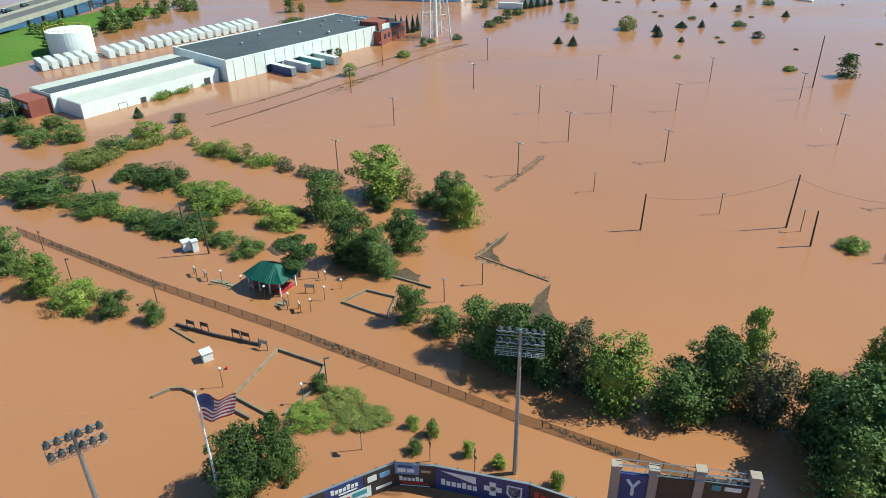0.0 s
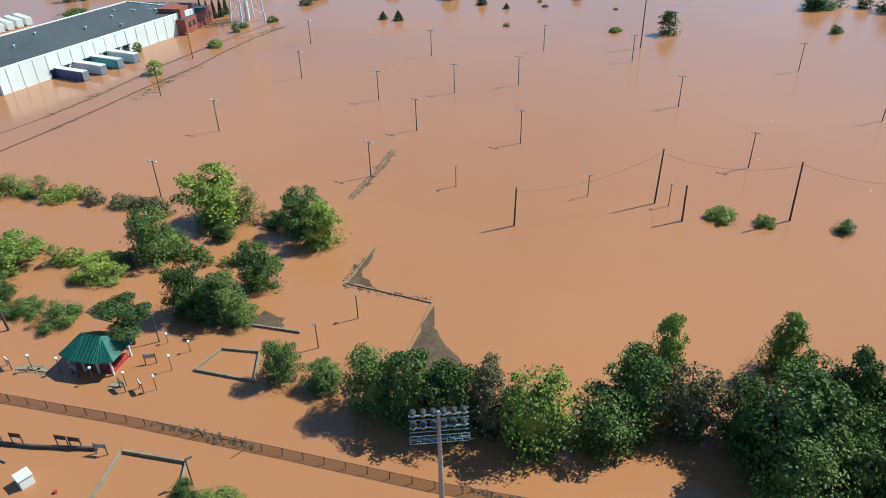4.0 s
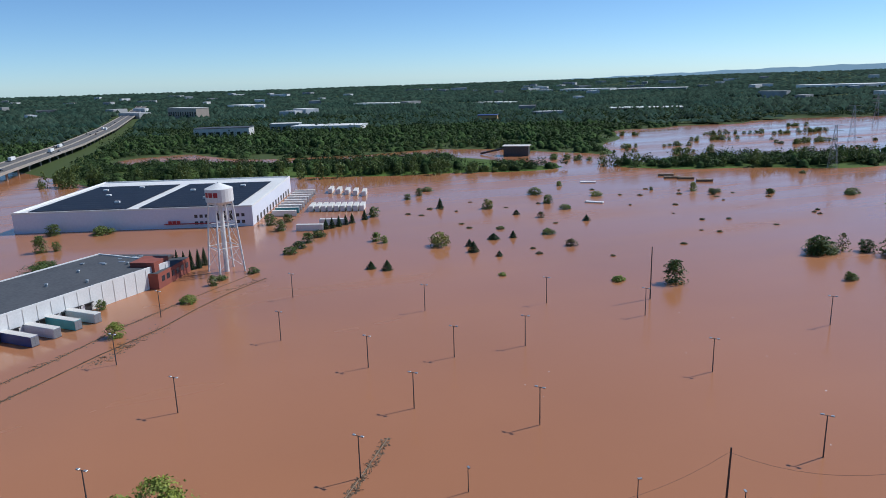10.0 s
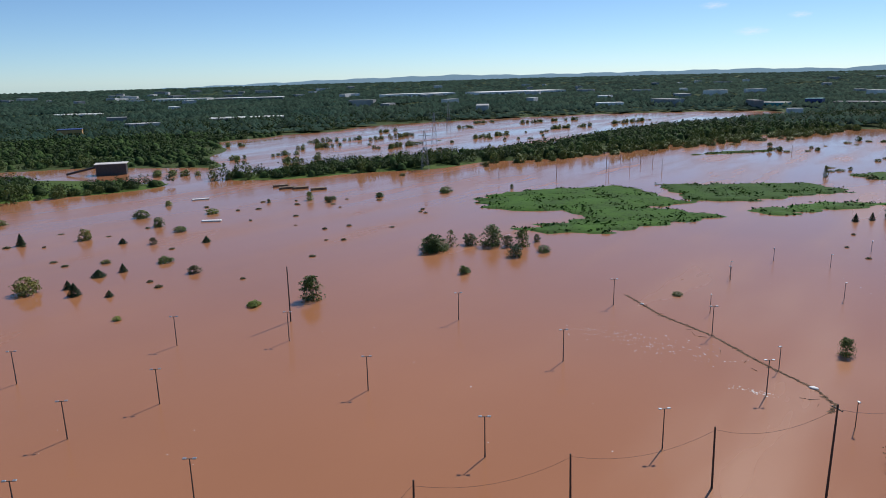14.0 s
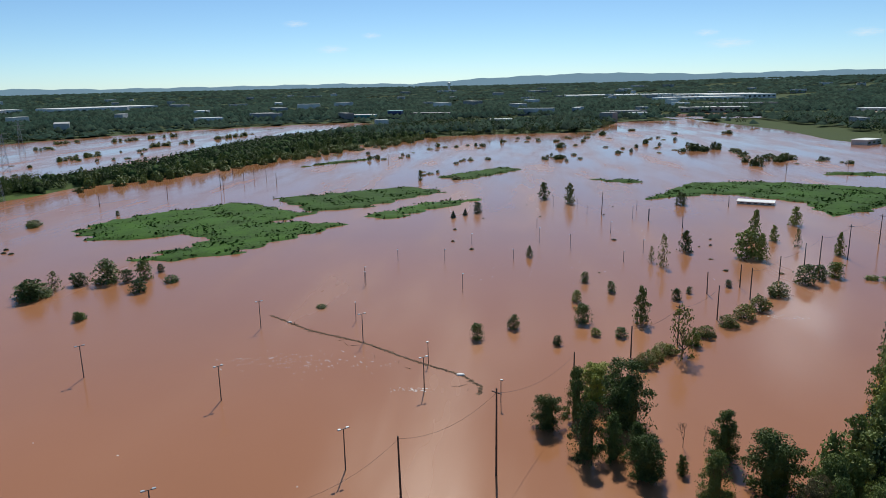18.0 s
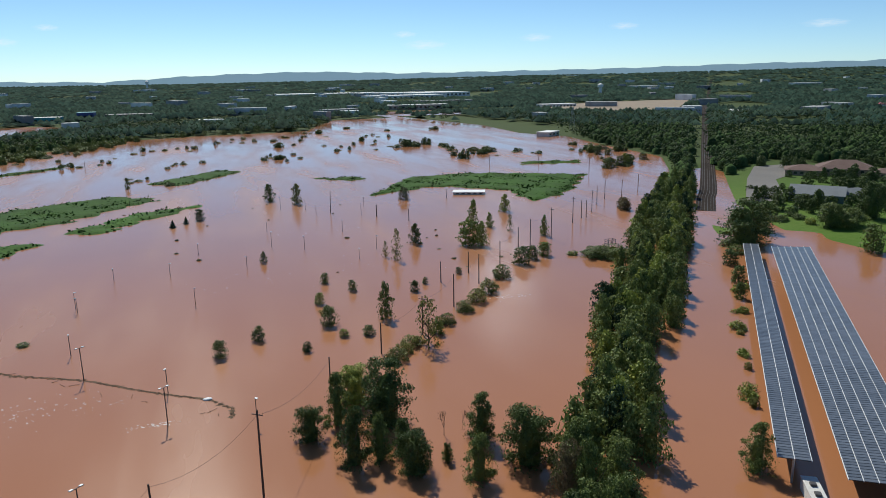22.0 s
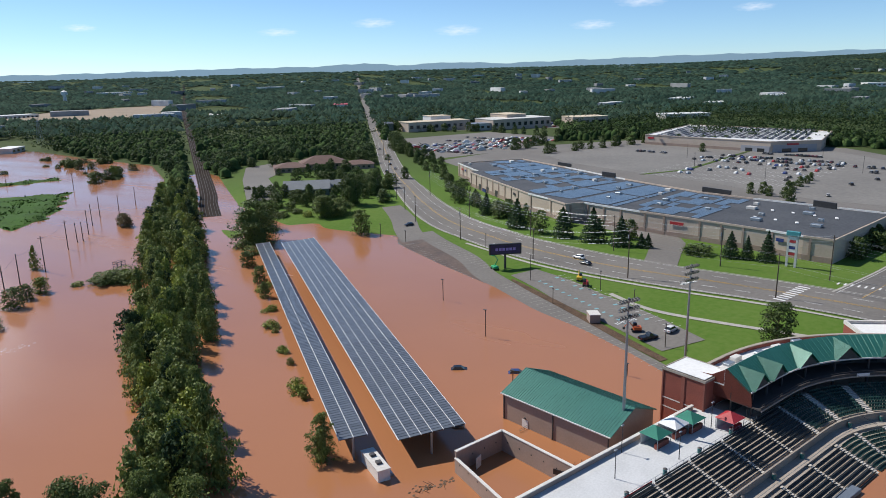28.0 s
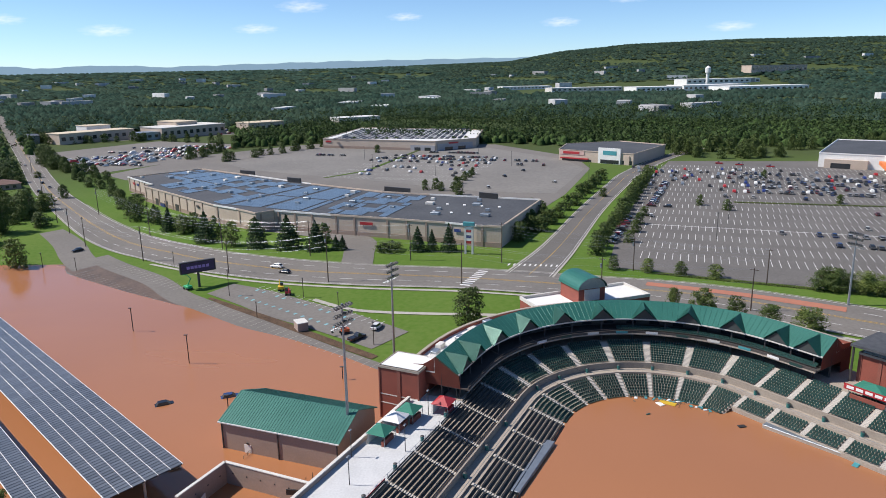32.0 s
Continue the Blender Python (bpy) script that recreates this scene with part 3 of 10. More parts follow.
plant('mill', [
    ('l', -209.9, -11.4, 3.3, 5.7), ('l', -184.8, -32.5, 4.3, 6.4), ('d', -215.1, -37.9, 3.4, 4.1), ('c', -226.6, -36.5, 4.4, 3.9),
    ('c', -242.8, -23, 6.4, 5.7), ('d', -254.9, -20.9, 2.2, 3.6), ('d', -238.3, 12.8, 2.9, 4.5), ('d', -234.1, 1, 2.2, 4.4),
    ('d', -227.6, -2.5, 3.8, 3.9), ('d', -261.9, 30.9, 3.7, 6.1), ('d', -270.6, 36.1, 3.8, 6.3), ('d', -279.8, 41.7, 4.4, 6.5),
    ('d', -289.1, 48.8, 4, 6.7), ('c', -253.6, -13.5, 8.3, 3.3), ('c', -254.2, -11, 7.4, 3.3), ('c', -254.7, -8.5, 7.5, 3.3),
    ('c', -256, -5.7, 7.3, 3.3), ('c', -259.6, -3.3, 6.9, 3.4),
])
plant('mill2', [
    ('c', -304.1, 55.4, 5, 3.7), ('c', -305.2, 58.7, 5.1, 3.7), ('c', -307.6, 62.7, 5.1, 3.7), ('c', -310, 66.7, 4.9, 3.7),
    ('c', -312.6, 70.6, 4.7, 3.8), ('c', -317.9, 78.6, 5, 4.1), ('d', -356.6, -68.2, 5.6, 8), ('d', -348, -45.8, 4.8, 10.9),
    ('d', -317.5, -68.5, 7.5, 7.2), ('d', -317.6, -62.3, 4.3, 4.3), ('d', -277.5, -62.6, 5.6, 15.5), ('d', -364.4, 117.7, 3.4, 5.1),
    ('d', -374.5, 128.5, 4.6, 5.3), ('d', -388.4, 139.3, 3.3, 7.3), ('d', -328.5, 32.6, 5.8, 7.4), ('d', -311.5, 35, 5.6, 6.3),
    ('d', -331.4, 41.7, 4.4, 5.4),
])
plant('clus', [
    ('d', -163.3, 215.3, 7.2, 10.6), ('s', -162.3, 226.6, 7.1, 6.1), ('d', -157.1, 233.6, 4.9, 7.3), ('d', -148.6, 237.9, 9, 11),
    ('d', -141.9, 239.5, 4.8, 5.3), ('d', -130.5, 226.7, 4.8, 6.9), ('d', -137.1, 243.5, 7.2, 7.3), ('d', -136, 253.8, 3.2, 3.5),
    ('d', -124.9, 239.7, 3.3, 5.9), ('d', -133.1, 195.1, 3, 3.8), ('l', -167.5, 127, 2, 4.2), ('d', -222.4, 373.3, 2.8, 2.9),
    ('d', -249.9, 338.8, 3.5, 6.4), ('d', -288.8, 277.8, 3.4, 4.8), ('d', -274.8, 306.5, 2.8, 4.2), ('d', -60.2, 211.7, 1.3, 3.5),
])
plant('south_a', [
    ('d', -8.3, 185.4, 4.6, 4.8), ('d', 1.8, 194.6, 4.3, 4.3), ('d', 13.7, 182.1, 2.8, 3.1), ('l', 24.9, 190, 2.2, 3.3),
    ('d', 31.7, 189.2, 2.9, 4.1), ('d', 22.2, 201, 5.7, 6.5), ('l', 22.1, 221.9, 3.9, 3.7), ('d', 27.1, 245.4, 3.8, 3.7),
    ('d', 34.8, 232.8, 3.8, 3.5), ('d', 39.4, 202.1, 10.6, 5.6), ('d', 54.6, 225, 3.7, 3.9), ('d', 60.3, 232.6, 2.4, 2.4),
    ('d', 73.2, 293.9, 8.6, 6.2), ('d', 75.5, 240.8, 2.5, 2.9), ('d', 8.2, 282.7, 4.3, 3.3), ('s', 55.8, 275.3, 6.3, 3.2),
    ('s', 59.1, 269.5, 12.1, 5), ('d', 20, 432, 9.8, 7.7),
])
plant('south_a', [
    ('d', 34.4, 415.6, 11.5, 6.8),
])
plant('south_b', [
    ('d', -18.2, 383.5, 6, 5.6), ('c', -24.6, 375.7, 3.7, 3.1), ('c', -30.5, 368.2, 3.7, 3.6), ('d', -68.1, 520.9, 7.1, 4.2),
    ('l', 94.5, 284, 10.7, 11.1), ('l', 109.1, 319.9, 12.5, 6.1), ('l', 99.2, 280.6, 10.1, 6.9), ('l', 115.6, 314.4, 6.8, 4.4),
    ('s', 121.6, 303.2, 7.6, 3.8), ('l', 137.8, 350.4, 8.7, 6.8), ('d', 96.8, 408.7, 7.3, 7.5), ('l', 132, 288.2, 9.2, 4.7),
    ('b', 198.6, 330.3, 6.8, 7.9), ('l', 127.6, 251.8, 2.1, 4.7), ('d', 102.6, 245.7, 6.9, 7.7), ('d', 109.7, 251.5, 5.4, 5.7),
    ('l', 116.4, 255, 5.4, 7), ('d', 135.9, 245.7, 5.2, 13.9),
])
plant('south_b', [
    ('d', 139.8, 241.6, 7.2, 13.8),
])
plant('hedge', [
    ('s', 45.3, 175.5, 13.3, 7.8), ('y', 41.3, 177.8, 3.2, 6.3), ('y', 34.9, 168.3, 4.6, 6), ('y', 55.3, 190.3, 4.2, 5.1),
    ('y', 63.8, 199.7, 4.4, 6.2), ('y', 70.4, 207.3, 5.4, 6.5), ('y', 77.6, 215.5, 5.6, 6.7), ('y', 88.6, 230.7, 6, 7.2),
    ('y', 37.9, 172.7, 3.6, 4.6), ('l', 50.4, 183.7, 4.9, 4.9),
])
plant('grove', [
    ('d', 8.8, 134.4, 7.4, 7.3), ('d', 15.2, 139.2, 11.1, 6.3), ('l', 20.7, 148.8, 8.3, 10.6), ('d', 25, 136.3, 14.6, 12.4),
    ('d', 15.6, 122.7, 11.2, 8), ('d', 20.5, 122.5, 8.8, 5.7), ('d', 25.7, 116.3, 8.5, 7.8), ('d', 25, 123.4, 7.1, 5.8),
    ('d', 41.3, 123.9, 9.4, 7.1), ('d', 35.9, 110.4, 8.7, 7.1), ('d', 46.7, 112.8, 11.4, 11.3), ('d', 32.4, 118, 3.5, 2.8),
    ('n', 34.7, 127.5, 4.9, 4.8), ('n', 38.9, 128.5, 4.3, 2.4),
])
plant('canopy', [
    ('d', 189.8, 231.3, 4.3, 8.4), ('d', 175.5, 217.3, 6, 6.8), ('d', 162.5, 197.1, 6.2, 6.2), ('d', 150.8, 182, 5.2, 4.8),
    ('d', 84.7, 97.3, 9, 6.8), ('y', 129.2, 155.4, 1.7, 2.3), ('y', 114.7, 134.9, 2.3, 2.1), ('y', 102, 118, 2.5, 2.4),
    ('d', 194.9, 242.1, 4.9, 7.5),
])
plant('lawn', [
    ('d', 204.7, 245.7, 19.5, 24.4), ('d', 226.5, 261.7, 12.2, 16.7), ('d', 240.3, 214.2, 11.4, 10.4), ('d', 260.5, 254.7, 11.6, 13.2),
    ('d', 267.2, 251.1, 10.9, 14.8), ('d', 287.9, 258.9, 17.9, 14), ('d', 315.6, 267.1, 15.5, 16.6), ('d', 339.7, 272.8, 8.7, 10.5),
    ('d', 250.4, 274.5, 3.8, 7.5), ('d', 259.3, 273.3, 3, 6.1), ('l', 257.5, 263.6, 3.5, 5.3), ('d', 299.7, 246.6, 7.8, 9.4),
])
plant('mall', [
    ('d', 332.6, 216.2, 10.2, 11.1), ('c', 312.5, 196, 8.3, 8.9), ('c', 294.6, 179.4, 10.4, 8.3), ('d', 289.3, 169.9, 9, 8.1),
    ('c', 274, 152.1, 12.6, 11.4), ('d', 267.8, 138.2, 10, 8.5), ('c', 265.6, 126.4, 12.2, 10.7), ('c', 264.5, 112.8, 13.2, 11.7),
    ('c', 262.4, 100.4, 11.5, 10.3), ('c', 262.9, 92.4, 5.8, 4.6), ('c', 263, 89.7, 5.8, 4.6), ('c', 263, 59.4, 9.5, 7.8),
    ('c', 263.3, 53.8, 8.4, 5.6), ('c', 263.7, 47.2, 10.6, 7.8), ('d', 262.3, 70.6, 5, 11.2), ('r', 185.3, 32.8, 10.8, 9.6),
    ('d', 222.2, -78.1, 8.5, 13.2), ('d', 220, -87.9, 8, 12.3),
])
plant('mall', [
    ('d', 235.2, -35.1, 4.9, 5.1), ('d', 232.5, -45.6, 4.9, 6.1), ('d', 237.9, -24.4, 5, 5.1), ('d', 240.8, -13.2, 5.1, 5.1),
    ('r', 195.8, -25.1, 8.4, 5.1), ('r', 193.6, -33.2, 9.3, 8.6), ('r', 190.9, -40.9, 8.3, 6.8), ('r', 188.4, -49.1, 6.9, 7.7),
    ('r', 184.8, -58, 7.5, 10.2),
])

plant('inlet', [
    ('d', 341, 627, 7, 14), ('d', 350, 622, 6, 12), ('d', 279, 489, 8, 9), ('d', 286, 494, 7, 10), ('d', 296, 498, 8, 9), ('l', 304, 503, 9, 8),
    ('d', 309, 506, 8, 9), ('d', 364, 615, 7, 10), ('d', 337, 529, 6, 9), ('b', 201, 336, 6, 8), ('d', 322, 579, 7, 10), ('d', 328, 572, 6, 9),
])

# ---- woods along the railway bank ----
bank_rng = random.Random(5)
BANK = [((20, 46), (60, 106), 12), ((60, 106), (98, 160), 17), ((98, 160), (145, 222), 22), ((145, 222), (205, 302), 22), ((205, 302), (272, 386), 20)]
rows = []
for (ax, ay), (bx, by), wide in BANK:
    length = math.hypot(bx - ax, by - ay)
    nx, ny = -(by - ay) / length, (bx - ax) / length
    steps = int(length * wide / 34)
    for k in range(steps):
        t, w = (k + bank_rng.random()) / steps, bank_rng.uniform(-0.5, 0.5) * wide
        rows.append((bank_rng.choice("dddddddlb"), ax + (bx - ax) * t + nx * w, ay + (by - ay) * t + ny * w, bank_rng.uniform(8.5, 13.0), bank_rng.uniform(7.0, 10.0)))
plant("bank", rows[:24])
far_bank = rows[24:]


def tree_stuff(name, label, spots, count, size, leaf="d", shape=None):
    """Leafy crowns joined into one mesh: sort, x, y, height and width."""
    vs, fs, base, r = [], [], 0, np.random.default_rng(8)
    for key, x, y, high, wide in spots:
        v, f = crown_mesh(shape or "round" if shape or high < wide * 1.35 else "tall", int(r.integers(0, 6)) * 5 + 2, count * 2, size * 0.73)
        v = v * np.array([wide, wide, high * 1.15]) + np.array([x, y, max(gz(x, y), 0) - 0.15 * high])
        vs.append(v)
        fs.append(f + base)
        base += len(v)
    return tagged(mesh_part(name, from_arrays(name, np.concatenate(vs).tolist(), np.concatenate(fs).tolist()), LEAF[leaf]), label, "woods", kind="stuff")


for leaf_key, first, words_ in (("d", 0, "dense dark leafy woods along the flooded railway bank"), ("l", 3, "lighter green trees along the flooded railway bank"), ("c", 5, "very dark green trees along the flooded railway bank")):
    tree_stuff("bank_woods", words_, [row for k, row in enumerate(far_bank) if (k % 8) in ((0, 1, 2, 3, 4, 6), (7,), (5,))[(0, 3, 5).index(first)]], 780, 0.088, leaf_key)

# ---- far woods: crowns past counting ----
KEEP_CLEAR = []


def clear(*pts):
    KEEP_CLEAR.append(list(pts))


clear((160, 40), (200, -120), (330, -420), (600, -420), (650, -250), (640, -60), (690, 40), (695, 240), (640, 330), (420, 330), (300, 260), (238, 262), (236, 190))      # shopping centre and stadium
clear((236, 262), (290, 240), (350, 262), (425, 345), (475, 430), (405, 445), (355, 440), (310, 392), (262, 335), (250, 300))
clear((420, 330), (640, 300), (760, 330), (900, 420), (800, 620), (690, 540), (520, 420))                                                                    # offices by the lawn
clear((270, 212), (352, 266), (560, 440), (1500, 1222), (2900, 2390), (2890, 2410), (1480, 1236), (540, 452), (330, 280), (262, 222))  # main road
clear((244, 318), (300, 386), (990, 1300), (1180, 1540), (3000, 3930), (2980, 3945), (1160, 1550), (970, 1315), (284, 398), (236, 326))  # railway
clear((640, 760), (740, 720), (860, 860), (740, 900))
clear((-200, -250), (-560, -185), (-700, -165), (-870, -140), (-1180, -120), (-2400, -95), (-2400, -30), (-1180, -48), (-870, -66), (-700, -84), (-540, -70), (-200, -150))   # highway
clear((-620, 230), (-480, 200), (-440, 300), (-560, 330))
clear((368, 1008), (358, 843), (376, 788), (410, 800), (430, 940), (400, 1240), (335, 1240))
clear((400, 2130), (820, 2130), (900, 2620), (430, 2620))
clear((2050, 40), (2080, -820), (2800, -820), (2700, 0), (2560, 120), (2440, 110))            # distant mall
clear((600, 1180), (760, 1080), (1180, 1600), (850, 1620), (620, 1420))


def woods(name, label, r0, r1, step, sides, rings, colour_mat, az0=-116, az1=128, seed=3, wide=1.0, tall=(8, 14)):
    r = np.random.default_rng(seed)
    n = int((r1 * r1 - r0 * r0) * math.radians(az1 - az0) / 2 / (step * step))
    rad = np.sqrt(r.uniform(r0 * r0, r1 * r1, n))
    a = np.radians(r.uniform(az0, az1, n))
    x, y = rad * np.sin(a), rad * np.cos(a)
    z = ground_z(x, y)
    ok = (z > 0.25) & (rad < 4880) & (np.sin(x * 0.043 + 2 * np.sin(y * 0.021)) * np.sin(y * 0.051 + 1) < 0.72)
    for poly in KEEP_CLEAR:
        ok &= signed(poly, x, y) < 3
    open_land = np.sin(x * 0.0061 + 2) * np.sin(y * 0.0053 + 1) + 0.5 * np.sin(x * 0.017 - y * 0.013)
    ok &= (open_land < 0.86) | (rad < 800)
    x, y, z = x[ok], y[ok], z[ok]
    n = len(x)
    shore = np.maximum(signed(LAGOON, x, y), np.maximum(signed(BACKWATER, x, y), signed(UNDERPASS, x, y)))
    low = np.where(shore > -60, 0.58, 1.0)
    high, w = low * r.uniform(*tall, n), step * wide * r.uniform(0.62, 1.0, n)
    verts, faces, per = [], [], sides * rings + 1
    ang = np.linspace(0, 2 * math.pi, sides, endpoint=False)
    base = np.arange(n) * per
    pts = np.zeros((n, per, 3))
    for k in range(rings):
        f = k / rings
        prof = (0.78, 1.0, 0.72)[k] if rings == 3 else ((0.95, 0.75)[k] if rings == 2 else 1.0)
        hh = (0.12, 0.5, 0.84)[k] if rings == 3 else ((0.1, 0.66)[k] if rings == 2 else 0.4)
        jit = r.uniform(0.72, 1.22, (n, sides))
        pts[:, k * sides:(k + 1) * sides, 0] = x[:, None] + w[:, None] * 0.62 * prof * jit * np.cos(ang + r.uniform(0, 6.28, (n, 1)) * 0 + k * 0.4)
        pts[:, k * sides:(k + 1) * sides, 1] = y[:, None] + w[:, None] * 0.62 * prof * jit * np.sin(ang + k * 0.4)
        pts[:, k * sides:(k + 1) * sides, 2] = z[:, None] + high[:, None] * (hh + r.uniform(-0.09, 0.09, (n, sides)))
        if k:
            for i in range(sides):
                j = (i + 1) % sides
                faces.append(np.stack([base + (k - 1) * sides + i, base + (k - 1) * sides + j, base + k * sides + j], 1))
                faces.append(np.stack([base + (k - 1) * sides + i, base + k * sides + j, base + k * sides + i], 1))
    pts[:, -1, 0], pts[:, -1, 1], pts[:, -1, 2] = x, y, z + high
    for i in range(sides):
        j = (i + 1) % sides
        faces.append(np.stack([base + (rings - 1) * sides + i, base + (rings - 1) * sides + j, base + per - 1], 1))
    me = from_arrays(name, pts.reshape(-1, 3).tolist(), np.concatenate(faces).tolist())
    me.polygons.foreach_set("use_smooth", [True] * len(me.polygons))
    return tagged(mesh_part(name, me, colour_mat), label, "woods", kind="stuff")


wood_near = mat("wood_crowns", (0.028, 0.056, 0.018), (0.055, 0.086, 0.028), 0.9, scale=0.05, fine=0.9, space="World", bump=0.9, island=0.5, spec=0.05)
# far crowns: blue of haze and dark of inner shade mixed into base colour
wood_far = mat("wood_crowns_hazed", (0.016, 0.038, 0.03), (0.04, 0.064, 0.044), 0.95, scale=0.006, fine=0.2, space="World", bump=1.5, island=0.45, spec=0.02)
woods("woods", "dense dark green broadleaf woods", 290, 950, 8.6, 6, 2, wood_near, seed=3, wide=1.0, tall=(5, 10))


def leafy_woods(name, label, r0, r1, step, per, size, seed, az0=-114, az1=126):
    """Ragged leaf sprays over the crowns of a wood, joined."""
    r = np.random.default_rng(seed)
    n = int((r1 * r1 - r0 * r0) * math.radians(az1 - az0) / 2 / (step * step))
    rad = np.sqrt(r.uniform(r0 * r0, r1 * r1, n))
    a = np.radians(r.uniform(az0, az1, n))
    x, y = rad * np.sin(a), rad * np.cos(a)
    z = ground_z(x, y)
    ok = (z > 0.25) & (np.sin(x * 0.043 + 2 * np.sin(y * 0.021)) * np.sin(y * 0.051 + 1) < 0.72)
    for poly in KEEP_CLEAR:
        ok &= signed(poly, x, y) < 3
    x, y, z = x[ok], y[ok], z[ok]
    n = len(x)
    shore = np.maximum(signed(LAGOON, x, y), np.maximum(signed(BACKWATER, x, y), signed(UNDERPASS, x, y)))
    high, wide = np.where(shore > -60, 0.58, 1.0) * np.where((x > 300) & (y < 300), 1.35, 1.0) * r.uniform(6.5, 14, n), step * r.uniform(0.8, 1.7, n)
    d = r.normal(0, 1, (n, per, 3))
    d[..., 2] = np.abs(d[..., 2])
    d /= np.linalg.norm(d, axis=2, keepdims=True)
    q = r.uniform(0.6, 1.15, (n, per, 1))
    lump = 1 + 0.28 * np.sin(d[..., :1] * 7 + x[:, None, None]) * np.sin(d[..., 1:2] * 6 + y[:, None, None])
    c = np.stack([x, y, z], 1)[:, None] + d * q * lump * np.stack([wide * 0.5, wide * 0.5, high * 0.62], 1)[:, None] + np.array([0, 0, 1.0]) * (high * 0.36)[:, None, None]
    v, f = cards(c.reshape(-1, 3), d.reshape(-1, 3) + np.array([0, 0, 0.4]), size)
    return tagged(mesh_part(name, from_arrays(name, v.tolist(), f.tolist()), wood_leaf), label, "woods", kind="stuff")


wood_leaf = mat("wood_leaves", (0.024, 0.05, 0.016), (0.054, 0.085, 0.028), 0.7, scale=0.03, fine=0.5, space="World", island=0.45, leaf=True, spec=0.15)
leafy_woods("wood_leaves", "ragged green leaf crowns of the woods", 285, 640, 9.0, 88, 1.25, 13)
leafy_woods("wood_leaves", "ragged green leaf crowns of the woods", 640, 1250, 12.0, 30, 2.1, 14)
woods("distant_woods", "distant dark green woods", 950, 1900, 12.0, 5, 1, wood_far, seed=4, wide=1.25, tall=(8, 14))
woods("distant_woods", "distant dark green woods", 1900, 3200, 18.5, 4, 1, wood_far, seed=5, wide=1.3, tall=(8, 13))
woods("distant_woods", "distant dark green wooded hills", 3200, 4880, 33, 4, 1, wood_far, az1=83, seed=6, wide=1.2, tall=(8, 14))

# hillside gets a darker copy of the far crowns, shade included in its colour
woods("hill_woods", "dense woods on the far hillside", 3200, 4880, 19, 4, 1, mat("hill_crowns_shaded", (0.018, 0.036, 0.027), (0.034, 0.054, 0.036), 0.95, scale=0.006, fine=0.12, space="World", bump=1.5, island=0.4, spec=0.02), az0=82, az1=126, seed=9, wide=1.2, tall=(8, 14))

# far ridge, a plain backdrop: haze put in as blue colour and glow
RIDGE_AZ = [-60, -46, -36, -31, -20, -14, -8, -3, 1, 6, 10, 14, 22, 31, 40, 47, 50, 51, 53.5, 58, 62, 67, 75, 88, 96]
RIDGE_EL = [-0.5, -0.09, 0.1, 0.0, 0.05, 0.1, 0.0, 0.3, 0.45, 0.57, 0.5, 0.36, 0.42, 0.5, 0.68, 0.72, 0.85, 0.93, 0.7, 0.87, 0.7, 0.82, 0.97, 1.03, 1.0]
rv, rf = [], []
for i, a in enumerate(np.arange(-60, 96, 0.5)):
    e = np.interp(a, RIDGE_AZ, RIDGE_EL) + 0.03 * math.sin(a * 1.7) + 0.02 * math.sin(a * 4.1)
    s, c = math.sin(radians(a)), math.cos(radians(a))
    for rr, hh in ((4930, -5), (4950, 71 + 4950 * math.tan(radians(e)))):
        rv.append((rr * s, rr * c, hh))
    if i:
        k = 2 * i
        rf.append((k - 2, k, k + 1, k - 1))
ridge = mesh_part("backdrop", from_arrays("backdrop", rv, rf), mat("far_ridge_haze_glow", (0.10, 0.19, 0.25), (0.09, 0.17, 0.22), 1.0, scale=0.002, fine=0.01, space="World", spec=0.0))
rm = MATS["far_ridge_haze_glow"].node_tree.nodes["Principled BSDF"]
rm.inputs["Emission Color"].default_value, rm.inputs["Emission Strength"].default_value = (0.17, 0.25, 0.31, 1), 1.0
tagged(ridge, "far blue hazy ridge on the horizon", "hills", kind="structure")

# ---- tall trees lining the far shore and the strip before the lagoon ----
shore_rng = random.Random(31)
SHORE = (([(-539, -100), (-529, -4), (-485, 97), (-452, 200)], 7.0, 1.25, 14), ([(-436, 300), (-400, 335), (-352, 410), (-328, 480)], 7.5, 1.1, 9), ([(-322, 492), (-276, 548), (-246, 640), (-212, 770), (-190, 842)], 7.5, 1.15, 9),
         ([(-180, 855), (-145, 905), (-100, 960), (20, 1000), (108, 1030), (172, 1235)], 11.0, 0.8, 12), ([(-560, 330), (-600, 300), (-650, 240), (-660, 120)], 9.0, 0.9, 14))
shore_spots = []
for pts, gap, tall_, deep in SHORE:
    for (ax, ay), (bx, by) in zip(pts, pts[1:]):
        for k in range(int(math.hypot(bx - ax, by - ay) / gap * 1.25)):
            t = shore_rng.random()
            x, y = ax + (bx - ax) * t - abs(shore_rng.gauss(0, deep)) + 3, ay + (by - ay) * t + shore_rng.gauss(0, 4)
            size_ = shore_rng.uniform(0.55, 1.15) * tall_
            shore_spots.append(("d", x, y, 10.5 * size_, shore_rng.uniform(7.5, 11.5) * (0.6 + 0.4 * size_)))
tree_stuff("shore_trees", "tall dark leafy trees along the flooded far shore", shore_spots, 110, 0.16)

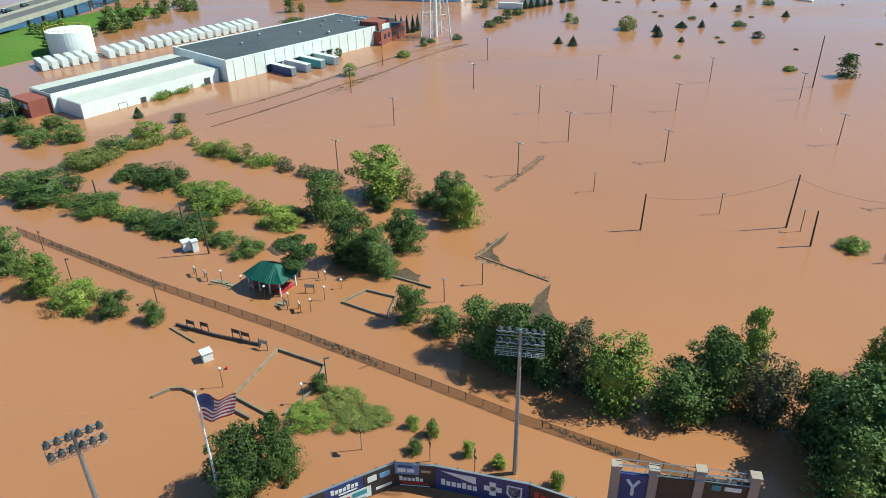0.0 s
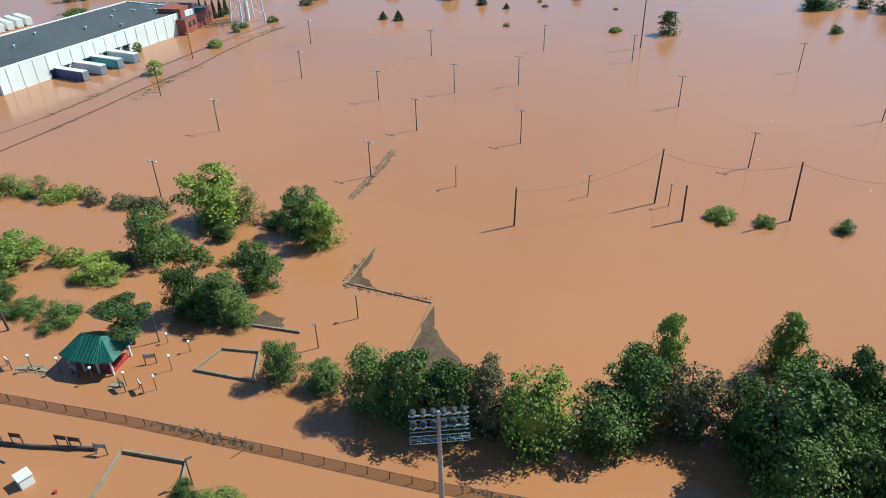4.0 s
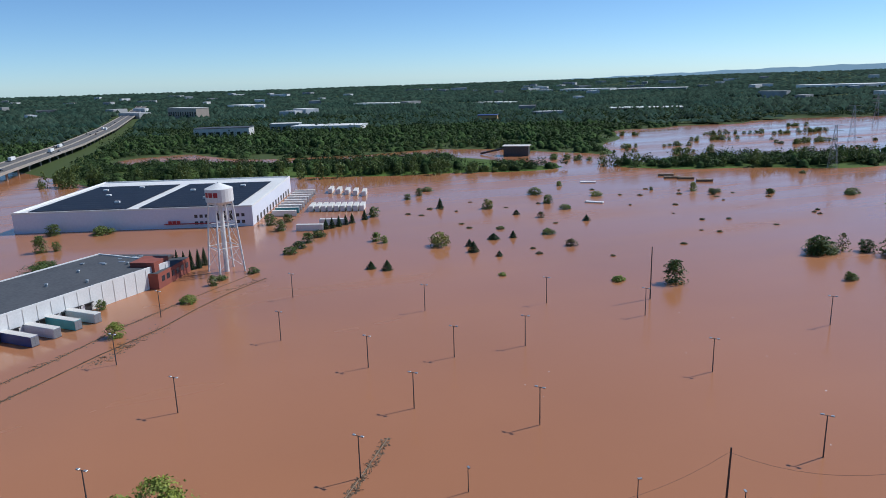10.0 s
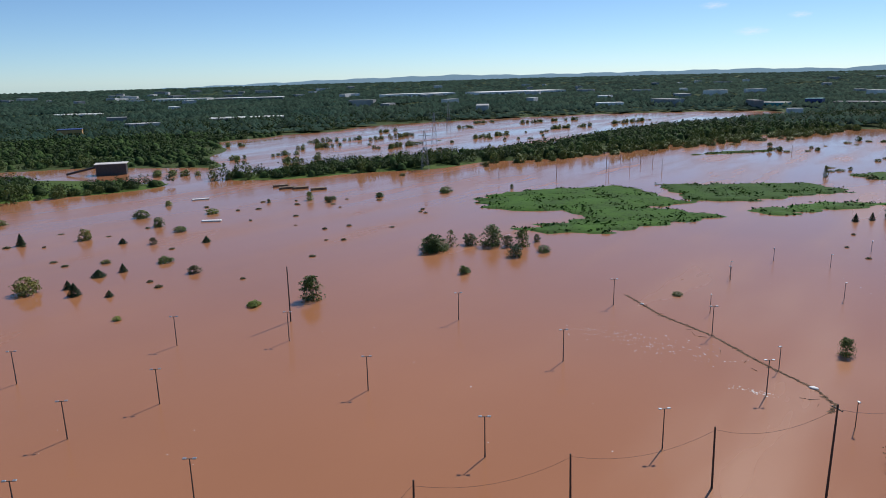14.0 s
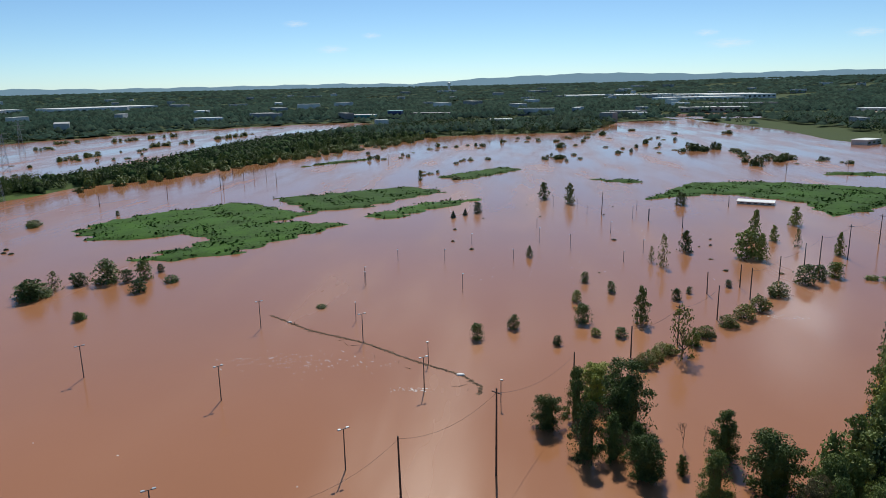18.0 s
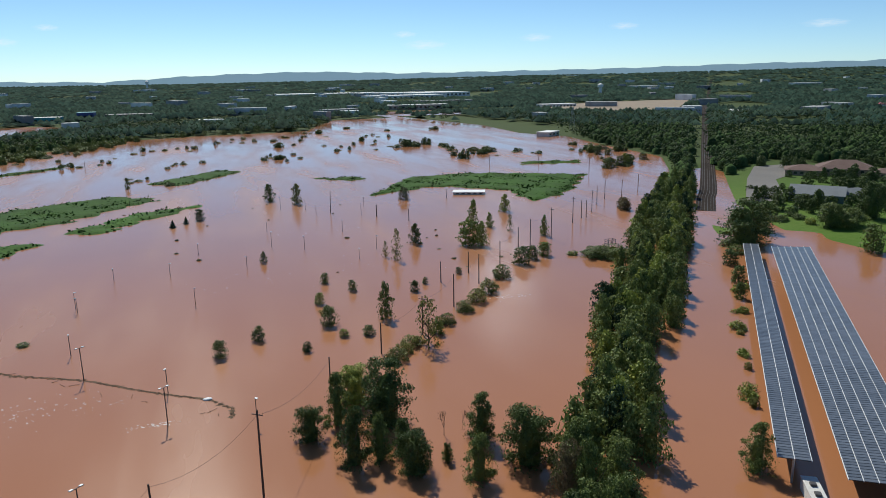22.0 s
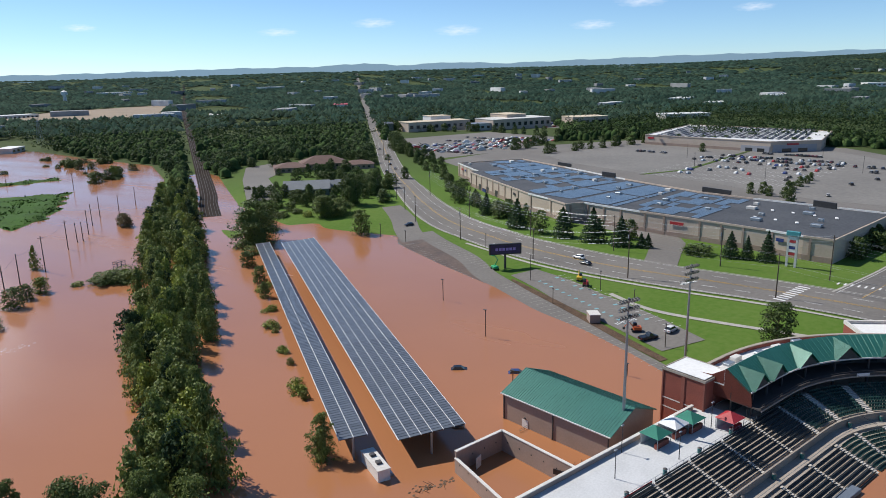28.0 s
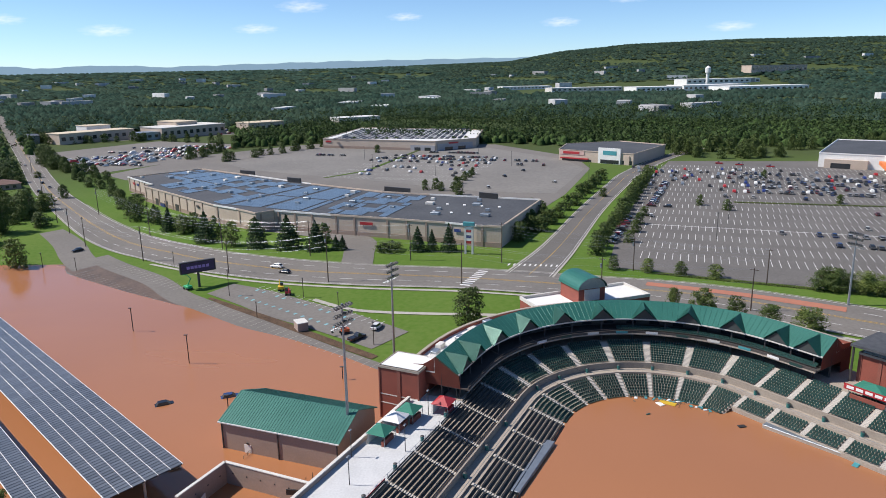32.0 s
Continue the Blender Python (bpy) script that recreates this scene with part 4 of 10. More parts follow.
# ---- clumps of trees standing in the lagoon and along its shore ----
clump_rng = random.Random(21)
clumps = []
for cx, cy, ln, dx, dy in ((-582, 572, 30, 0.4, 1), (-556, 640, 40, 0, 1), (-541, 515, 26, 0.3, 1), (-565, 799, 14, 0, 1), (-645, 479, 12, 0.5, 1), (-528, 393, 10, 0, 1), (-518, 441, 12, 0.4, 1), (-470, 420, 16, 0.3, 1),
                           (-470, 560, 30, 0, 1), (-450, 700, 40, 0, 1), (-620, 700, 16, 0, 1), (-430, 860, 40, 0.2, 1), (-520, 960, 50, 0.4, 1), (-480, 300, 18, 1, 0.6), (-455, 210, 18, 0.2, 1), (-400, 980, 40, 0.3, 1), (-600, 900, 20, 0.2, 1)):
    for k in range(int(ln * 0.5)):
        t = clump_rng.uniform(-1, 1) * ln
        clumps.append(("d", cx + dx * t + clump_rng.gauss(0, 4), cy + dy * t + clump_rng.gauss(0, 4), clump_rng.uniform(2.4, 5.5), clump_rng.uniform(4.5, 9)))
for k in range(46):
    t = clump_rng.random()
    clumps.append(("d", -250 - 95 * t + clump_rng.gauss(0, 7), -172 + 42 * t + clump_rng.gauss(0, 6), clump_rng.uniform(4, 7.5), clump_rng.uniform(5, 8)))
for k in range(70):
    t = clump_rng.random()
    clumps.append(("d", -560 - 330 * t + clump_rng.gauss(0, 8), -92 + 34 * t + clump_rng.gauss(0, 5), clump_rng.uniform(3.5, 6.0), clump_rng.uniform(5, 9)))
tree_stuff("lagoon_trees", "clumps of half-drowned leafy trees in the lagoon", clumps, 200, 0.17)

# ---- shared paints ----
white = mat("white_paint", (0.76, 0.76, 0.74), (0.66, 0.66, 0.63), 0.6, scale=0.12, fine=1.6, bump=0.004)
off_white = mat("weathered_white", (0.62, 0.61, 0.57), (0.52, 0.5, 0.46), 0.75, scale=0.2, fine=2.2)
roof_dark = mat("dark_roofing", (0.045, 0.05, 0.058), (0.075, 0.08, 0.088), 0.85, scale=0.06, fine=0.9, bump=0.02)
steel = mat("galvanised_steel", (0.36, 0.40, 0.43), (0.29, 0.325, 0.355), 0.45, 0.7, scale=0.8, fine=6)
steel_dark = mat("dark_steel", (0.06, 0.06, 0.065), (0.10, 0.095, 0.09), 0.55, 0.4, scale=0.8, fine=6)
black = mat("black_plastic", (0.02, 0.02, 0.022), (0.035, 0.035, 0.035), 0.5, scale=1, fine=5)
pole_wood = mat("tarred_wood", (0.085, 0.06, 0.045), (0.055, 0.04, 0.032), 0.85, scale=0.6, fine=8, bump=0.01)
plank = mat("grey_timber", (0.29, 0.225, 0.16), (0.18, 0.14, 0.10), 0.9, spec=0.15, scale=0.7, fine=6, bump=0.01)
brick = mat("red_brick", (0.27, 0.075, 0.05), (0.21, 0.06, 0.042), 0.85, scale=0.3, fine=5, bump=0.01)
green_metal = mat("green_metal_roof", (0.025, 0.135, 0.105), (0.035, 0.165, 0.13), 0.42, 0.2, scale=0.15, fine=2.5)
concrete = mat("concrete", (0.38, 0.33, 0.275), (0.29, 0.25, 0.205), 0.85, scale=0.25, fine=3, bump=0.01)
glass = mat("dark_glass", (0.02, 0.025, 0.03), (0.03, 0.035, 0.04), 0.08, scale=0.3, fine=2, spec=0.8)
red = mat("red_paint", (0.42, 0.03, 0.035), (0.34, 0.025, 0.03), 0.5, scale=0.5, fine=4)
blue = mat("blue_paint", (0.025, 0.05, 0.2), (0.02, 0.04, 0.16), 0.5, scale=0.5, fine=4)
yellow = mat("yellow_paint", (0.62, 0.4, 0.03), (0.52, 0.33, 0.025), 0.6, scale=0.5, fine=4)
teal = mat("teal_paint", (0.06, 0.3, 0.33), (0.05, 0.24, 0.27), 0.6, scale=0.4, fine=3)
debris_mat = mat("floating_debris", (0.10, 0.062, 0.04), (0.17, 0.12, 0.08), 0.97, spec=0.1, scale=0.9, fine=4, bump=0.05, island=0.3)
mud = mat("wet_mud", (0.13, 0.085, 0.055), (0.07, 0.048, 0.034), 0.97, scale=0.35, fine=2.2, bump=0.06, space="World", spec=0.15)

# ---- car-park lamps standing in the water ----
LAMPS_TALL = [(-199, 21), (-167, 56), (-157, 93), (-128, 70), (-161, 11), (-132, 28), (-129, 50), (-106, 31), (-88, 52), (-126, -17), (-84, 13), (-134, 113),
              (-105, 153), (-94, 102), (-55.5, 93), (-162, -31), (-198, -20), (-92, -32), (-73, 191), (-40, 181), (-65, 142.5), (-29.4, 115), (-19, 150.5)]
LAMPS_LOW = [(-72, 29, 5), (-57, 53, 5), (-47, 66, 5), (-20, 167, 6), (-1, 145, 5.8), (-52, 241, 6), (-46, 199, 6), (-51, 238, 5), (-45, 273, 5), (-26, 274, 5), (-16, 235, 5.5),
             (1.6, 278, 4.2), (26, 299, 6), (13, 341, 5), (13, 308, 7), (-17, 307, 4.4), (24, 400, 7), (37, 394, 6), (41, 379, 5), (47, 329, 5.7), (63, 366, 6.6), (69, 390, 6), (70, 361, 6), (55, 289, 6), (45, 275, 4.3), (-33.5, -2.5, 4.6), (-28.5, -10, 4.6)]


def car_park_lamp():
    ob = thing("street_lamp", pose(0, 0, 0), "grey steel lamp post with twin floodlight heads in flood water", "street lamp", "car park lamps")
    part("pole", tubes(((0, 0, -0.8), (0, 0, 8.4), 0.14, 0.1)), steel_dark, ob)
    part("arm", boxes((-0.85, -0.05, 8.32, 0.85, 0.05, 8.42)), steel_dark, ob)
    for sx in (-1, 1):
        part("lamp_head", boxes((sx * 0.85 - 0.33, -0.24, 8.34, sx * 0.85 + 0.33, 0.24, 8.54), bevel=0.05), steel, ob)
    return ob


lamp = None
for i, (x, y) in enumerate(LAMPS_TALL):
    m = pose(x, y, 0, 0, 0, 35 + (i * 37) % 14)
    if lamp is None:
        lamp = car_park_lamp()
        lamp.matrix_world = m
    else:
        copy_thing(lamp, m)


def low_lamp():
    ob = thing("street_lamp", pose(0, 0, 0), "thin single-headed lamp post standing in flood water", "street lamp", "low lamps")
    part("pole", tubes(((0, 0, -0.8), (0, 0, 0.97), 0.11, 0.08)), steel_dark, ob)
    part("lamp_head", boxes((-0.1, -0.18, 0.965, 0.62, 0.18, 1.0)), steel, ob)
    return ob


low = None
for i, (x, y, hgt) in enumerate(LAMPS_LOW):
    m = pose(x, y, 0, 0, 0, (i * 77) % 360) @ Matrix.Diagonal((1, 1, hgt, 1))
    if low is None:
        low = low_lamp()
        low.matrix_world = m
    else:
        o = copy_thing(low, m)
        o.matrix_basis = m

# ---- wooden power poles and their wires ----
POLE_LINE = [(-51.5, 33.5, 8.3), (-49, 64, 12), (-33, 84, 12.6), (-17.7, 107, 11.8), (-1.3, 115, 17.0), (15.6, 152, 9.8), (32, 174, 8.6), (46, 184, 11.4), (62, 205, 10.7), (78, 226, 10.7),
             (95, 249, 9), (117, 270, 12), (132, 281, 14.1), (157, 309, 13), (179, 330, 11.8), (192, 348, 11), (206, 364, 11.2), (219, 367, 10.3), (240, 383, 10.3)]
POLE_LONE = [(-40.7, 64.7, 7.7), (-146, 124, 17), (112, 271, 8.8), (79, 240, 8.2), (169.6, 318.7, 9), (167, 319, 9), (254, 471, 11.5), (66, 232, 7.6), (70, 360, 6.3), (121, 401, 6.1),
             (83, 343, 6), (200, 536, 9), (244, 538, 5.7), (48.6, 378, 12), (-250, 401, 7.2), (-221, 430, 8.2), (-201, 472, 9.3), (-203, 472, 12), (-198, 503, 7.9), (-198, 524, 7.2), (-189, 526, 6.8), (-172, 500, 8.2), (-226, 551, 7.5),
             (-51.4, -56.1, 11), (-59.3, -62.4, 8), (-77, -86.2, 7), (-115, 649, 7.5)]


def power_pole(x, y, hgt, arm, turn, lean):
    ob = thing("utility_pole", pose(x, y, 0, lean, lean * 0.6, turn), "dark wooden utility pole rising from flood water", "utility pole", "power poles")
    part("pole", tubes(((0, 0, -1.0), (0, 0, hgt), 0.21, 0.15)), pole_wood, ob)
    if arm:
        part("crossarm", boxes((-1.1, -0.06, hgt - 0.9, 1.1, 0.06, hgt - 0.76)), pole_wood, ob)
        for sx in (-1.0, -0.4, 0.4, 1.0):
            part("insulator", tubes(((sx, 0, hgt - 0.76), (sx, 0, hgt - 0.58), 0.05, 0.03), sides=6), steel, ob)
    return ob


pr = random.Random(2)
for i, (x, y, hgt) in enumerate(POLE_LINE):
    q = POLE_LINE[min(i + 1, len(POLE_LINE) - 1)]
    p = POLE_LINE[max(i - 1, 0)]
    power_pole(x, y, hgt, i in (4, 7, 12, 13), math.degrees(math.atan2(q[1] - p[1], q[0] - p[0])) + 90, pr.uniform(-2, 2))
for x, y, hgt in POLE_LONE:
    power_pole(x, y, hgt, False, pr.uniform(0, 180), pr.uniform(-2.5, 2.5))


def cable(name, pts, sag, rad, label, group, segs=8):
    """A slack wire through the given points, one thin tube."""
    bm = bmesh.new()
    for a, b in zip(pts, pts[1:]):
        a, b = Vector(a), Vector(b)
        prev = a
        for k in range(1, segs + 1):
            t = k / segs
            c = a.lerp(b, t) - Vector((0, 0, sag * 4 * t * (1 - t)))
            tube(bm, prev, c, rad, rad, 4, False)
            prev = c
    return tagged(part(name, bm, black), label, "cable", group)


cable("power_cable", [(x, y, z - 0.7) for x, y, z in POLE_LINE[:6]], 2.2, 0.025, "sagging black power cable between wooden poles", "power cables")
cable("power_cable", [(x, y, z - 0.8) for x, y, z in POLE_LINE[6:]], 1.5, 0.025, "sagging black power cable between wooden poles", "power cables")


# ---- chain-link fence along the flooded lane ----
mesh_wire = bpy.data.materials.new("chain_link")
mesh_wire.use_nodes = True
_n, _l = mesh_wire.node_tree.nodes, mesh_wire.node_tree.links.new
_tr, _mx = _n.new("ShaderNodeBsdfTransparent"), _n.new("ShaderNodeMixShader")
_n["Principled BSDF"].inputs["Base Color"].default_value, _n["Principled BSDF"].inputs["Roughness"].default_value = (0.09, 0.075, 0.06, 1), 0.7
_mx.inputs["Fac"].default_value = 0.55
_l(_tr.outputs[0], _mx.inputs[1])
_l(_n["Principled BSDF"].outputs[0], _mx.inputs[2])
_l(_mx.outputs[0], _n["Material Output"].inputs["Surface"])


def chain_fence(name, pts, hgt, step, label, group):
    """Posts, top rails and wire panels along a line in the plan."""
    fence = thing(name, pose(pts[0][0], pts[0][1], 0), label, "fence", group)
    ox, oy = pts[0][0], pts[0][1]
    post = None
    for (ax, ay), (bx, by) in zip(pts, pts[1:]):
        n = max(1, round(math.hypot(bx - ax, by - ay) / step))
        for k in range(n):
            x0, y0 = ax + (bx - ax) * k / n - ox, ay + (by - ay) * k / n - oy
            x1, y1 = ax + (bx - ax) * (k + 1) / n - ox, ay + (by - ay) * (k + 1) / n - oy
            if post is None:
                bm = tubes(((0, 0, -0.6), (0, 0, hgt + 0.06), 0.055, 0.055), sides=6)
                post = part("post", bm, steel_dark, fence)
                post.location = (x0, y0, 0)
            else:
                o = mesh_part("post", post.data, None, fence)
                o.location = (x0, y0, 0)
            part("rail", tubes(((x0, y0, hgt), (x1, y1, hgt), 0.035, 0.035), sides=5), steel_dark, fence)
            bm = bmesh.new()
            bm.faces.new([bm.verts.new(c) for c in ((x0, y0, -0.3), (x1, y1, -0.3), (x1, y1, hgt), (x0, y0, hgt))])
            part("wire_panel", bm, mesh_wire, fence)
    return fence


chain_fence("fence", [(-66, -100), (-40, -64), (-22.5, -37.5), (-9, -18.5), (3, -2), (10.5, 9.5), (17, 20)], 1.25, 3.1, "long dark chain-link fence standing in flood water", "fences")


def mat_of_debris(name, pts, width, seed, label, sticks=0):
    """Rafts of straw, leaves and litter lying low on the water along a line."""
    r, bm = random.Random(seed), bmesh.new()
    for (ax, ay), (bx, by) in zip(pts, pts[1:]):
        n = max(2, int(math.hypot(bx - ax, by - ay) / 0.22))
        for k in range(n):
            t = (k + r.random()) / n
            x, y = ax + (bx - ax) * t + r.gauss(0, width), ay + (by - ay) * t + r.gauss(0, width)
            s, a = r.uniform(0.15, 0.6), r.uniform(0, 3.14)
            ring = [bm.verts.new((x + s * math.cos(a + q * 1.05) * r.uniform(0.5, 1.1), y + s * math.sin(a + q * 1.05) * r.uniform(0.3, 0.8), 0.012)) for q in range(6)]
            tip = bm.verts.new((x, y, r.uniform(0.03, 0.14)))
            for q in range(6):
                bm.faces.new((ring[q], ring[(q + 1) % 6], tip))
    for _ in range(sticks):
        (ax, ay), (bx, by) = pts[0], pts[-1]
        t, a, ln = r.random(), r.uniform(0, 6.3), r.uniform(0.8, 2.6)
        x, y = ax + (bx - ax) * t + r.gauss(0, width), ay + (by - ay) * t + r.gauss(0, width)
        tube(bm, (x, y, 0.06), (x + ln * math.cos(a), y + ln * math.sin(a), 0.14), 0.06, 0.03, 4)
    return tagged(part(name, bm, debris_mat), label, "debris", kind="stuff")


mat_of_debris("floating_debris", [(-21, -34), (-12, -22.3)], 0.35, 1, "brown debris caught against the chain-link fence", 6)
mat_of_debris("floating_debris", [(-60, -91), (-40, -63)], 0.15, 2, "brown leaf litter caught against the fence", 3)
mat_of_debris("floating_debris", [(5, 2.2), (11, 10)], 0.2, 3, "brown debris caught against the fence", 3)
for dx_ in (-0.35, 0.35):
    mat_of_debris("floating_debris", [(-96 + dx_ * 0.6, 22 + dx_ * 0.8), (-86 + dx_, 15 + dx_), (-75 + dx_ * 0.6, 6 + dx_ * 0.8)], 0.28, 4 + int(dx_ * 10), "raft of straw and litter round a kerb island", 4)
mat_of_debris("floating_debris", [(-164, -38), (-177, -28.5), (-189, -19)], 1.3, 5, "raft of straw and litter along the lane", 16)
mat_of_debris("floating_debris", [(-164, -36), (-171, -32), (-180, -25)], 0.9, 51, "raft of straw and litter along the lane", 10)
mat_of_debris("floating_debris", [(-218, 0), (-224, 10), (-228, 15)], 1.3, 6, "raft of litter on the water", 12)
mat_of_debris("floating_debris", [(-214, -11), (-193, -31), (-172, -47), (-156, -62)], 0.5, 61, "thin line of litter and weed along the lane", 8)
mat_of_debris("floating_debris", [(-157, -48), (-144, -60)], 0.4, 62, "thin line of litter along the lane", 4)
mat_of_debris("floating_debris", [(-44, -3), (-39, 3), (-34, 10)], 0.3, 7, "brown litter along the drowned kerb", 4)
mat_of_debris("floating_debris", [(-51, 3), (-45, -2)], 0.3, 8, "brown litter along the drowned kerb", 2)


def low_wall(name, pts, width, hgt, material, label, category, group, low=-0.6):
    """A run of boards or kerb, one part a stretch."""
    ob = thing(name, pose(pts[0][0], pts[0][1], 0), label, category, group)
    ox, oy = pts[0]
    for (ax, ay), (bx, by) in zip(pts, pts[1:]):
        d = math.hypot(bx - ax, by - ay)
        nx, ny = -(by - ay) / d * width / 2, (bx - ax) / d * width / 2
        bm = bmesh.new()
        prism(bm, [(ax - ox - nx, ay - oy - ny), (bx - ox - nx, by - oy - ny), (bx - ox + nx, by - oy + ny), (ax - ox + nx, ay - oy + ny)], low, hgt)
        bmesh.ops.recalc_face_normals(bm, faces=bm.faces)
        part("board", bm, material, ob)
    return ob


low_wall("guard_rail", [(-54, 6), (-44, -2), (-33, 10), (-22, 2)], 0.12, 0.22, plank, "low grey guard rail zigzagging above the flood", "guard rail", "drowned rails")
low_wall("guard_rail", [(-96, 22), (-75, 6)], 0.14, 0.1, plank, "pale kerb just above the flood water", "kerb", "drowned kerbs")
low_wall("kerb", [(-228, 16), (-215, 2), (-202, -9), (-187, -20), (-171, -36), (-157, -48), (-144, -60), (-132, -72)], 0.45, 0.1, mud, "dark wet kerb just above the flood water", "kerb", "drowned kerbs")
low_wall("kerb", [(-238, 14), (-214, -11), (-193, -31), (-172, -47), (-156, -62), (-144, -76)], 0.3, 0.06, mud, "dark wet kerb just above the flood water", "kerb", "drowned kerbs")
low_wall("planting_bed", [(-30, -28.2), (-33.6, -24), (-30.6, -18.6), (-24.3, -20.2), (-30, -28.2)], 0.28, 0.42, plank, "timber-edged bed filled with flood water", "planting bed", "timber beds")
low_wall("planting_bed", [(-39.2, -20.8), (-33.2, -12)], 0.28, 0.4, plank, "timber edging with dark mud behind it", "planting bed", "timber beds")
low_wall("play_court", [(-5.9, -43.2), (-17, -38), (-12, -30.1), (-6.3, -31.4), (-1.3, -35.2)], 0.3, 0.5, plank, "timber-framed court filled with flood water", "court frame", "timber beds")
low_wall("play_court", [(-7.2, -55.3), (-8.7, -53), (-8.6, -51.1), (-7.4, -49.2), (-5.8, -47.7), (-2.9, -42.4), (-1, -40)], 0.3, 0.5, plank, "curved timber edge standing out of the flood", "court frame", "timber beds")
low_wall("play_court", [(-5.9, -42.9), (-1.6, -37.6)], 0.3, 0.45, plank, "timber edge standing out of the flood", "court frame", "timber beds")
low_wall("dark_wall", [(-26, -56.4), (-22, -49), (-18.5, -41)], 0.25, 0.55, steel_dark, "dark wooden bar counter in the flood", "counter", "timber beds")
low_wall("dark_wall", [(-25.2, -57.2), (-20.5, -52)], 0.2, 0.3, plank, "dark timber rail in the flood", "rail", "timber beds")

# mud banks that just clear the water
def mud_bank(pts, top, label):
    cx, cy = sum(p[0] for p in pts) / len(pts), sum(p[1] for p in pts) / len(pts)
    bm, r = bmesh.new(), random.Random(len(pts))
    fine = []
    for (ax, ay), (bx, by) in zip(pts, pts[1:] + pts[:1]):
        for k in range(5):
            t = k / 5
            fine.append((ax + (bx - ax) * t + r.gauss(0, 0.18), ay + (by - ay) * t + r.gauss(0, 0.18)))
    rings = [[bm.verts.new((cx + (x - cx) * s, cy + (y - cy) * s, z)) for x, y in fine] for s, z in ((1.0, -0.15), (0.93, 0.03), (0.6, top))]
    for a, b in zip(rings, rings[1:]):
        for i in range(len(fine)):
            j = (i + 1) % len(fine)
            bm.faces.new((a[i], a[j], b[j], b[i]))
    bm.faces.new(rings[-1])
    bmesh.ops.recalc_face_normals(bm, faces=bm.faces)
    tagged(part("mud_bank", bm, mud), label, "mud bank", "mud banks")


mud_bank([(-33, 9.9), (-28, 6.3), (-22, 2.2), (-16, 3), (-13.5, 7), (-16, 10), (-22, 8.4), (-27, 8.2)], 0.1, "dark wet mud bank beside the guard rail")
mud_bank([(-54, 6), (-50, 4.1), (-46.3, 1), (-44, 0.4), (-41, 2), (-44, -2), (-49, 2.1)], 0.1, "dark wet mud bank beside the guard rail")
mud_bank([(-39, -20.5), (-35, -14.5), (-38, -13.6), (-41.5, -16.5)], 0.22, "dark wet mud behind the timber edging")
mud_bank([(-52, -45), (-48.5, -42), (-50.5, -40), (-54, -43.5)], 0.2, "dark wet mud bank among shrubs")

# ---- green-roofed pavilion ----
pav = thing("pavilion", pose(-37.2, -41.4, 0, 0, 0, 58), "small park pavilion with a green hipped metal roof in the flood", "pavilion")
bm = bmesh.new()
eave, ridge_a, ridge_b = [(-4.6, -2.6), (-2, -3.6), (2, -3.6), (4.6, -2.6), (4.6, 2.6), (2, 3.6), (-2, 3.6), (-4.6, 2.6)], (-1.4, 0, 5.1), (1.4, 0, 5.1)
ev = [bm.verts.new((x, y, 3.0)) for x, y in eave]
ra, rb = bm.verts.new(ridge_a), bm.verts.new(ridge_b)
for i in range(8):
    j = (i + 1) % 8
    tops = {0: ra, 7: ra, 6: ra, 2: rb, 3: rb, 4: rb}.get(i)
    if i in (1, 5):
        bm.faces.new((ev[i], ev[j], rb if i == 1 else ra, ra if i == 1 else rb))
    else:
        bm.faces.new((ev[i], ev[j], tops))
bmesh.ops.solidify(bm, geom=bm.faces[:], thickness=0.12)
roof = part("roof", bm, green_metal, pav)
for k in range(15):
    x = -4.2 + k * 0.6
    hi = 5.1 if abs(x) < 1.4 else 5.1 - (abs(x) - 1.4) * 0.65
    for s in (-1, 1):
        part("seam", tubes(((x, s * (3.5 if abs(x) < 2 else 3.5 - (abs(x) - 2) * 0.38), 3.08), (min(max(x, -1.4), 1.4), s * 0.05, hi + 0.04 if abs(x) < 1.4 else 5.12), 0.03, 0.03), sides=4), green_metal, roof)
for x in (-3.6, -1.2, 1.2, 3.6):
    for y in (-2.2, 2.2):
        part("post", boxes((x - 0.12, y - 0.12, -0.8, x + 0.12, y + 0.12, 3.0)), off_white, pav)
part("wall", boxes((-3.2, -1.6, -0.8, 2.2, 1.6, 2.6)), brick, pav)
part("counter", boxes((2.4, -1.9, -0.8, 3.4, 1.9, 0.7), bevel=0.04), red, pav)


# ---- small furniture of the beer garden, half under water ----
def garden_lamp(x, y, hgt, turn):
    ob = thing("garden_lamp", pose(x, y, 0, 0, 0, turn), "small globe garden lamp on a thin post in flood water", "lamp", "garden lamps")
    part("pole", tubes(((0, 0, -0.6), (0, 0, hgt), 0.06, 0.045)), steel_dark, ob)
    bm = bmesh.new()
    bmesh.ops.create_uvsphere(bm, u_segments=10, v_segments=6, radius=0.24, matrix=Matrix.Translation((0.0, 0, hgt + 0.16)))
    part("globe", bm, white, ob)
    return ob


for x, y, hgt in ((-36.9, -47, 2.6), (-32.8, -42.2, 2.6), (-31.4, -31.4, 2.6), (-30.2, -37.7, 2.4), (-27.8, -33.6, 2.4), (-34.9, -28.6, 1.8), (-39.2, -51.1, 2.6), (-8.6, -45.2, 3.4), (-3.7, -32.7, 3.4), (-38.4, -31.8, 1.6)):
    garden_lamp(x, y, hgt, x * 40)


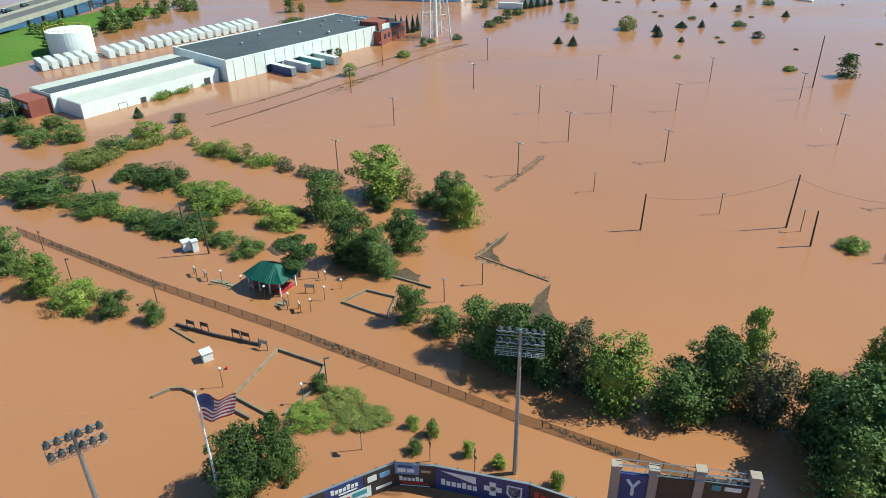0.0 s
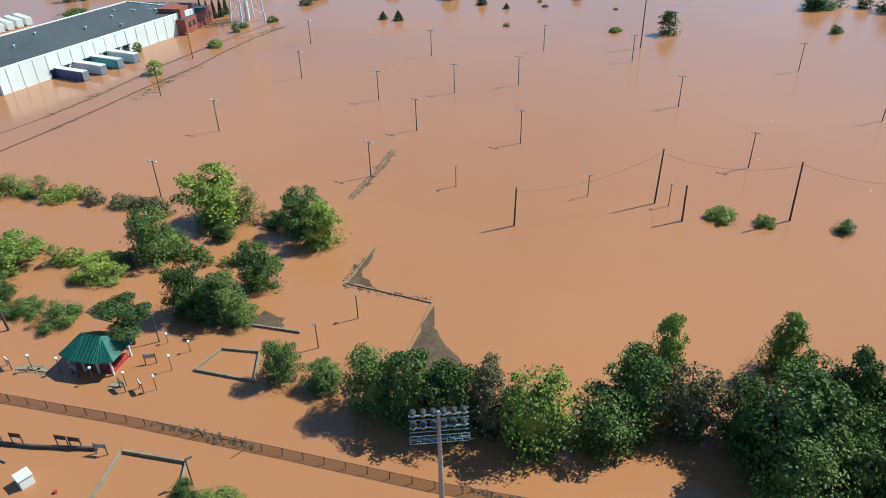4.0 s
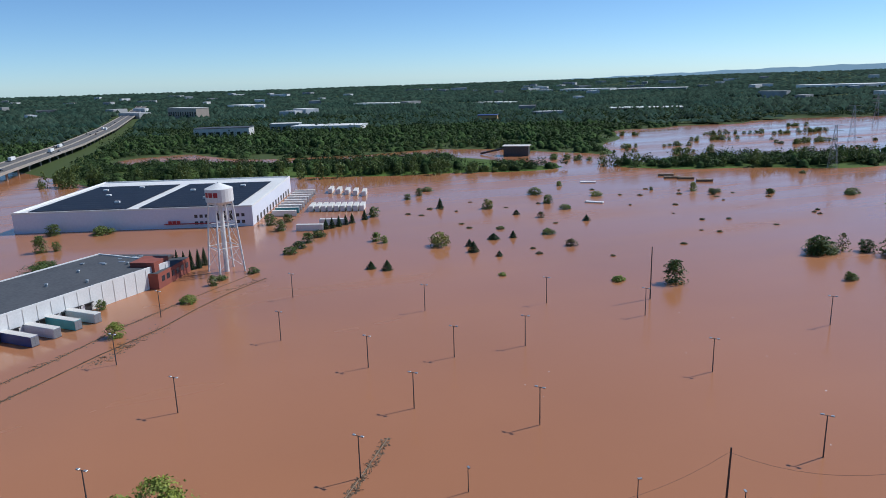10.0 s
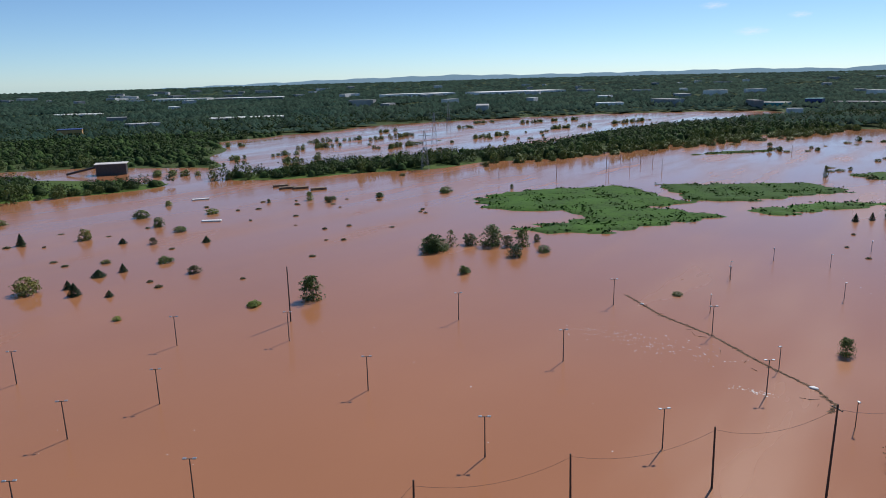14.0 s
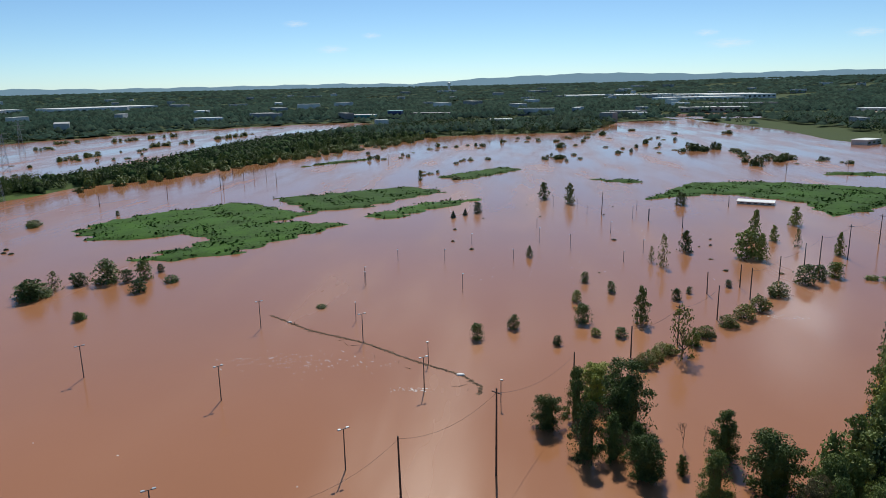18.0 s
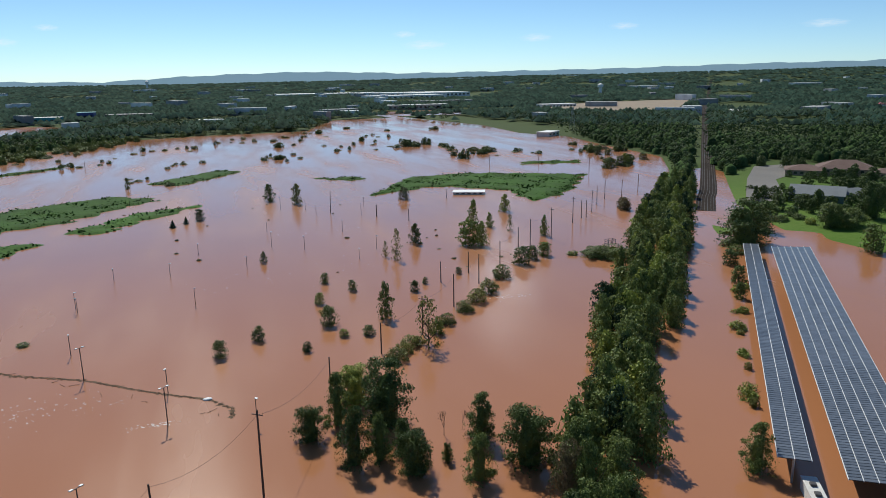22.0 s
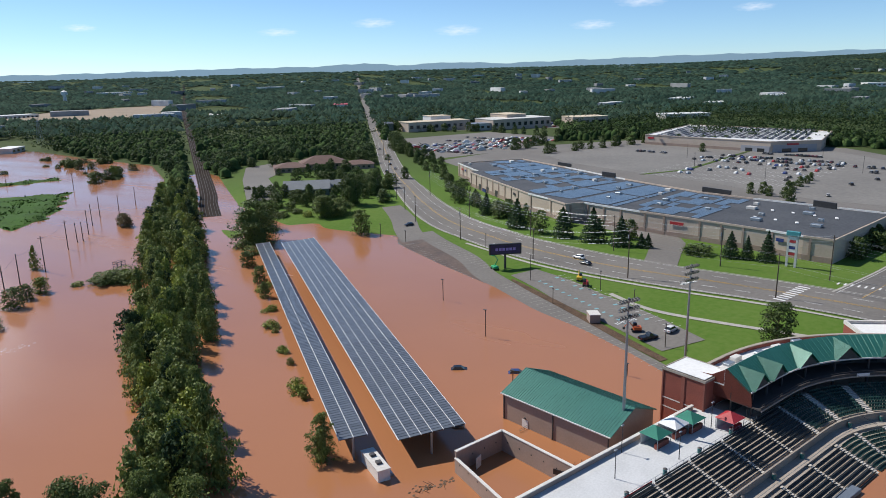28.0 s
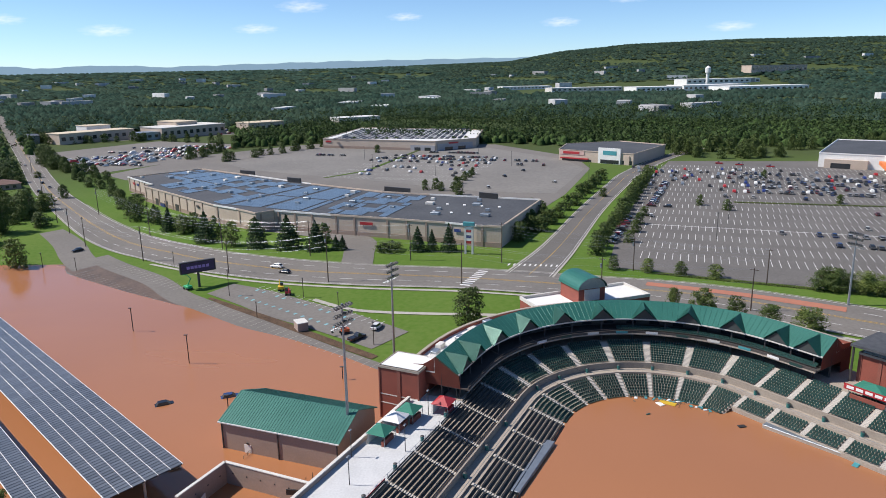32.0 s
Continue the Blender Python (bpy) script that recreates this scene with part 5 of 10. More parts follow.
def sign_frame(x, y, turn, material, label):
    ob = thing("sign_stand", pose(x, y, 0, 0, 0, turn), label, "sign", "garden signs")
    for sx in (-0.8, 0.8):
        part("post", boxes((sx - 0.06, -0.06, -0.6, sx + 0.06, 0.06, 1.9)), steel_dark, ob)
    part("board", boxes((-0.74, -0.05, 1.15, 0.74, 0.05, 1.85)), material, ob)


for x, y, t, mm in ((-35.3, -44.8, 40, steel), (-34.1, -34.3, 80, steel), (-29.6, -38.2, 30, steel), (-21, -45.3, 60, black), (-20, -43.6, 60, black), (-17.6, -40.4, 60, steel), (-24.5, -53.5, 60, black), (-23.6, -51, 60, black), (-42.9, -56.9, 30, white), (-41.1, -54.5, 30, white), (-28.3, -35.6, 20, white)):
    sign_frame(x, y, t, mm, "small %s sign board on two posts in flood water" % ("black" if mm is black else "pale"))


def picnic_bench(x, y, turn):
    ob = thing("bench", pose(x, y, 0, 0, 0, turn), "drowned timber picnic bench with only its top showing", "bench", "picnic benches")
    part("tabletop", boxes((-1, -0.36, 0.12, 1, 0.36, 0.19), bevel=0.01), plank, ob)
    for s in (-0.7, 0.7):
        part("seat", boxes((-1, s - 0.14, 0.0, 1, s + 0.14, 0.05)), plank, ob)
    for sx in (-0.7, 0.7):
        part("leg", boxes((sx - 0.05, -0.7, -0.7, sx + 0.05, 0.7, 0.12)), plank, ob)


for x, y, t in ((-30.8, -39.1, 60), (-39.3, -50.9, 60), (-40, -52.5, 65), (-38.4, -49.6, 60)):
    picnic_bench(x, y, t)


def kiosk(x, y, turn, w, hgt, label):
    ob = thing("kiosk", pose(x, y, 0, 0, 0, turn), label, "kiosk", "kiosks")
    part("body", boxes((-w / 2, -w / 2, -0.8, w / 2, w / 2, hgt), bevel=0.03), white, ob)
    part("roof", boxes((-w / 2 - 0.12, -w / 2 - 0.12, hgt, w / 2 + 0.12, w / 2 + 0.12, hgt + 0.12), bevel=0.02), off_white, ob)
    for s in (-1, 1):
        part("window", boxes((s * w * 0.22 - w * 0.14, -w / 2 - 0.02, hgt * 0.45, s * w * 0.22 + w * 0.14, -w / 2 + 0.02, hgt * 0.82)), glass, ob)


kiosk(-53.7, -61, 30, 1.7, 2.0, "white equipment cabinet in the flood")
kiosk(-52.9, -59.1, 30, 1.2, 2.4, "white equipment cabinet in the flood")
kiosk(-15.9, -49.1, 30, 1.6, 1.5, "white ticket booth half under water")
tagged(part("buoy", tubes(((-13, -45.5, -0.2), (-13, -45.5, 0.35), 0.32, 0.2)), red), "red plastic buoy floating on the flood", "buoy")
for x, y, hgt in ((-8.2, -29.6, 4.4), (-39.2, -33.1, 5.2), (-33.8, -61.7, 4.0), (-56.6, -90.8, 4.5), (-44, -80.6, 4.5), (4.7, -14.4, 2.2)):
    ob = thing("street_lamp", pose(x, y, 0, 0, 0, x * 31), "dark post with a flat lamp head by the fence", "street lamp", "lane lamps")
    part("pole", tubes(((0, 0, -0.6), (0, 0, hgt), 0.1, 0.08)), pole_wood, ob)
    part("lamp_head", boxes((-0.1, -0.15, hgt - 0.05, 0.8, 0.15, hgt + 0.1), bevel=0.03), steel_dark, ob)


# ---- flagpole ----
fp = thing("flagpole", pose(13, -41.5, 0), "tall white flagpole with a striped flag", "flagpole")
part("pole", tubes(((0, 0, -1), (0, 0, 16.8), 0.2, 0.1)), white, fp)
bm = bmesh.new()
bmesh.ops.create_uvsphere(bm, u_segments=10, v_segments=6, radius=0.2, matrix=Matrix.Translation((0, 0, 16.95)))
part("finial", bm, white, fp)
FW, FH = 4.6, 3.8
flag_white = mat("flag_white", (0.78, 0.77, 0.76), (0.7, 0.7, 0.7), 0.8, scale=0.8, fine=5)


def cloth(u, v):
    """Flag cloth streaming from the pole: u along the fly, v down the hoist."""
    return (0.12 + 4.4 * u - 0.8 * v * u, 0.6 * u + 0.35 * math.sin(u * 7 + v * 1.5), 16.4 - FH * v + 0.9 * u * u - 0.8 * u * (1 - v) + 0.22 * math.sin(u * 9 + v * 3))


def cloth_patch(u0, u1, v0, v1, mm, name, off=0.0, nu=14):
    bm = bmesh.new()
    g = [[bm.verts.new((cloth(u0 + (u1 - u0) * i / nu, v)[0], cloth(u0 + (u1 - u0) * i / nu, v)[1] + off, cloth(u0 + (u1 - u0) * i / nu, v)[2])) for i in range(nu + 1)] for v in (v0, v1)]
    for i in range(nu):
        bm.faces.new((g[0][i], g[1][i], g[1][i + 1], g[0][i + 1]))
    return part(name, bm, mm, flag)


flag = thing("flag", pose(13, -41.5, 0, 0, 0, 78), "red and white striped flag with a blue starred corner", "flag")
for k in range(13):
    cloth_patch(0.42 if k < 7 else 0.0, 1.0, k / 13, (k + 1) / 13, red if k % 2 == 0 else flag_white, "stripe")
canton = cloth_patch(0, 0.42, 0, 7 / 13, blue, "canton", nu=8)
for r_ in range(5):
    for c_ in range(6):
        u, v = 0.035 + c_ * 0.065, 0.05 + r_ * 0.1
        p = cloth(u, v)
        for off in (-0.02, 0.02):
            bm = bmesh.new()
            bmesh.ops.create_circle(bm, cap_ends=True, segments=5, radius=0.07, matrix=Matrix.Translation((p[0], p[1] + off, p[2])) @ Matrix.Rotation(radians(90), 4, "X"))
            part("star", bm, flag_white, canton)


# ---- floodlight towers of the ball park ----
def light_tower(x, y, z, hgt, turn, rows_=2, width=5.6):
    ob = thing("floodlight_tower", pose(x, y, z, 0, 0, turn), "tall grey steel floodlight tower with racks of lamps", "floodlight tower", "floodlight towers")
    part("pole", tubes(((0, 0, -1), (0, 0, hgt * 0.5), 0.34, 0.27), ((0, 0, hgt * 0.5), (0, 0, hgt), 0.27, 0.17), sides=12), steel, ob)
    half = width / 2
    for k in range(rows_):
        zz = hgt - 0.4 - 1.55 * k
        part("crossbar", tubes(((-half, 0, zz), (half, 0, zz), 0.09, 0.09), ((-half, 0.05, zz - 0.5), (half, 0.05, zz - 0.5), 0.06, 0.06), sides=6), steel, ob)
        for i in range(6):
            xx = -half + 0.4 + i * (width - 0.8) / 5
            lamp_ = part("floodlight", tubes(((xx, 0.1, zz + 0.18), (xx, -0.25, zz + 0.02), 0.12, 0.3), ((xx, -0.25, zz + 0.02), (xx, -0.62, zz - 0.16), 0.3, 0.36), sides=9), black, ob)
            part("reflector", tubes(((xx, -0.63, zz - 0.165), (xx, -0.65, zz - 0.175), 0.3, 0.3), sides=9), steel, lamp_)
            part("bracket", boxes((xx - 0.16, -0.05, zz - 0.08, xx + 0.16, 0.16, zz + 0.1)), steel, ob)
    zz = hgt - 0.4 - 1.55 * (rows_ - 1) - 1.15
    bars = [((-half, yy, zz), (half, yy, zz), 0.035, 0.035) for yy in (0.0, 0.3, 0.6, 0.9)] + [((-half + q * width / 8, 0, zz), (-half + q * width / 8, 0.9, zz), 0.03, 0.03) for q in range(9)]
    part("platform", tubes(*bars, sides=4), steel, ob)
    part("railing", tubes(*[((-half + i * width / 6, 0.9, zz), (-half + i * width / 6, 0.9, zz + 1.0), 0.028, 0.028) for i in range(7)], ((-half, 0.9, zz + 1.0), (half, 0.9, zz + 1.0), 0.028, 0.028), ((-half, 0.9, zz + 0.5), (half, 0.9, zz + 0.5), 0.022, 0.022), sides=4), steel, ob)
    return ob


light_tower(12.6, -4.3, 0, 22.5, 255)
light_tower(22.5, -50.5, 0, 21, 120)
light_tower(116.6, 49.8, 0, 30.5, -28, 3, 4.6)
light_tower(161, 49.5, gz(161, 49.5), 26, -25, 3, 4.6)
light_tower(207, -77, gz(207, -77), 22, 215, 3, 4.6)

# ---- brushy thickets along the drowned garden rows ----
brush_rng = random.Random(77)
BRUSH = (
    ("y", "low yellow-green brush lining a drowned path", [[(-104, -99), (-111, -94), (-117, -88), (-128, -78)], [(-116, -73), (-108, -64)]]),
    ("l", "light green thicket standing in the flood water", [[(-108, -64), (-102, -58), (-97, -47)], [(-86, -71), (-78, -59)], [(-72, -50), (-66, -41)], [(-75, -86), (-70, -78)], [(-161, -98), (-170, -92), (-180, -84)], [(103, 119), (108, 127)], [(117, 139), (122, 146)], [(131, 157), (134, 161)], [(140, 169), (143, 173)], [(154, 187), (158, 192)]]),
    ("d", "dark green thicket standing in the flood water", [[(-95, -87), (-90, -75), (-82, -66)], [(-93, -116), (-85, -104), (-80, -95), (-73, -83), (-67, -73), (-61, -63), (-57, -54)], [(-142, -138), (-132, -127), (-128, -116), (-124, -108)], [(-70, -36), (-60, -22), (-54, -12)]]),
    ("b", "brownish half-bare brush in the flood water", [[(-97, -47), (-89, -37), (-80, -28)], [(-66, -41), (-62, -33)]]),
)
for leaf_key, shade, lines in BRUSH:
    spots = []
    for pts in lines:
        for (ax, ay), (bx, by) in zip(pts, pts[1:]):
            for k in range(max(1, int(math.hypot(bx - ax, by - ay) / 1.0))):
                t, w = brush_rng.random(), brush_rng.uniform(1.8, 4.8)
                spots.append((leaf_key, ax + (bx - ax) * t + brush_rng.gauss(0, 1.0), ay + (by - ay) * t + brush_rng.gauss(0, 1.0), w * brush_rng.uniform(0.45, 0.85), w))
    tree_stuff("thicket", shade, spots, 200, 0.13, leaf_key, "bush")

# ---- white warehouse by the lane ----
wh = thing("warehouse", along((-240, -16), (-182, -76)), "long white flooded warehouse with a dark flat roof", "warehouse")
L, D, Hh = 83.4, 36.0, 7.6
part("wall", boxes((0, -D, -1, L, 0, Hh - 0.3)), white, wh)
part("roof", boxes((0.5, -D + 0.5, Hh - 0.28, L - 0.5, -0.5, Hh - 0.1)), roof_dark, wh)
for r_ in ((0, -0.5, L, 0.03), (0, -D - 0.03, L, -D + 0.5), (-0.03, -D + 0.5, 0.5, -0.5), (L - 0.5, -D + 0.5, L + 0.03, -0.5)):
    part("parapet", boxes((r_[0], r_[1], Hh - 0.3, r_[2], r_[3], Hh + 0.25)), white, wh)
for k in range(18):
    part("rib", boxes((2 + k * 4.6, 0.0, -1, 2.18 + k * 4.6, 0.12, Hh - 0.32)), off_white, wh)
for k in range(8):
    door = part("dock_door", boxes((34 + k * 4.2, 0.02, -0.8, 36.8 + k * 4.2, 0.1, 2.6)), steel_dark, wh)
    part("bumper", boxes((33.8 + k * 4.2, 0.1, 2.6, 37 + k * 4.2, 0.7, 2.8)), black, door)
for x, y in ((8, -12), (22, -20), (38, -15), (50, -26), (30, -6), (64, -18)):
    part("roof_vent", tubes(((x, y, Hh - 0.1), (x, y, Hh + 0.7), 0.45, 0.4), ((x, y, Hh + 0.7), (x, y, Hh + 0.85), 0.65, 0.5), sides=10), steel, wh)

ann = thing("warehouse_annex", along((-184, -79.5), (-145, -114)), "low white warehouse annex with a pale flat roof", "warehouse")
L = 52.0
part("wall", boxes((0, -14, -1, L, 0, 4.6)), white, ann)
part("roof", boxes((0.2, -14, 4.6, L - 0.2, -0.2, 4.75)), mat("pale_roofing", (0.52, 0.5, 0.46), (0.44, 0.42, 0.38), 0.85, scale=0.1, fine=1.2), ann)
part("upper_wall", boxes((0, -28, -1, L + 2, -14, 6.2)), white, ann)
part("upper_roof", boxes((0.3, -21, 6.2, L + 1.7, -14.4, 6.35)), roof_dark, ann)
part("upper_roof", boxes((0.3, -27.7, 6.2, L + 1.7, -21, 6.34)), MATS["pale_roofing"], ann)
part("entrance", boxes((L - 5, -26, -1, L + 9, -15, 5.2)), brick, ann)
for k in range(3):
    part("window", boxes((L + 8.98, -25 + k * 3.4, 2.6, L + 9.06, -22.8 + k * 3.4, 4.2)), off_white, ann)
part("doorway", boxes((4, 0.0, -0.8, 6.6, 0.08, 2.4)), steel_dark, ann)
part("doorway", boxes((30, 0.0, -0.8, 32, 0.08, 1.8)), steel_dark, ann)
part("hoop_frame", tubes(((38, 2, -0.5), (38, 2, 2.4), 0.08, 0.08), ((41, 2, -0.5), (41, 2, 2.4), 0.08, 0.08), ((38, 2, 2.4), (41, 2, 2.4), 0.08, 0.08)), steel_dark, ann)

# overhead road sign behind the annex
sg = thing("road_sign", pose(-151, -139, 0, 0, 0, 50), "large green overhead highway sign on posts", "road sign")
part("panel", boxes((-4.5, -0.1, 6.2, 4.5, 0.1, 9.6)), mat("sign_green", (0.02, 0.2, 0.16), (0.02, 0.17, 0.14), 0.5), sg)
for k in range(3):
    part("lettering_bar", boxes((-3.6, -0.16, 8.6 - k * 0.9, 2.6 - k, -0.11, 9.0 - k * 0.9)), white, sg)
for sx in (-3.6, 3.6):
    part("post", tubes(((sx, 0, -1), (sx, 0, 6.3), 0.2, 0.2)), steel, sg)

# ---- brick office block joined to the warehouse ----
br = thing("office_block", along((-256, -16), (-272, -46)), "low brick office block with a dark flat roof", "office block")
part("wall", boxes((-2, 0, -1, 30, 22, 6.6)), mat("dark_brick", (0.09, 0.055, 0.05), (0.07, 0.045, 0.04), 0.85, scale=0.3, fine=4), br)
part("roof", boxes((-1.7, 0.3, 6.6, 29.7, 21.7, 6.75)), roof_dark, br)
tower_part = part("stair_tower", boxes((-6, 12, -1, 3, 22.2, 9.2)), brick, br)
part("wing", boxes((-8, 0, -1, -2, 24, 5.6)), brick, br)
part("wing_roof", boxes((-7.8, 0.2, 5.6, -2, 23.8, 5.72)), roof_dark, br)
for k in range(6):
    part("window", boxes((-8.05, 1.5 + k * 3.6, 2.2, -7.95, 3.6 + k * 3.6, 4.2)), glass, br)
rr = random.Random(9)
for k in range(9):
    x, y = rr.uniform(3, 26), rr.uniform(3, 19)
    u = part("air_handler", boxes((x, y, 6.75, x + rr.uniform(1.2, 2.6), y + rr.uniform(1, 1.8), 7.6 + rr.random() * 0.6), bevel=0.05), steel, br)

# ---- great white depot ----
dp = thing("depot", along((-331, 24.4), (-371, -87.5)), "huge white flooded depot with solar fields on its roof", "depot")
L, D, Hh = 118.5, 108.0, 9.6
part("wall", boxes((0, -D, -1, L, 0, Hh)), mat("depot_white", (0.72, 0.74, 0.8), (0.66, 0.68, 0.74), 0.6, scale=0.05, fine=0.8), dp)
part("roof", boxes((0.6, -D + 0.6, Hh, L - 0.6, -0.6, Hh + 0.15)), mat("white_membrane", (0.7, 0.7, 0.68), (0.6, 0.6, 0.58), 0.7, scale=0.05, fine=0.8), dp)
for r_ in ((0, -0.6, L, 0.03), (0, -D - 0.03, L, -D + 0.6), (-0.03, -D + 0.6, 0.6, -0.6), (L - 0.6, -D + 0.6, L + 0.03, -0.6)):
    part("parapet", boxes((r_[0], r_[1], Hh, r_[2], r_[3], Hh + 0.9)), white, dp)
solar_dark = mat("solar_cells_dark", (0.01, 0.014, 0.024), (0.016, 0.02, 0.032), 0.55, scale=0.1, fine=1.2, spec=0.15)
for x0, x1, y0, y1 in ((8, 58, -88, -5), (64, 113, -88, -5)):
    field = part("solar_field", boxes((x0, y0, Hh + 0.4, x1, y1, Hh + 0.55)), solar_dark, dp)
    for k in range(12):
        y = y0 + 4 + k * 7
        part("aisle_strip", boxes((x0, y, Hh + 0.55, x1, y + 0.35, Hh + 0.57)), steel_dark, field)
for x, y in ((30, -30), (46, -60), (75, -25), (90, -50), (100, -70), (20, -72), (82, -78), (14, -14), (18, -8)):
    part("air_handler", boxes((x, y, Hh + 0.56, x + 2.6, y + 1.6, Hh + 1.5), bevel=0.06), white, dp)
for k in range(3):
    part("window", boxes((10 + k * 3.0, 0.0, 3.2, 11.4 + k * 3.0 + 0.2, 0.06, 8.2)), glass, dp)
for k in range(5):
    for r_ in range(2):
        part("window", boxes((4 + k * 2.6 - (0 if k < 2 else -13), 0.0, 1.6 + r_ * 3.4, 5.6 + k * 2.6 - (0 if k < 2 else -13), 0.06, 3.2 + r_ * 3.4)), glass, dp)
part("canopy_stripe", boxes((12, 0.0, 2.0, 44, 0.8, 2.4)), red, dp)
for k in range(3):
    part("sign_letter_bar", boxes((36 + k * 2.1, 0.81, 2.5, 37.7 + k * 2.1, 0.95, 3.9)), red, dp)
for k in range(12):
    part("dock_door", boxes((-0.1, -100 + k * 8, 0.2, -0.02, -96.5 + k * 8, 3.4)), steel_dark, dp)

# ---- water tower ----
wt = thing("water_tower", pose(-245.2, 4, 0, 0, 0, 20), "white steel water tower on braced legs", "water tower")
bm = tubes(((0, 0, 26.6), (0, 0, 27.4), 4.2, 5.1), ((0, 0, 27.4), (0, 0, 32.2), 5.1, 5.1), ((0, 0, 32.2), (0, 0, 34.0), 5.1, 1.0), ((0, 0, 34.0), (0, 0, 34.6), 0.5, 0.2), sides=24)
part("tank", bm, white, wt)
part("riser", tubes(((0, 0, -1), (0, 0, 26.7), 0.9, 0.9), sides=12), white, wt)
legs = [(math.cos(radians(a)), math.sin(radians(a))) for a in (45, 135, 225, 315)]
for c, s in legs:
    part("leg", tubes(((7.2 * c, 7.2 * s, -1), (4.6 * c, 4.6 * s, 27.6), 0.38, 0.32)), white, wt)
for (c, s), (c2, s2) in zip(legs, legs[1:] + legs[:1]):
    for z0, z1 in ((2, 10), (10, 18.5), (18.5, 26.4)):
        r0, r1 = 7.2 - 2.6 * z0 / 27.6, 7.2 - 2.6 * z1 / 27.6
        part("brace", tubes(((r0 * c, r0 * s, z0), (r1 * c2, r1 * s2, z1), 0.07, 0.07), ((r0 * c2, r0 * s2, z0), (r1 * c, r1 * s, z1), 0.07, 0.07), sides=4), white, wt)
        part("strut", tubes(((r1 * c, r1 * s, z1), (r1 * c2, r1 * s2, z1), 0.14, 0.14), sides=6), white, wt)
for k in range(-1, 2):
    a = radians(-62 + k * 22)
    o = part("emblem_bar", boxes((-0.75, -0.06, -0.9, 0.75, 0.06, 0.9)), red, wt)
    o.matrix_local = Matrix.Translation((5.12 * math.cos(a), 5.12 * math.sin(a), 30.2)) @ Matrix.Rotation(a + math.pi / 2, 4, "Z")

# ---- storage tank ----
tk = thing("storage_tank", pose(-240, -152, 0), "round white storage tank with a railed rim", "storage tank")
part("shell", tubes(((0, 0, -1), (0, 0, 9.6), 9, 9), ((0, 0, 9.6), (0, 0, 10.3), 9, 0.6), sides=40), white, tk)
rail_rows = [((9 * math.cos(k * math.pi / 12), 9 * math.sin(k * math.pi / 12), 9.6), (9 * math.cos(k * math.pi / 12), 9 * math.sin(k * math.pi / 12), 10.7), 0.06, 0.06) for k in range(24)]
rail_rows += [((9 * math.cos(k * math.pi / 12), 9 * math.sin(k * math.pi / 12), 10.7), (9 * math.cos((k + 1) * math.pi / 12), 9 * math.sin((k + 1) * math.pi / 12), 10.7), 0.06, 0.06) for k in range(24)]
part("railing", tubes(*rail_rows, sides=4), yellow, tk)


# ---- lorry trailers ----
def trailer(m, body, label):
    ob = thing("trailer", m, label, "trailer", "lorry trailers")
    part("body", boxes((0, -1.25, 0.1, 13.0, 1.25, 3.0), bevel=0.05), body, ob)
    part("roof", boxes((0.06, -1.2, 3.0, 12.94, 1.2, 3.06)), off_white, ob)
    part("door", boxes((13.0, -1.15, 0.2, 13.05, -0.03, 2.9)), steel, ob)
    part("door", boxes((13.0, 0.03, 0.2, 13.05, 1.15, 2.9)), steel, ob)
    part("bumper", boxes((12.7, -1.2, -0.5, 13.0, 1.2, 0.1)), steel_dark, ob)
    return ob


tr_white = trailer(pose(-354, 58, 0, 0, 0, 160), white, "white lorry trailer standing in flood water")
tr_teal = None
for k in range(1, 9):
    copy_thing(tr_white, pose(-354 + k * 1.5, 58 + k * 3.2, 0, 0, 0, 160))
for k in range(5):
    copy_thing(tr_white, pose(-412 + k * 5.5, 82 + k * 4.0, 0, 0, 0, 160))
for x, y, t in ((-308, 42, 65), (-316, 55, 65)):
    copy_thing(tr_white, pose(x, y, 0, 0, 0, t))
for k in range(6):
    copy_thing(tr_white, pose(-209 - k * 2.3, -148 + k * 3.0 - 3, 0, 0, 0, 215))
for k in range(4):
    copy_thing(tr_white, pose(-226 - k * 3.1, -131 + k * 3.1, 0, 0, 0, 215))
for k in range(14):
    copy_thing(tr_white, pose(-240 - k * 2.75, -119 + k * 3.0, 0, 0, 0, 210))
for k, (x, y, mm, lab) in enumerate(((-196, -62, blue, "dark blue lorry trailer backed to a loading dock"), (-201, -57, white, "white lorry trailer backed to a loading dock"), (-206, -52, teal, "pale teal lorry trailer backed to a loading dock"), (-210.5, -47, white, "white lorry trailer backed to a loading dock"))):
    trailer(pose(x, y, 0, 0, 0, 45), mm, lab)
for k in range(9):
    mm = teal if k % 2 else white
    if k < 2:
        trailer(pose(-352 - k * 9, 37 + k * 3.2, 0, 0, 0, 65), mm, "teal and white lorry trailer at the depot docks" if k % 2 else "white lorry trailer at the depot docks")
    else:
        copy_thing(tr_white, pose(-352 - k * 8.4, 37 + k * 3.0, 0, 0, 0, 65))

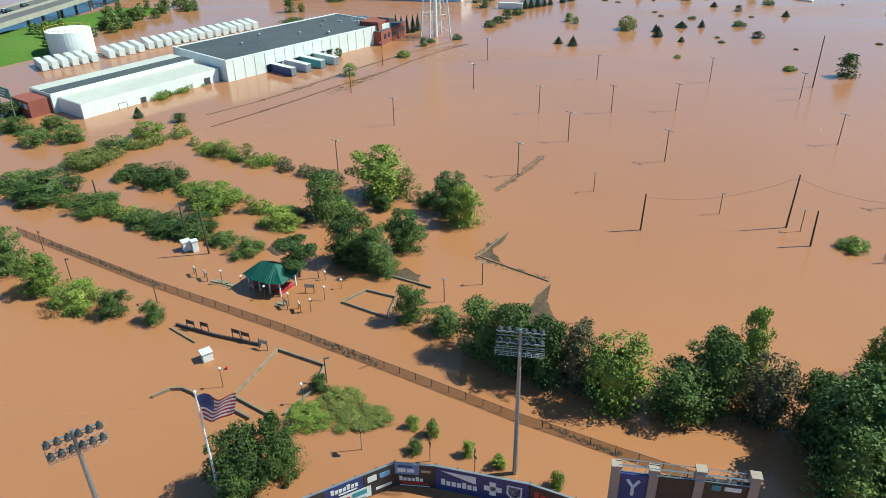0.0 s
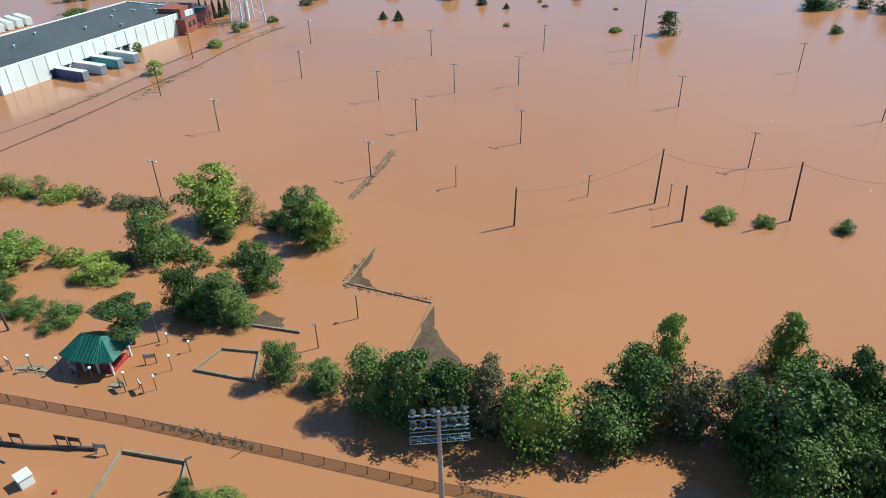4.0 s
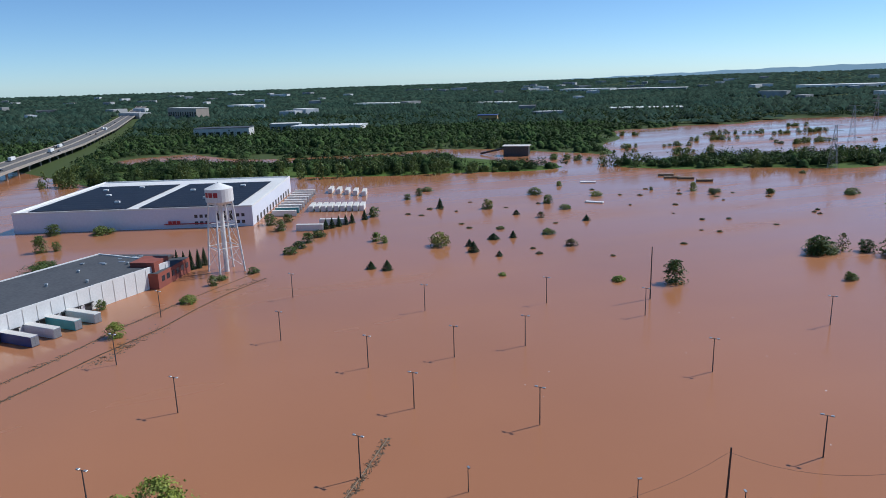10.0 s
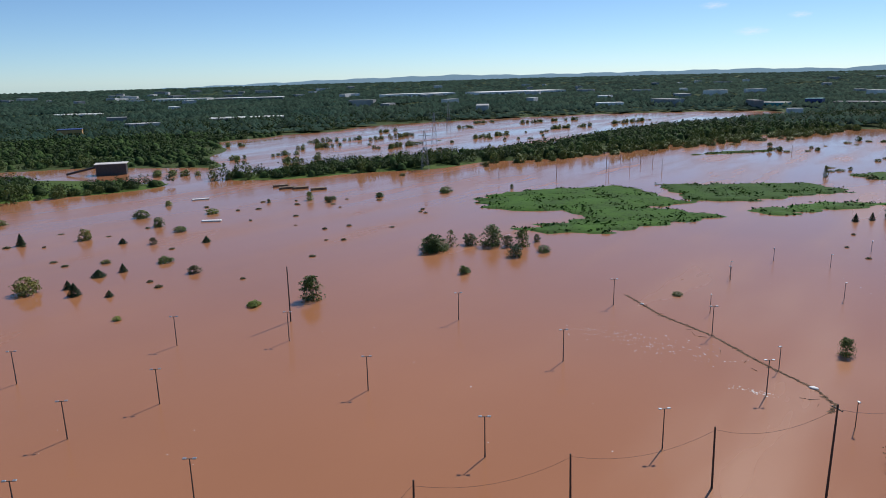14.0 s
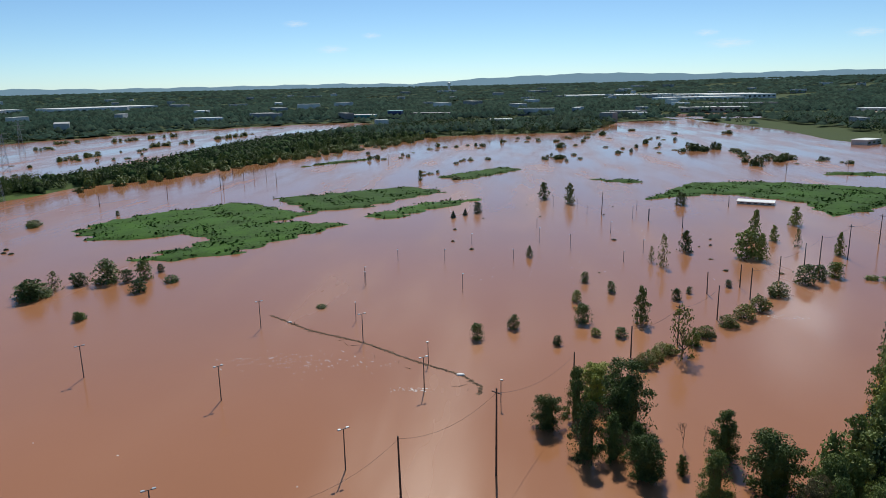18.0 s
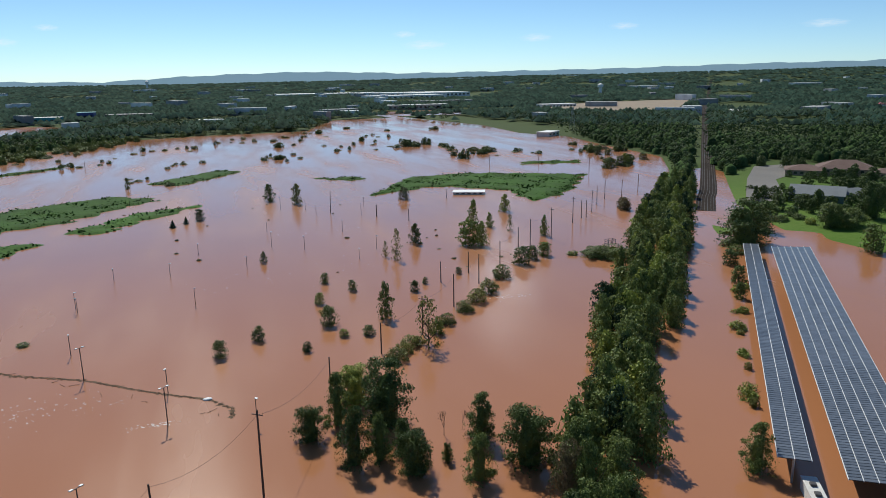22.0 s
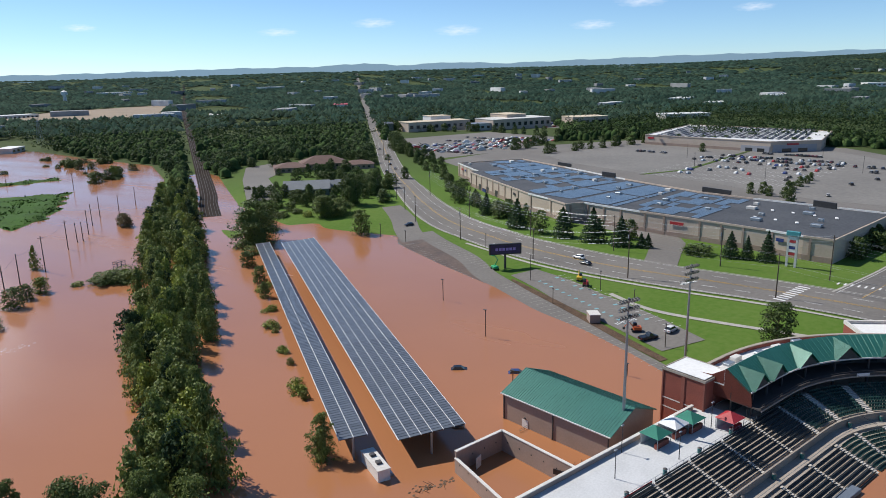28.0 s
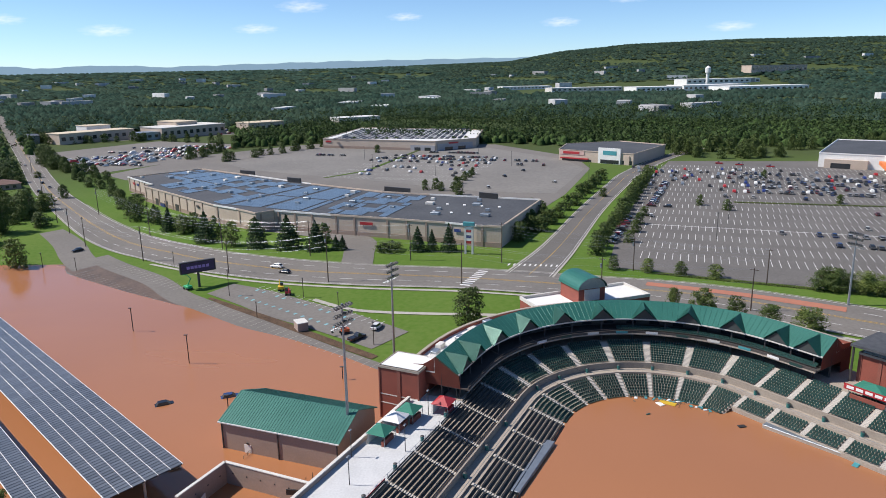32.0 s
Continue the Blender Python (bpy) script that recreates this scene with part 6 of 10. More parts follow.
# ---- viaduct of the highway ----
hw = thing("highway_viaduct", pose(0, 0, 0), "concrete highway viaduct on piers above the flood", "viaduct", kind="structure")
HWY = [(-150, -226), (-215, -214), (-300, -197), (-575, -146), (-700, -131), (-870, -110), (-1180, -90), (-1880, -70), (-2400, -62)]
asphalt = mat("asphalt", (0.105, 0.098, 0.09), (0.14, 0.132, 0.122), 0.9, scale=0.05, fine=1.2, space="World", bump=0.01)
for (ax, ay), (bx, by) in zip(HWY, HWY[1:]):
    d = math.hypot(bx - ax, by - ay)
    nx, ny = -(by - ay) / d, (bx - ax) / d
    for name, o0, o1, z0, z1, mm in (("deck", -14, 14, 6.6, 7.8, concrete), ("carriageway", -13.4, -0.6, 7.8, 7.9, asphalt), ("carriageway", 0.6, 13.4, 7.8, 7.9, asphalt),
                                     ("parapet", -14, -13.4, 7.8, 8.8, concrete), ("parapet", 13.4, 14, 7.8, 8.8, concrete), ("barrier", -0.5, 0.5, 7.8, 8.8, concrete)):
        bm = bmesh.new()
        prism(bm, [(ax + nx * o0, ay + ny * o0), (bx + nx * o0, by + ny * o0), (bx + nx * o1, by + ny * o1), (ax + nx * o1, ay + ny * o1)], z0, z1)
        bmesh.ops.recalc_face_normals(bm, faces=bm.faces)
        part(name, bm, mm, hw)
    for k in range(int(d / 30)):
        t = (k + 0.5) * 30 / d
        for o in (-9, 0, 9):
            x, y = ax + (bx - ax) * t + nx * o, ay + (by - ay) * t + ny * o
            part("pier", tubes(((x, y, -1), (x, y, 6.7), 0.8, 0.8)), concrete, hw)

# ---- weed-grown islets above the flood ----
weed = mat("weeds", (0.052, 0.122, 0.016), (0.034, 0.07, 0.015), 0.85, scale=0.06, fine=0.8, space="World", bump=0.25, island=0.25, spec=0.1)
isle_rng = np.random.default_rng(12)
for poly in ISLES:
    xs, ys = [p[0] for p in poly], [p[1] for p in poly]
    step = 2.0 if max(xs) - min(xs) > 60 else 1.5
    px, py = np.arange(min(xs) - 3, max(xs) + 3, step), np.arange(min(ys) - 3, max(ys) + 3, step)
    X, Y = np.meshgrid(px, py)
    wob = 2.2 * np.sin(X * 0.31 + 1.7 * np.sin(Y * 0.21)) + 1.6 * np.sin(Y * 0.47 - X * 0.16)
    sd = signed(poly, X, Y) + wob - 0.5
    Z = np.clip(sd * 0.16, -0.6, 0.75) + np.where(sd > 1, isle_rng.uniform(0, 0.2, X.shape), 0) + np.where(sd > 1, 0.35 * np.sin(X * 0.11) * np.sin(Y * 0.13), 0)
    nc = len(px)
    keep = (sd > -3)
    faces = [(j * nc + i, j * nc + i + 1, (j + 1) * nc + i + 1, (j + 1) * nc + i) for j in range(len(py) - 1) for i in range(nc - 1) if keep[j, i] and keep[j + 1, i + 1]]
    me = from_arrays("islet", np.c_[X.ravel(), Y.ravel(), Z.ravel()].tolist(), faces)
    me.polygons.foreach_set("use_smooth", [True] * len(me.polygons))
    tagged(mesh_part("islet", me, weed), "low islet overgrown with bright green weeds", "islet", "islets", kind="structure")
    # tall weeds, past counting
    n = int((max(xs) - min(xs)) * (max(ys) - min(ys)) * 0.35)
    sx, sy = isle_rng.uniform(min(xs), max(xs), n), isle_rng.uniform(min(ys), max(ys), n)
    inside = signed(poly, sx, sy) + 2.2 * np.sin(sx * 0.31 + 1.7 * np.sin(sy * 0.21)) + 1.6 * np.sin(sy * 0.47 - sx * 0.16) > 1.0
    sx, sy = sx[inside], sy[inside]
    if len(sx) > 5:
        c = np.c_[sx, sy, isle_rng.uniform(0.3, 1.2, len(sx)) * (0.7 + 0.5 * np.sin(sx * 0.23) * np.sin(sy * 0.19))]
        v, f = cards(c, np.tile([0, 0.3, 1.0], (len(sx), 1)), 1.5)
        tagged(mesh_part("tall_weeds", from_arrays("tall_weeds", v.tolist(), f.tolist()), weed), "tall green weeds covering the islet", "weeds", kind="stuff")


# ---- drowned shrubs far out, past counting ----
def shrub_stuff(name, label, spots, count, size, leaf, seed):
    vs, fs, base = [], [], 0
    r = np.random.default_rng(seed)
    for x, y, hgt, wide in spots:
        v, f = crown_mesh("bush", int(r.integers(0, 9)) * 3 + 1, count * 2, size * 0.73)
        v = v * np.array([wide, wide, hgt]) + np.array([x, y, max(gz(x, y), 0) - 0.12 * hgt])
        vs.append(v)
        fs.append(f + base)
        base += len(v)
    tagged(mesh_part(name, from_arrays(name, np.concatenate(vs).tolist(), np.concatenate(fs).tolist()), leaf), label, "shrubs", kind="stuff")


sr = random.Random(21)
far_spots = []
for cx, cy, n, spread in ((-87, 772, 9, 30), (-39, 797, 9, 30), (41, 662, 10, 26), (-43, 651, 7, 26), (120, 760, 14, 70), (179, 868, 9, 30), (187, 737, 10, 30), (224, 655, 8, 18), (332, 611, 8, 20), (304, 534, 7, 14), (298, 502, 7, 14), (207, 685, 8, 24),
                          (-120, 690, 10, 40), (-60, 560, 6, 30), (20, 880, 16, 70), (90, 930, 14, 60), (-160, 760, 10, 40), (-280, 600, 8, 40), (-330, 480, 6, 30), (260, 620, 6, 24), (-420, 700, 14, 90), (-470, 560, 12, 60), (-350, 1000, 14, 80)):
    for _ in range(n):
        x, y = cx + sr.gauss(0, spread * 0.5), cy + sr.gauss(0, spread * 0.5)
        if gz(x, y) < 0.2:
            if sr.random() < 0.8:
                far_spots.append((x, y, sr.uniform(1.0, 7.0) * sr.uniform(0.5, 1), sr.uniform(3, 8.5)))
LAKE_CLUMPS = ((181, 732, 11, 15), (191, 724, 10, 13), (206, 747, 12, 12), (217, 719, 6, 15), (198, 598, 10, 11), (198, 625, 6, 8), (222, 631, 10, 15), (234, 638, 9, 14), (150, 817, 8, 8), (117, 951, 10, 15), (54, 778, 9, 13), (42, 662, 7, 10), (48, 671, 5, 7),
               (329, 603, 9, 18), (313, 516, 10, 10), (354, 599, 11, 16), (190, 785, 6, 8), (83, 848, 5, 7), (212, 959, 5, 8), (167, 1029, 5, 11), (278, 963, 7, 14), (342, 671, 6, 12))
for x, y, hgt, wide in LAKE_CLUMPS:
    if gz(x, y) < 0.2:
        far_spots += [(x + sr.uniform(-0.3, 0.3) * wide, y + sr.uniform(-0.4, 0.4) * wide, hgt * sr.uniform(0.6, 1.0), wide * sr.uniform(0.45, 0.75)) for _ in range(3)]
shrub_stuff("drowned_shrubs", "scattered dark shrubs standing in the far flood", far_spots, 170, 0.2, LEAF["d"], 4)
mid_spots = [(sr.uniform(-60, 110), sr.uniform(240, 420), sr.uniform(0.3, 0.9), sr.uniform(1.0, 2.4)) for _ in range(22)] + [(sr.uniform(-340, -190), sr.uniform(90, 300), sr.uniform(0.4, 1.2), sr.uniform(1.5, 3.5)) for _ in range(40)]
shrub_stuff("drowned_shrubs", "low shrub tops just clearing the flood", mid_spots, 120, 0.3, LEAF["b"], 5)
# reeds and brush tangle of the bank across the river
bank_spots = []
for _ in range(150):
    t = sr.random()
    x, y = -300 + t * 190 + sr.gauss(0, 9), 500 + t * 440 + sr.gauss(0, 9)
    bank_spots.append((x, y, sr.uniform(5, 11), sr.uniform(6, 11)))
shrub_stuff("bank_trees", "dark green trees along the drowned river bank", bank_spots, 120, 0.26, LEAF["d"], 6)

# ---- floating boom of litter ----
boom = [(-74, 203), (-58, 190), (-40, 181), (-26, 170), (-11, 160), (-6, 154), (-6, 149)]
mat_of_debris("floating_debris", boom, 0.18, 13, "long thin line of litter floating on the flood", 4)
mat_of_debris("floating_debris", boom, 0.3, 14, "long thin line of litter floating on the flood", 10)
for x, y, s in ((-11.2, 160.2, 1.1), (-66, 196.5, 0.7)):
    bm = bmesh.new()
    bmesh.ops.create_icosphere(bm, subdivisions=2, radius=1.0, matrix=Matrix.Translation((x, y, 0.1)) @ Matrix.Diagonal((s, s * 0.6, 0.35, 1)))
    tagged(part("foam_block", bm, white), "white foam block floating among litter", "debris")

# ---- drowned platform, raft and pallets ----
plat = thing("flat_roof_hut", pose(139.5, 413, 0, 0, 0, -22), "flat white hut roof just above the flood", "hut")
part("wall", boxes((-9.5, -4.5, -1, 9.5, 4.5, 1.3)), off_white, plat)
part("roof", boxes((-10, -5, 1.3, 10, 5, 1.6)), white, plat)
for k in range(5):
    part("window", boxes((-8 + k * 3.6, -4.56, 0.3, -6 + k * 3.6, -4.48, 1.0)), glass, plat)
for x, y, t in ((-365, 243, 60), (-300, 205, 40)):
    tagged(part("raft", boxes((-5, -1.3, 0, 5, 1.3, 0.7), bevel=0.1), white), "white flat container floating on the flood", "container").matrix_world = pose(x, y, 0, 0, 0, t)
for k, (x, y) in enumerate(((-363, 304), (-352, 300), (-344, 305), (-330, 308))):
    o = thing("pallet_stack", pose(x, y, 0, 0, 0, 60), "dark stack of timber pallets in the flood", "pallets", "pallet stacks")
    for j in range(3):
        part("pallet", boxes((-5, -1.6, 0.1 + j * 0.45, 5, 1.6, 0.42 + j * 0.45)), plank, o)
cb = thing("loading_shed", pose(-537, 280, 0, 0, 0, 55), "dark loading shed with a pale roof and conveyor", "shed")
part("wall", boxes((-11, -6, -1, 11, 6, 8.5)), steel_dark, cb)
bm = bmesh.new()
prism(bm, [(-12, -7), (12, -7), (12, 7), (-12, 7)], 8.5, 9.0)
part("roof", bm, off_white, cb)
part("conveyor", tubes(((-12, 2, 6), (-34, 6, 1.0), 0.9, 0.9)), steel_dark, cb)
shed2 = thing("pump_hut", pose(178, 281, 0, 0, 0, 20), "small pale pump hut standing in the flood", "hut")
part("wall", boxes((-1.4, -1.4, -1, 1.4, 1.4, 2.4)), off_white, shed2)
part("roof", boxes((-1.6, -1.6, 2.4, 1.6, 1.6, 2.6)), steel, shed2)
sub = thing("switchgear", pose(148, 258, 0, 0, 0, 10), "rusty steel switchgear frame among shrubs", "switchgear")
for sx in (-2, 0, 2):
    for sy in (-1, 1):
        part("post", tubes(((sx, sy, -0.6), (sx, sy, 3.4), 0.08, 0.08), sides=5), steel_dark, sub)
for z in (1.6, 2.6, 3.4):
    part("beam", tubes(((-2.2, -1, z), (2.2, -1, z), 0.07, 0.07), ((-2.2, 1, z), (2.2, 1, z), 0.07, 0.07), ((-2, -1, z), (-2, 1, z), 0.07, 0.07), ((2, -1, z), (2, 1, z), 0.07, 0.07), sides=5), steel_dark, sub)

# ---- flecks of foam drifting on the flood ----
foam_rng = random.Random(3)
bm = bmesh.new()
for cx, cy, n, sx, sy in ((-62, 166, 70, 9, 3), (-44, 166, 90, 9, 4), (-22, 151, 60, 2.5, 0.7), (82, 209, 60, 4, 1.2), (-130, 130, 6, 20, 14), (-120, 60, 5, 24, 20), (-60, 110, 6, 26, 20), (60, 330, 60, 30, 8), (20, 260, 40, 30, 10)):
    for _ in range(n):
        x, y, q = foam_rng.gauss(cx, sx), foam_rng.gauss(cy, sy), foam_rng.uniform(0.06, 0.22)
        ring = [bm.verts.new((x + q * math.cos(k * 1.05) * foam_rng.uniform(0.6, 1.6), y + q * math.sin(k * 1.05) * foam_rng.uniform(0.5, 1.0), 0.012)) for k in range(6)]
        tip = bm.verts.new((x, y, 0.05))
        for k in range(6):
            bm.faces.new((ring[k], ring[(k + 1) % 6], tip))
tagged(part("foam", bm, white), "flecks of white foam drifting on the flood", "foam", kind="stuff")

# ---- solar canopies over the drowned car park ----
cell = mat("solar_cells", (0.12, 0.135, 0.155), (0.09, 0.105, 0.13), 0.3, scale=0.3, fine=2.0, rand=0.15, island=0.15, spec=0.5)


def solar_canopy(a, b, width, cols, label, zlow, zhigh, near):
    """Rows of panels on a tilted frame from a to b; a is the near low corner of the left-hand edge."""
    ob = thing("solar_canopy", along(a, b), label, "solar canopy", "solar canopies")
    length = span(a, b)
    tilt = math.atan2(zhigh - zlow, width)
    pw = width / cols
    n = int(length / 1.02)
    bm = boxes((0.0, 0.03, 0, 0.86, pw - 0.1, 0.045))
    data = None
    rest_v, rest_f = [], []
    for i in range(n):
        for j in range(cols):
            x, y = i * 1.02, -(j + 1) * pw + 0.04
            z = zlow + (zhigh - zlow) * (-y - pw / 2) / width
            if i * cols + j < near:
                m = Matrix.Translation((x, y, zlow + (zhigh - zlow) * -y / width)) @ Matrix.Rotation(-tilt, 4, "X")
                if data is None:
                    p = part("panel", bm, cell, ob)
                    data = p.data
                else:
                    p = mesh_part("panel", data, None, ob)
                p.matrix_local = m
            else:
                k = len(rest_v)
                za, zb = zlow + (zhigh - zlow) * -(y + 0.03) / width, zlow + (zhigh - zlow) * -(y + pw - 0.1) / width
                rest_v += [(x, y + 0.03, za), (x + 0.86, y + 0.03, za), (x + 0.86, y + pw - 0.1, zb), (x, y + pw - 0.1, zb)]
                rest_v += [(vx, vy, vz + 0.045) for vx, vy, vz in rest_v[k:k + 4]]
                rest_f += [(k + 4, k + 5, k + 6, k + 7), (k, k + 3, k + 2, k + 1), (k, k + 1, k + 5, k + 4), (k + 2, k + 3, k + 7, k + 6)]
    if rest_v:
        tagged(mesh_part("panel_rest", from_arrays("panel_rest", rest_v, rest_f), cell, ob), kind="stuff")
    for j in range(cols + 1):
        z = zlow + (zhigh - zlow) * j / cols
        if j < cols:
            part("tray", boxes((0.05, -(j + 1) * pw + 0.1, z - 0.1, length - 0.1, -j * pw - 0.1, z - 0.05)), steel_dark, ob)
        part("purlin", boxes((0, -j * pw - 0.06, z - 0.16, length, -j * pw + 0.06, z + 0.02)), white, ob)
    for i in range(0, int(length), 9):
        mid = -width * 0.5
        post = part("column", boxes((i + 0.6, mid - 0.18, -1, i + 0.95, mid + 0.18, (zlow + zhigh) / 2 - 0.3)), steel, ob)
        part("beam", tubes(((i + 0.78, -0.3, zlow - 0.3), (i + 0.78, -width + 0.3, zhigh - 0.3), 0.12, 0.12), sides=5), steel, ob)
    return ob


solar_canopy((91.2, 83.8), (197.0, 221.0), 13.3, 6, "wide solar-panel canopy over a drowned car park", 4.6, 5.4, 300)
solar_canopy((85.0, 92.9), (189.4, 227.8), 5.4, 2, "narrow solar-panel canopy over a drowned car park", 4.9, 5.1, 200)

# ---- white site trailer under the canopy's end ----
rv = thing("office_trailer", along((88.8, 89.5), (82.5, 78.5)), "white office trailer with roof units in the flood", "trailer")
part("body", boxes((0, -1.2, -0.4, 8.2, 1.2, 2.2), bevel=0.06), white, rv)
part("roof", boxes((-0.1, -1.3, 2.2, 8.3, 1.3, 2.32)), off_white, rv)
for x in (2.2, 5.2):
    part("roof_unit", boxes((x, -0.5, 2.32, x + 1.1, 0.5, 2.75), bevel=0.06), steel_dark, rv)
for k in range(3):
    part("window", boxes((1.0 + k * 2.5, 1.18, 0.9, 2.2 + k * 2.5, 1.24, 1.7)), glass, rv)
part("step", boxes((5.6, 1.2, -0.4, 7.2, 2.2, 0.4)), steel, rv)


# ---- cars ----
CAR_COLOURS = {"white": (0.72, 0.72, 0.7), "black": (0.015, 0.015, 0.018), "silver": (0.4, 0.41, 0.42), "grey": (0.12, 0.125, 0.13), "red": (0.3, 0.02, 0.025), "blue": (0.03, 0.06, 0.18), "teal": (0.04, 0.2, 0.24)}
tyre_mat = mat("tyre", (0.02, 0.02, 0.02), (0.03, 0.03, 0.03), 0.9)
lamp_glass = mat("lamp_glass", (0.6, 0.6, 0.58), (0.5, 0.5, 0.48), 0.2)
tail_glass = mat("tail_glass", (0.3, 0.01, 0.01), (0.25, 0.01, 0.01), 0.2)
CARS = {}


def build_car(colour, kind, far=False):
    paint = mat("car_" + colour, CAR_COLOURS[colour], tuple(c * 0.92 for c in CAR_COLOURS[colour]), 0.25, 0.1, scale=0.5, fine=3, spec=0.6)
    ob = thing("car", pose(0, 0, 0), "", "car")
    L, W = (4.6, 0.9) if kind == "car" else (5.4, 0.98) if kind == "pickup" else (4.7, 0.92)
    low = 0.85 if kind == "car" else 1.05
    roof_z = 1.45 if kind == "car" else 1.85 if kind == "pickup" else 1.7
    bm = bmesh.new()
    prof = [(-L / 2, 0.35), (-L / 2, low - 0.1), (-L / 2 + 0.5, low), (L / 2 - 1.1, low), (L / 2 - 0.1, low - 0.18), (L / 2, 0.5), (L / 2 - 0.05, 0.3)]
    a = [bm.verts.new((x, -W, z)) for x, z in prof]
    b = [bm.verts.new((x, W, z)) for x, z in prof]
    k = len(prof)
    for i in range(k):
        bm.faces.new((a[i], a[(i + 1) % k], b[(i + 1) % k], b[i]))
    bm.faces.new(a[::-1])
    bm.faces.new(b)
    bmesh.ops.recalc_face_normals(bm, faces=bm.faces)
    bmesh.ops.bevel(bm, geom=bm.edges[:], offset=0.06, segments=1, affect="EDGES")
    if far:
        for sx in (-1, 1):
            for sy in (-1, 1):
                k0 = len(bm.faces)
                tube(bm, (sx * L * 0.3, sy * (W - 0.2), 0.33), (sx * L * 0.3, sy * (W + 0.02), 0.33), 0.33, 0.33, 8)
                bm.faces.ensure_lookup_table()
                for f in bm.faces[k0:]:
                    f.material_index = 1
    body = part("body", bm, paint, ob)
    if far:
        body.data.materials.append(tyre_mat)
    x0, x1 = (-L / 2 + 0.35, L / 2 - 1.25) if kind != "pickup" else (-0.4, L / 2 - 1.3)
    bm = bmesh.new()
    q = [(x0, low), (x0 + 0.45, roof_z - 0.06), (x1 - 0.75, roof_z - 0.06), (x1, low)]
    a = [bm.verts.new((x, -W * (0.93 if z == low else 0.78), z)) for x, z in q]
    b = [bm.verts.new((x, W * (0.93 if z == low else 0.78), z)) for x, z in q]
    for i in range(4):
        bm.faces.new((a[i], a[(i + 1) % 4], b[(i + 1) % 4], b[i]))
    bm.faces.new(a[::-1])
    bm.faces.new(b)
    bmesh.ops.recalc_face_normals(bm, faces=bm.faces)
    part("glazing", bm, glass, ob)
    part("roof", boxes((x0 + 0.42, -W * 0.79, roof_z - 0.08, x1 - 0.72, W * 0.79, roof_z), bevel=0.03), paint, ob)
    if far:
        return ob
    for sx in (-1, 1):
        for sy in (-1, 1):
            part("wheel", tubes(((sx * L * 0.3, sy * (W - 0.2), 0.33), (sx * L * 0.3, sy * (W + 0.02), 0.33), 0.33, 0.33), sides=10), tyre_mat, ob)
    for sy in (-1, 1):
        part("headlight", boxes((L / 2 - 0.06, sy * 0.62 - 0.18, 0.55, L / 2 + 0.02, sy * 0.62 + 0.18, 0.72)), lamp_glass, ob)
        part("tail_light", boxes((-L / 2 - 0.02, sy * 0.68 - 0.14, 0.6, -L / 2 + 0.04, sy * 0.68 + 0.14, 0.78)), tail_glass, ob)
    return ob


def car(colour, x, y, turn, kind="car", z=None, label=None, group="parked cars", far=False):
    m = pose(x, y, gz(x, y) + 0.14 if z is None else z, 0, 0, turn)
    key = (colour, kind, far)
    if key in CARS:
        ob = copy_thing(CARS[key], m)
    else:
        ob = CARS[key] = build_car(colour, kind, far)
        ob.matrix_world = m
    name = {"car": "saloon car", "suv": "sport utility car", "pickup": "pickup truck"}[kind]
    return tagged(ob, label or "%s %s parked on grey asphalt" % (colour, name), "car", group)


car("black", 133.8, 96.5, -55, z=-0.75, label="black car drowned to its windows in flood water", group="drowned cars")
car("blue", 138.9, 83.3, -60, z=-0.75, label="dark blue car drowned to its roof in flood water", group="drowned cars")
car("black", 108.4, 82.0, 120, z=-1.0, label="black car drowned to its roof under the solar canopy", group="drowned cars")

# ---- green-roofed shed ----
sh = thing("maintenance_shed", along((110.3, 50.2), (116.6, 75.2)), "tan block maintenance shed with a green metal roof", "shed")
L, D, E, R = 25.8, 15.0, 5.8, 8.8
tan_block = mat("tan_block", (0.36, 0.27, 0.22), (0.31, 0.235, 0.19), 0.85, scale=0.2, fine=2.5, bump=0.01)
bm = bmesh.new()
a = [bm.verts.new(c) for c in ((0, 0, -1), (0, -D, -1), (0, -D, E), (0, -D / 2, R - 0.1), (0, 0, E))]
b = [bm.verts.new((c.co.x + L, c.co.y, c.co.z)) for c in a]
for i in range(5):
    if i not in (2, 3):
        bm.faces.new((a[i], a[(i + 1) % 5], b[(i + 1) % 5], b[i]))
bm.faces.new(a)
bm.faces.new(b[::-1])
bmesh.ops.recalc_face_normals(bm, faces=bm.faces)
part("wall", bm, tan_block, sh)
slope = math.hypot(D / 2 + 0.4, R - E)
for s in (0, 1):
    bm = boxes((-0.5, -slope, 0, L + 0.5, 0, 0.16))
    roof = part("roof", bm, green_metal, sh)
    ang = math.atan2(R - E, D / 2)
    roof.matrix_local = Matrix.Translation((0, -D / 2, R)) @ (Matrix.Rotation(ang, 4, "X") if s else Matrix.Translation((L, 0, 0)) @ Matrix.Rotation(math.pi, 4, "Z") @ Matrix.Rotation(ang, 4, "X"))
    for k in range(44):
        part("seam", boxes((-0.3 + k * 0.6, -slope, 0.16, -0.24 + k * 0.6, 0, 0.23)), green_metal, roof)
part("gutter", boxes((-0.5, 0.35, E - 0.2, L + 0.5, 0.55, E + 0.02)), white, sh)
for x in (0.1, L / 2, L - 0.1):
    part("downpipe", boxes((x - 0.1, 0.02, -1, x + 0.1, 0.22, E - 0.1)), steel_dark, sh)
part("door", boxes((L - 6.6, 0.0, -0.8, L - 5.0, 0.06, 1.7)), white, sh)
part("wall_lamp", boxes((L - 6.0, 0.0, 2.0, L - 5.6, 0.3, 2.2)), steel_dark, sh)
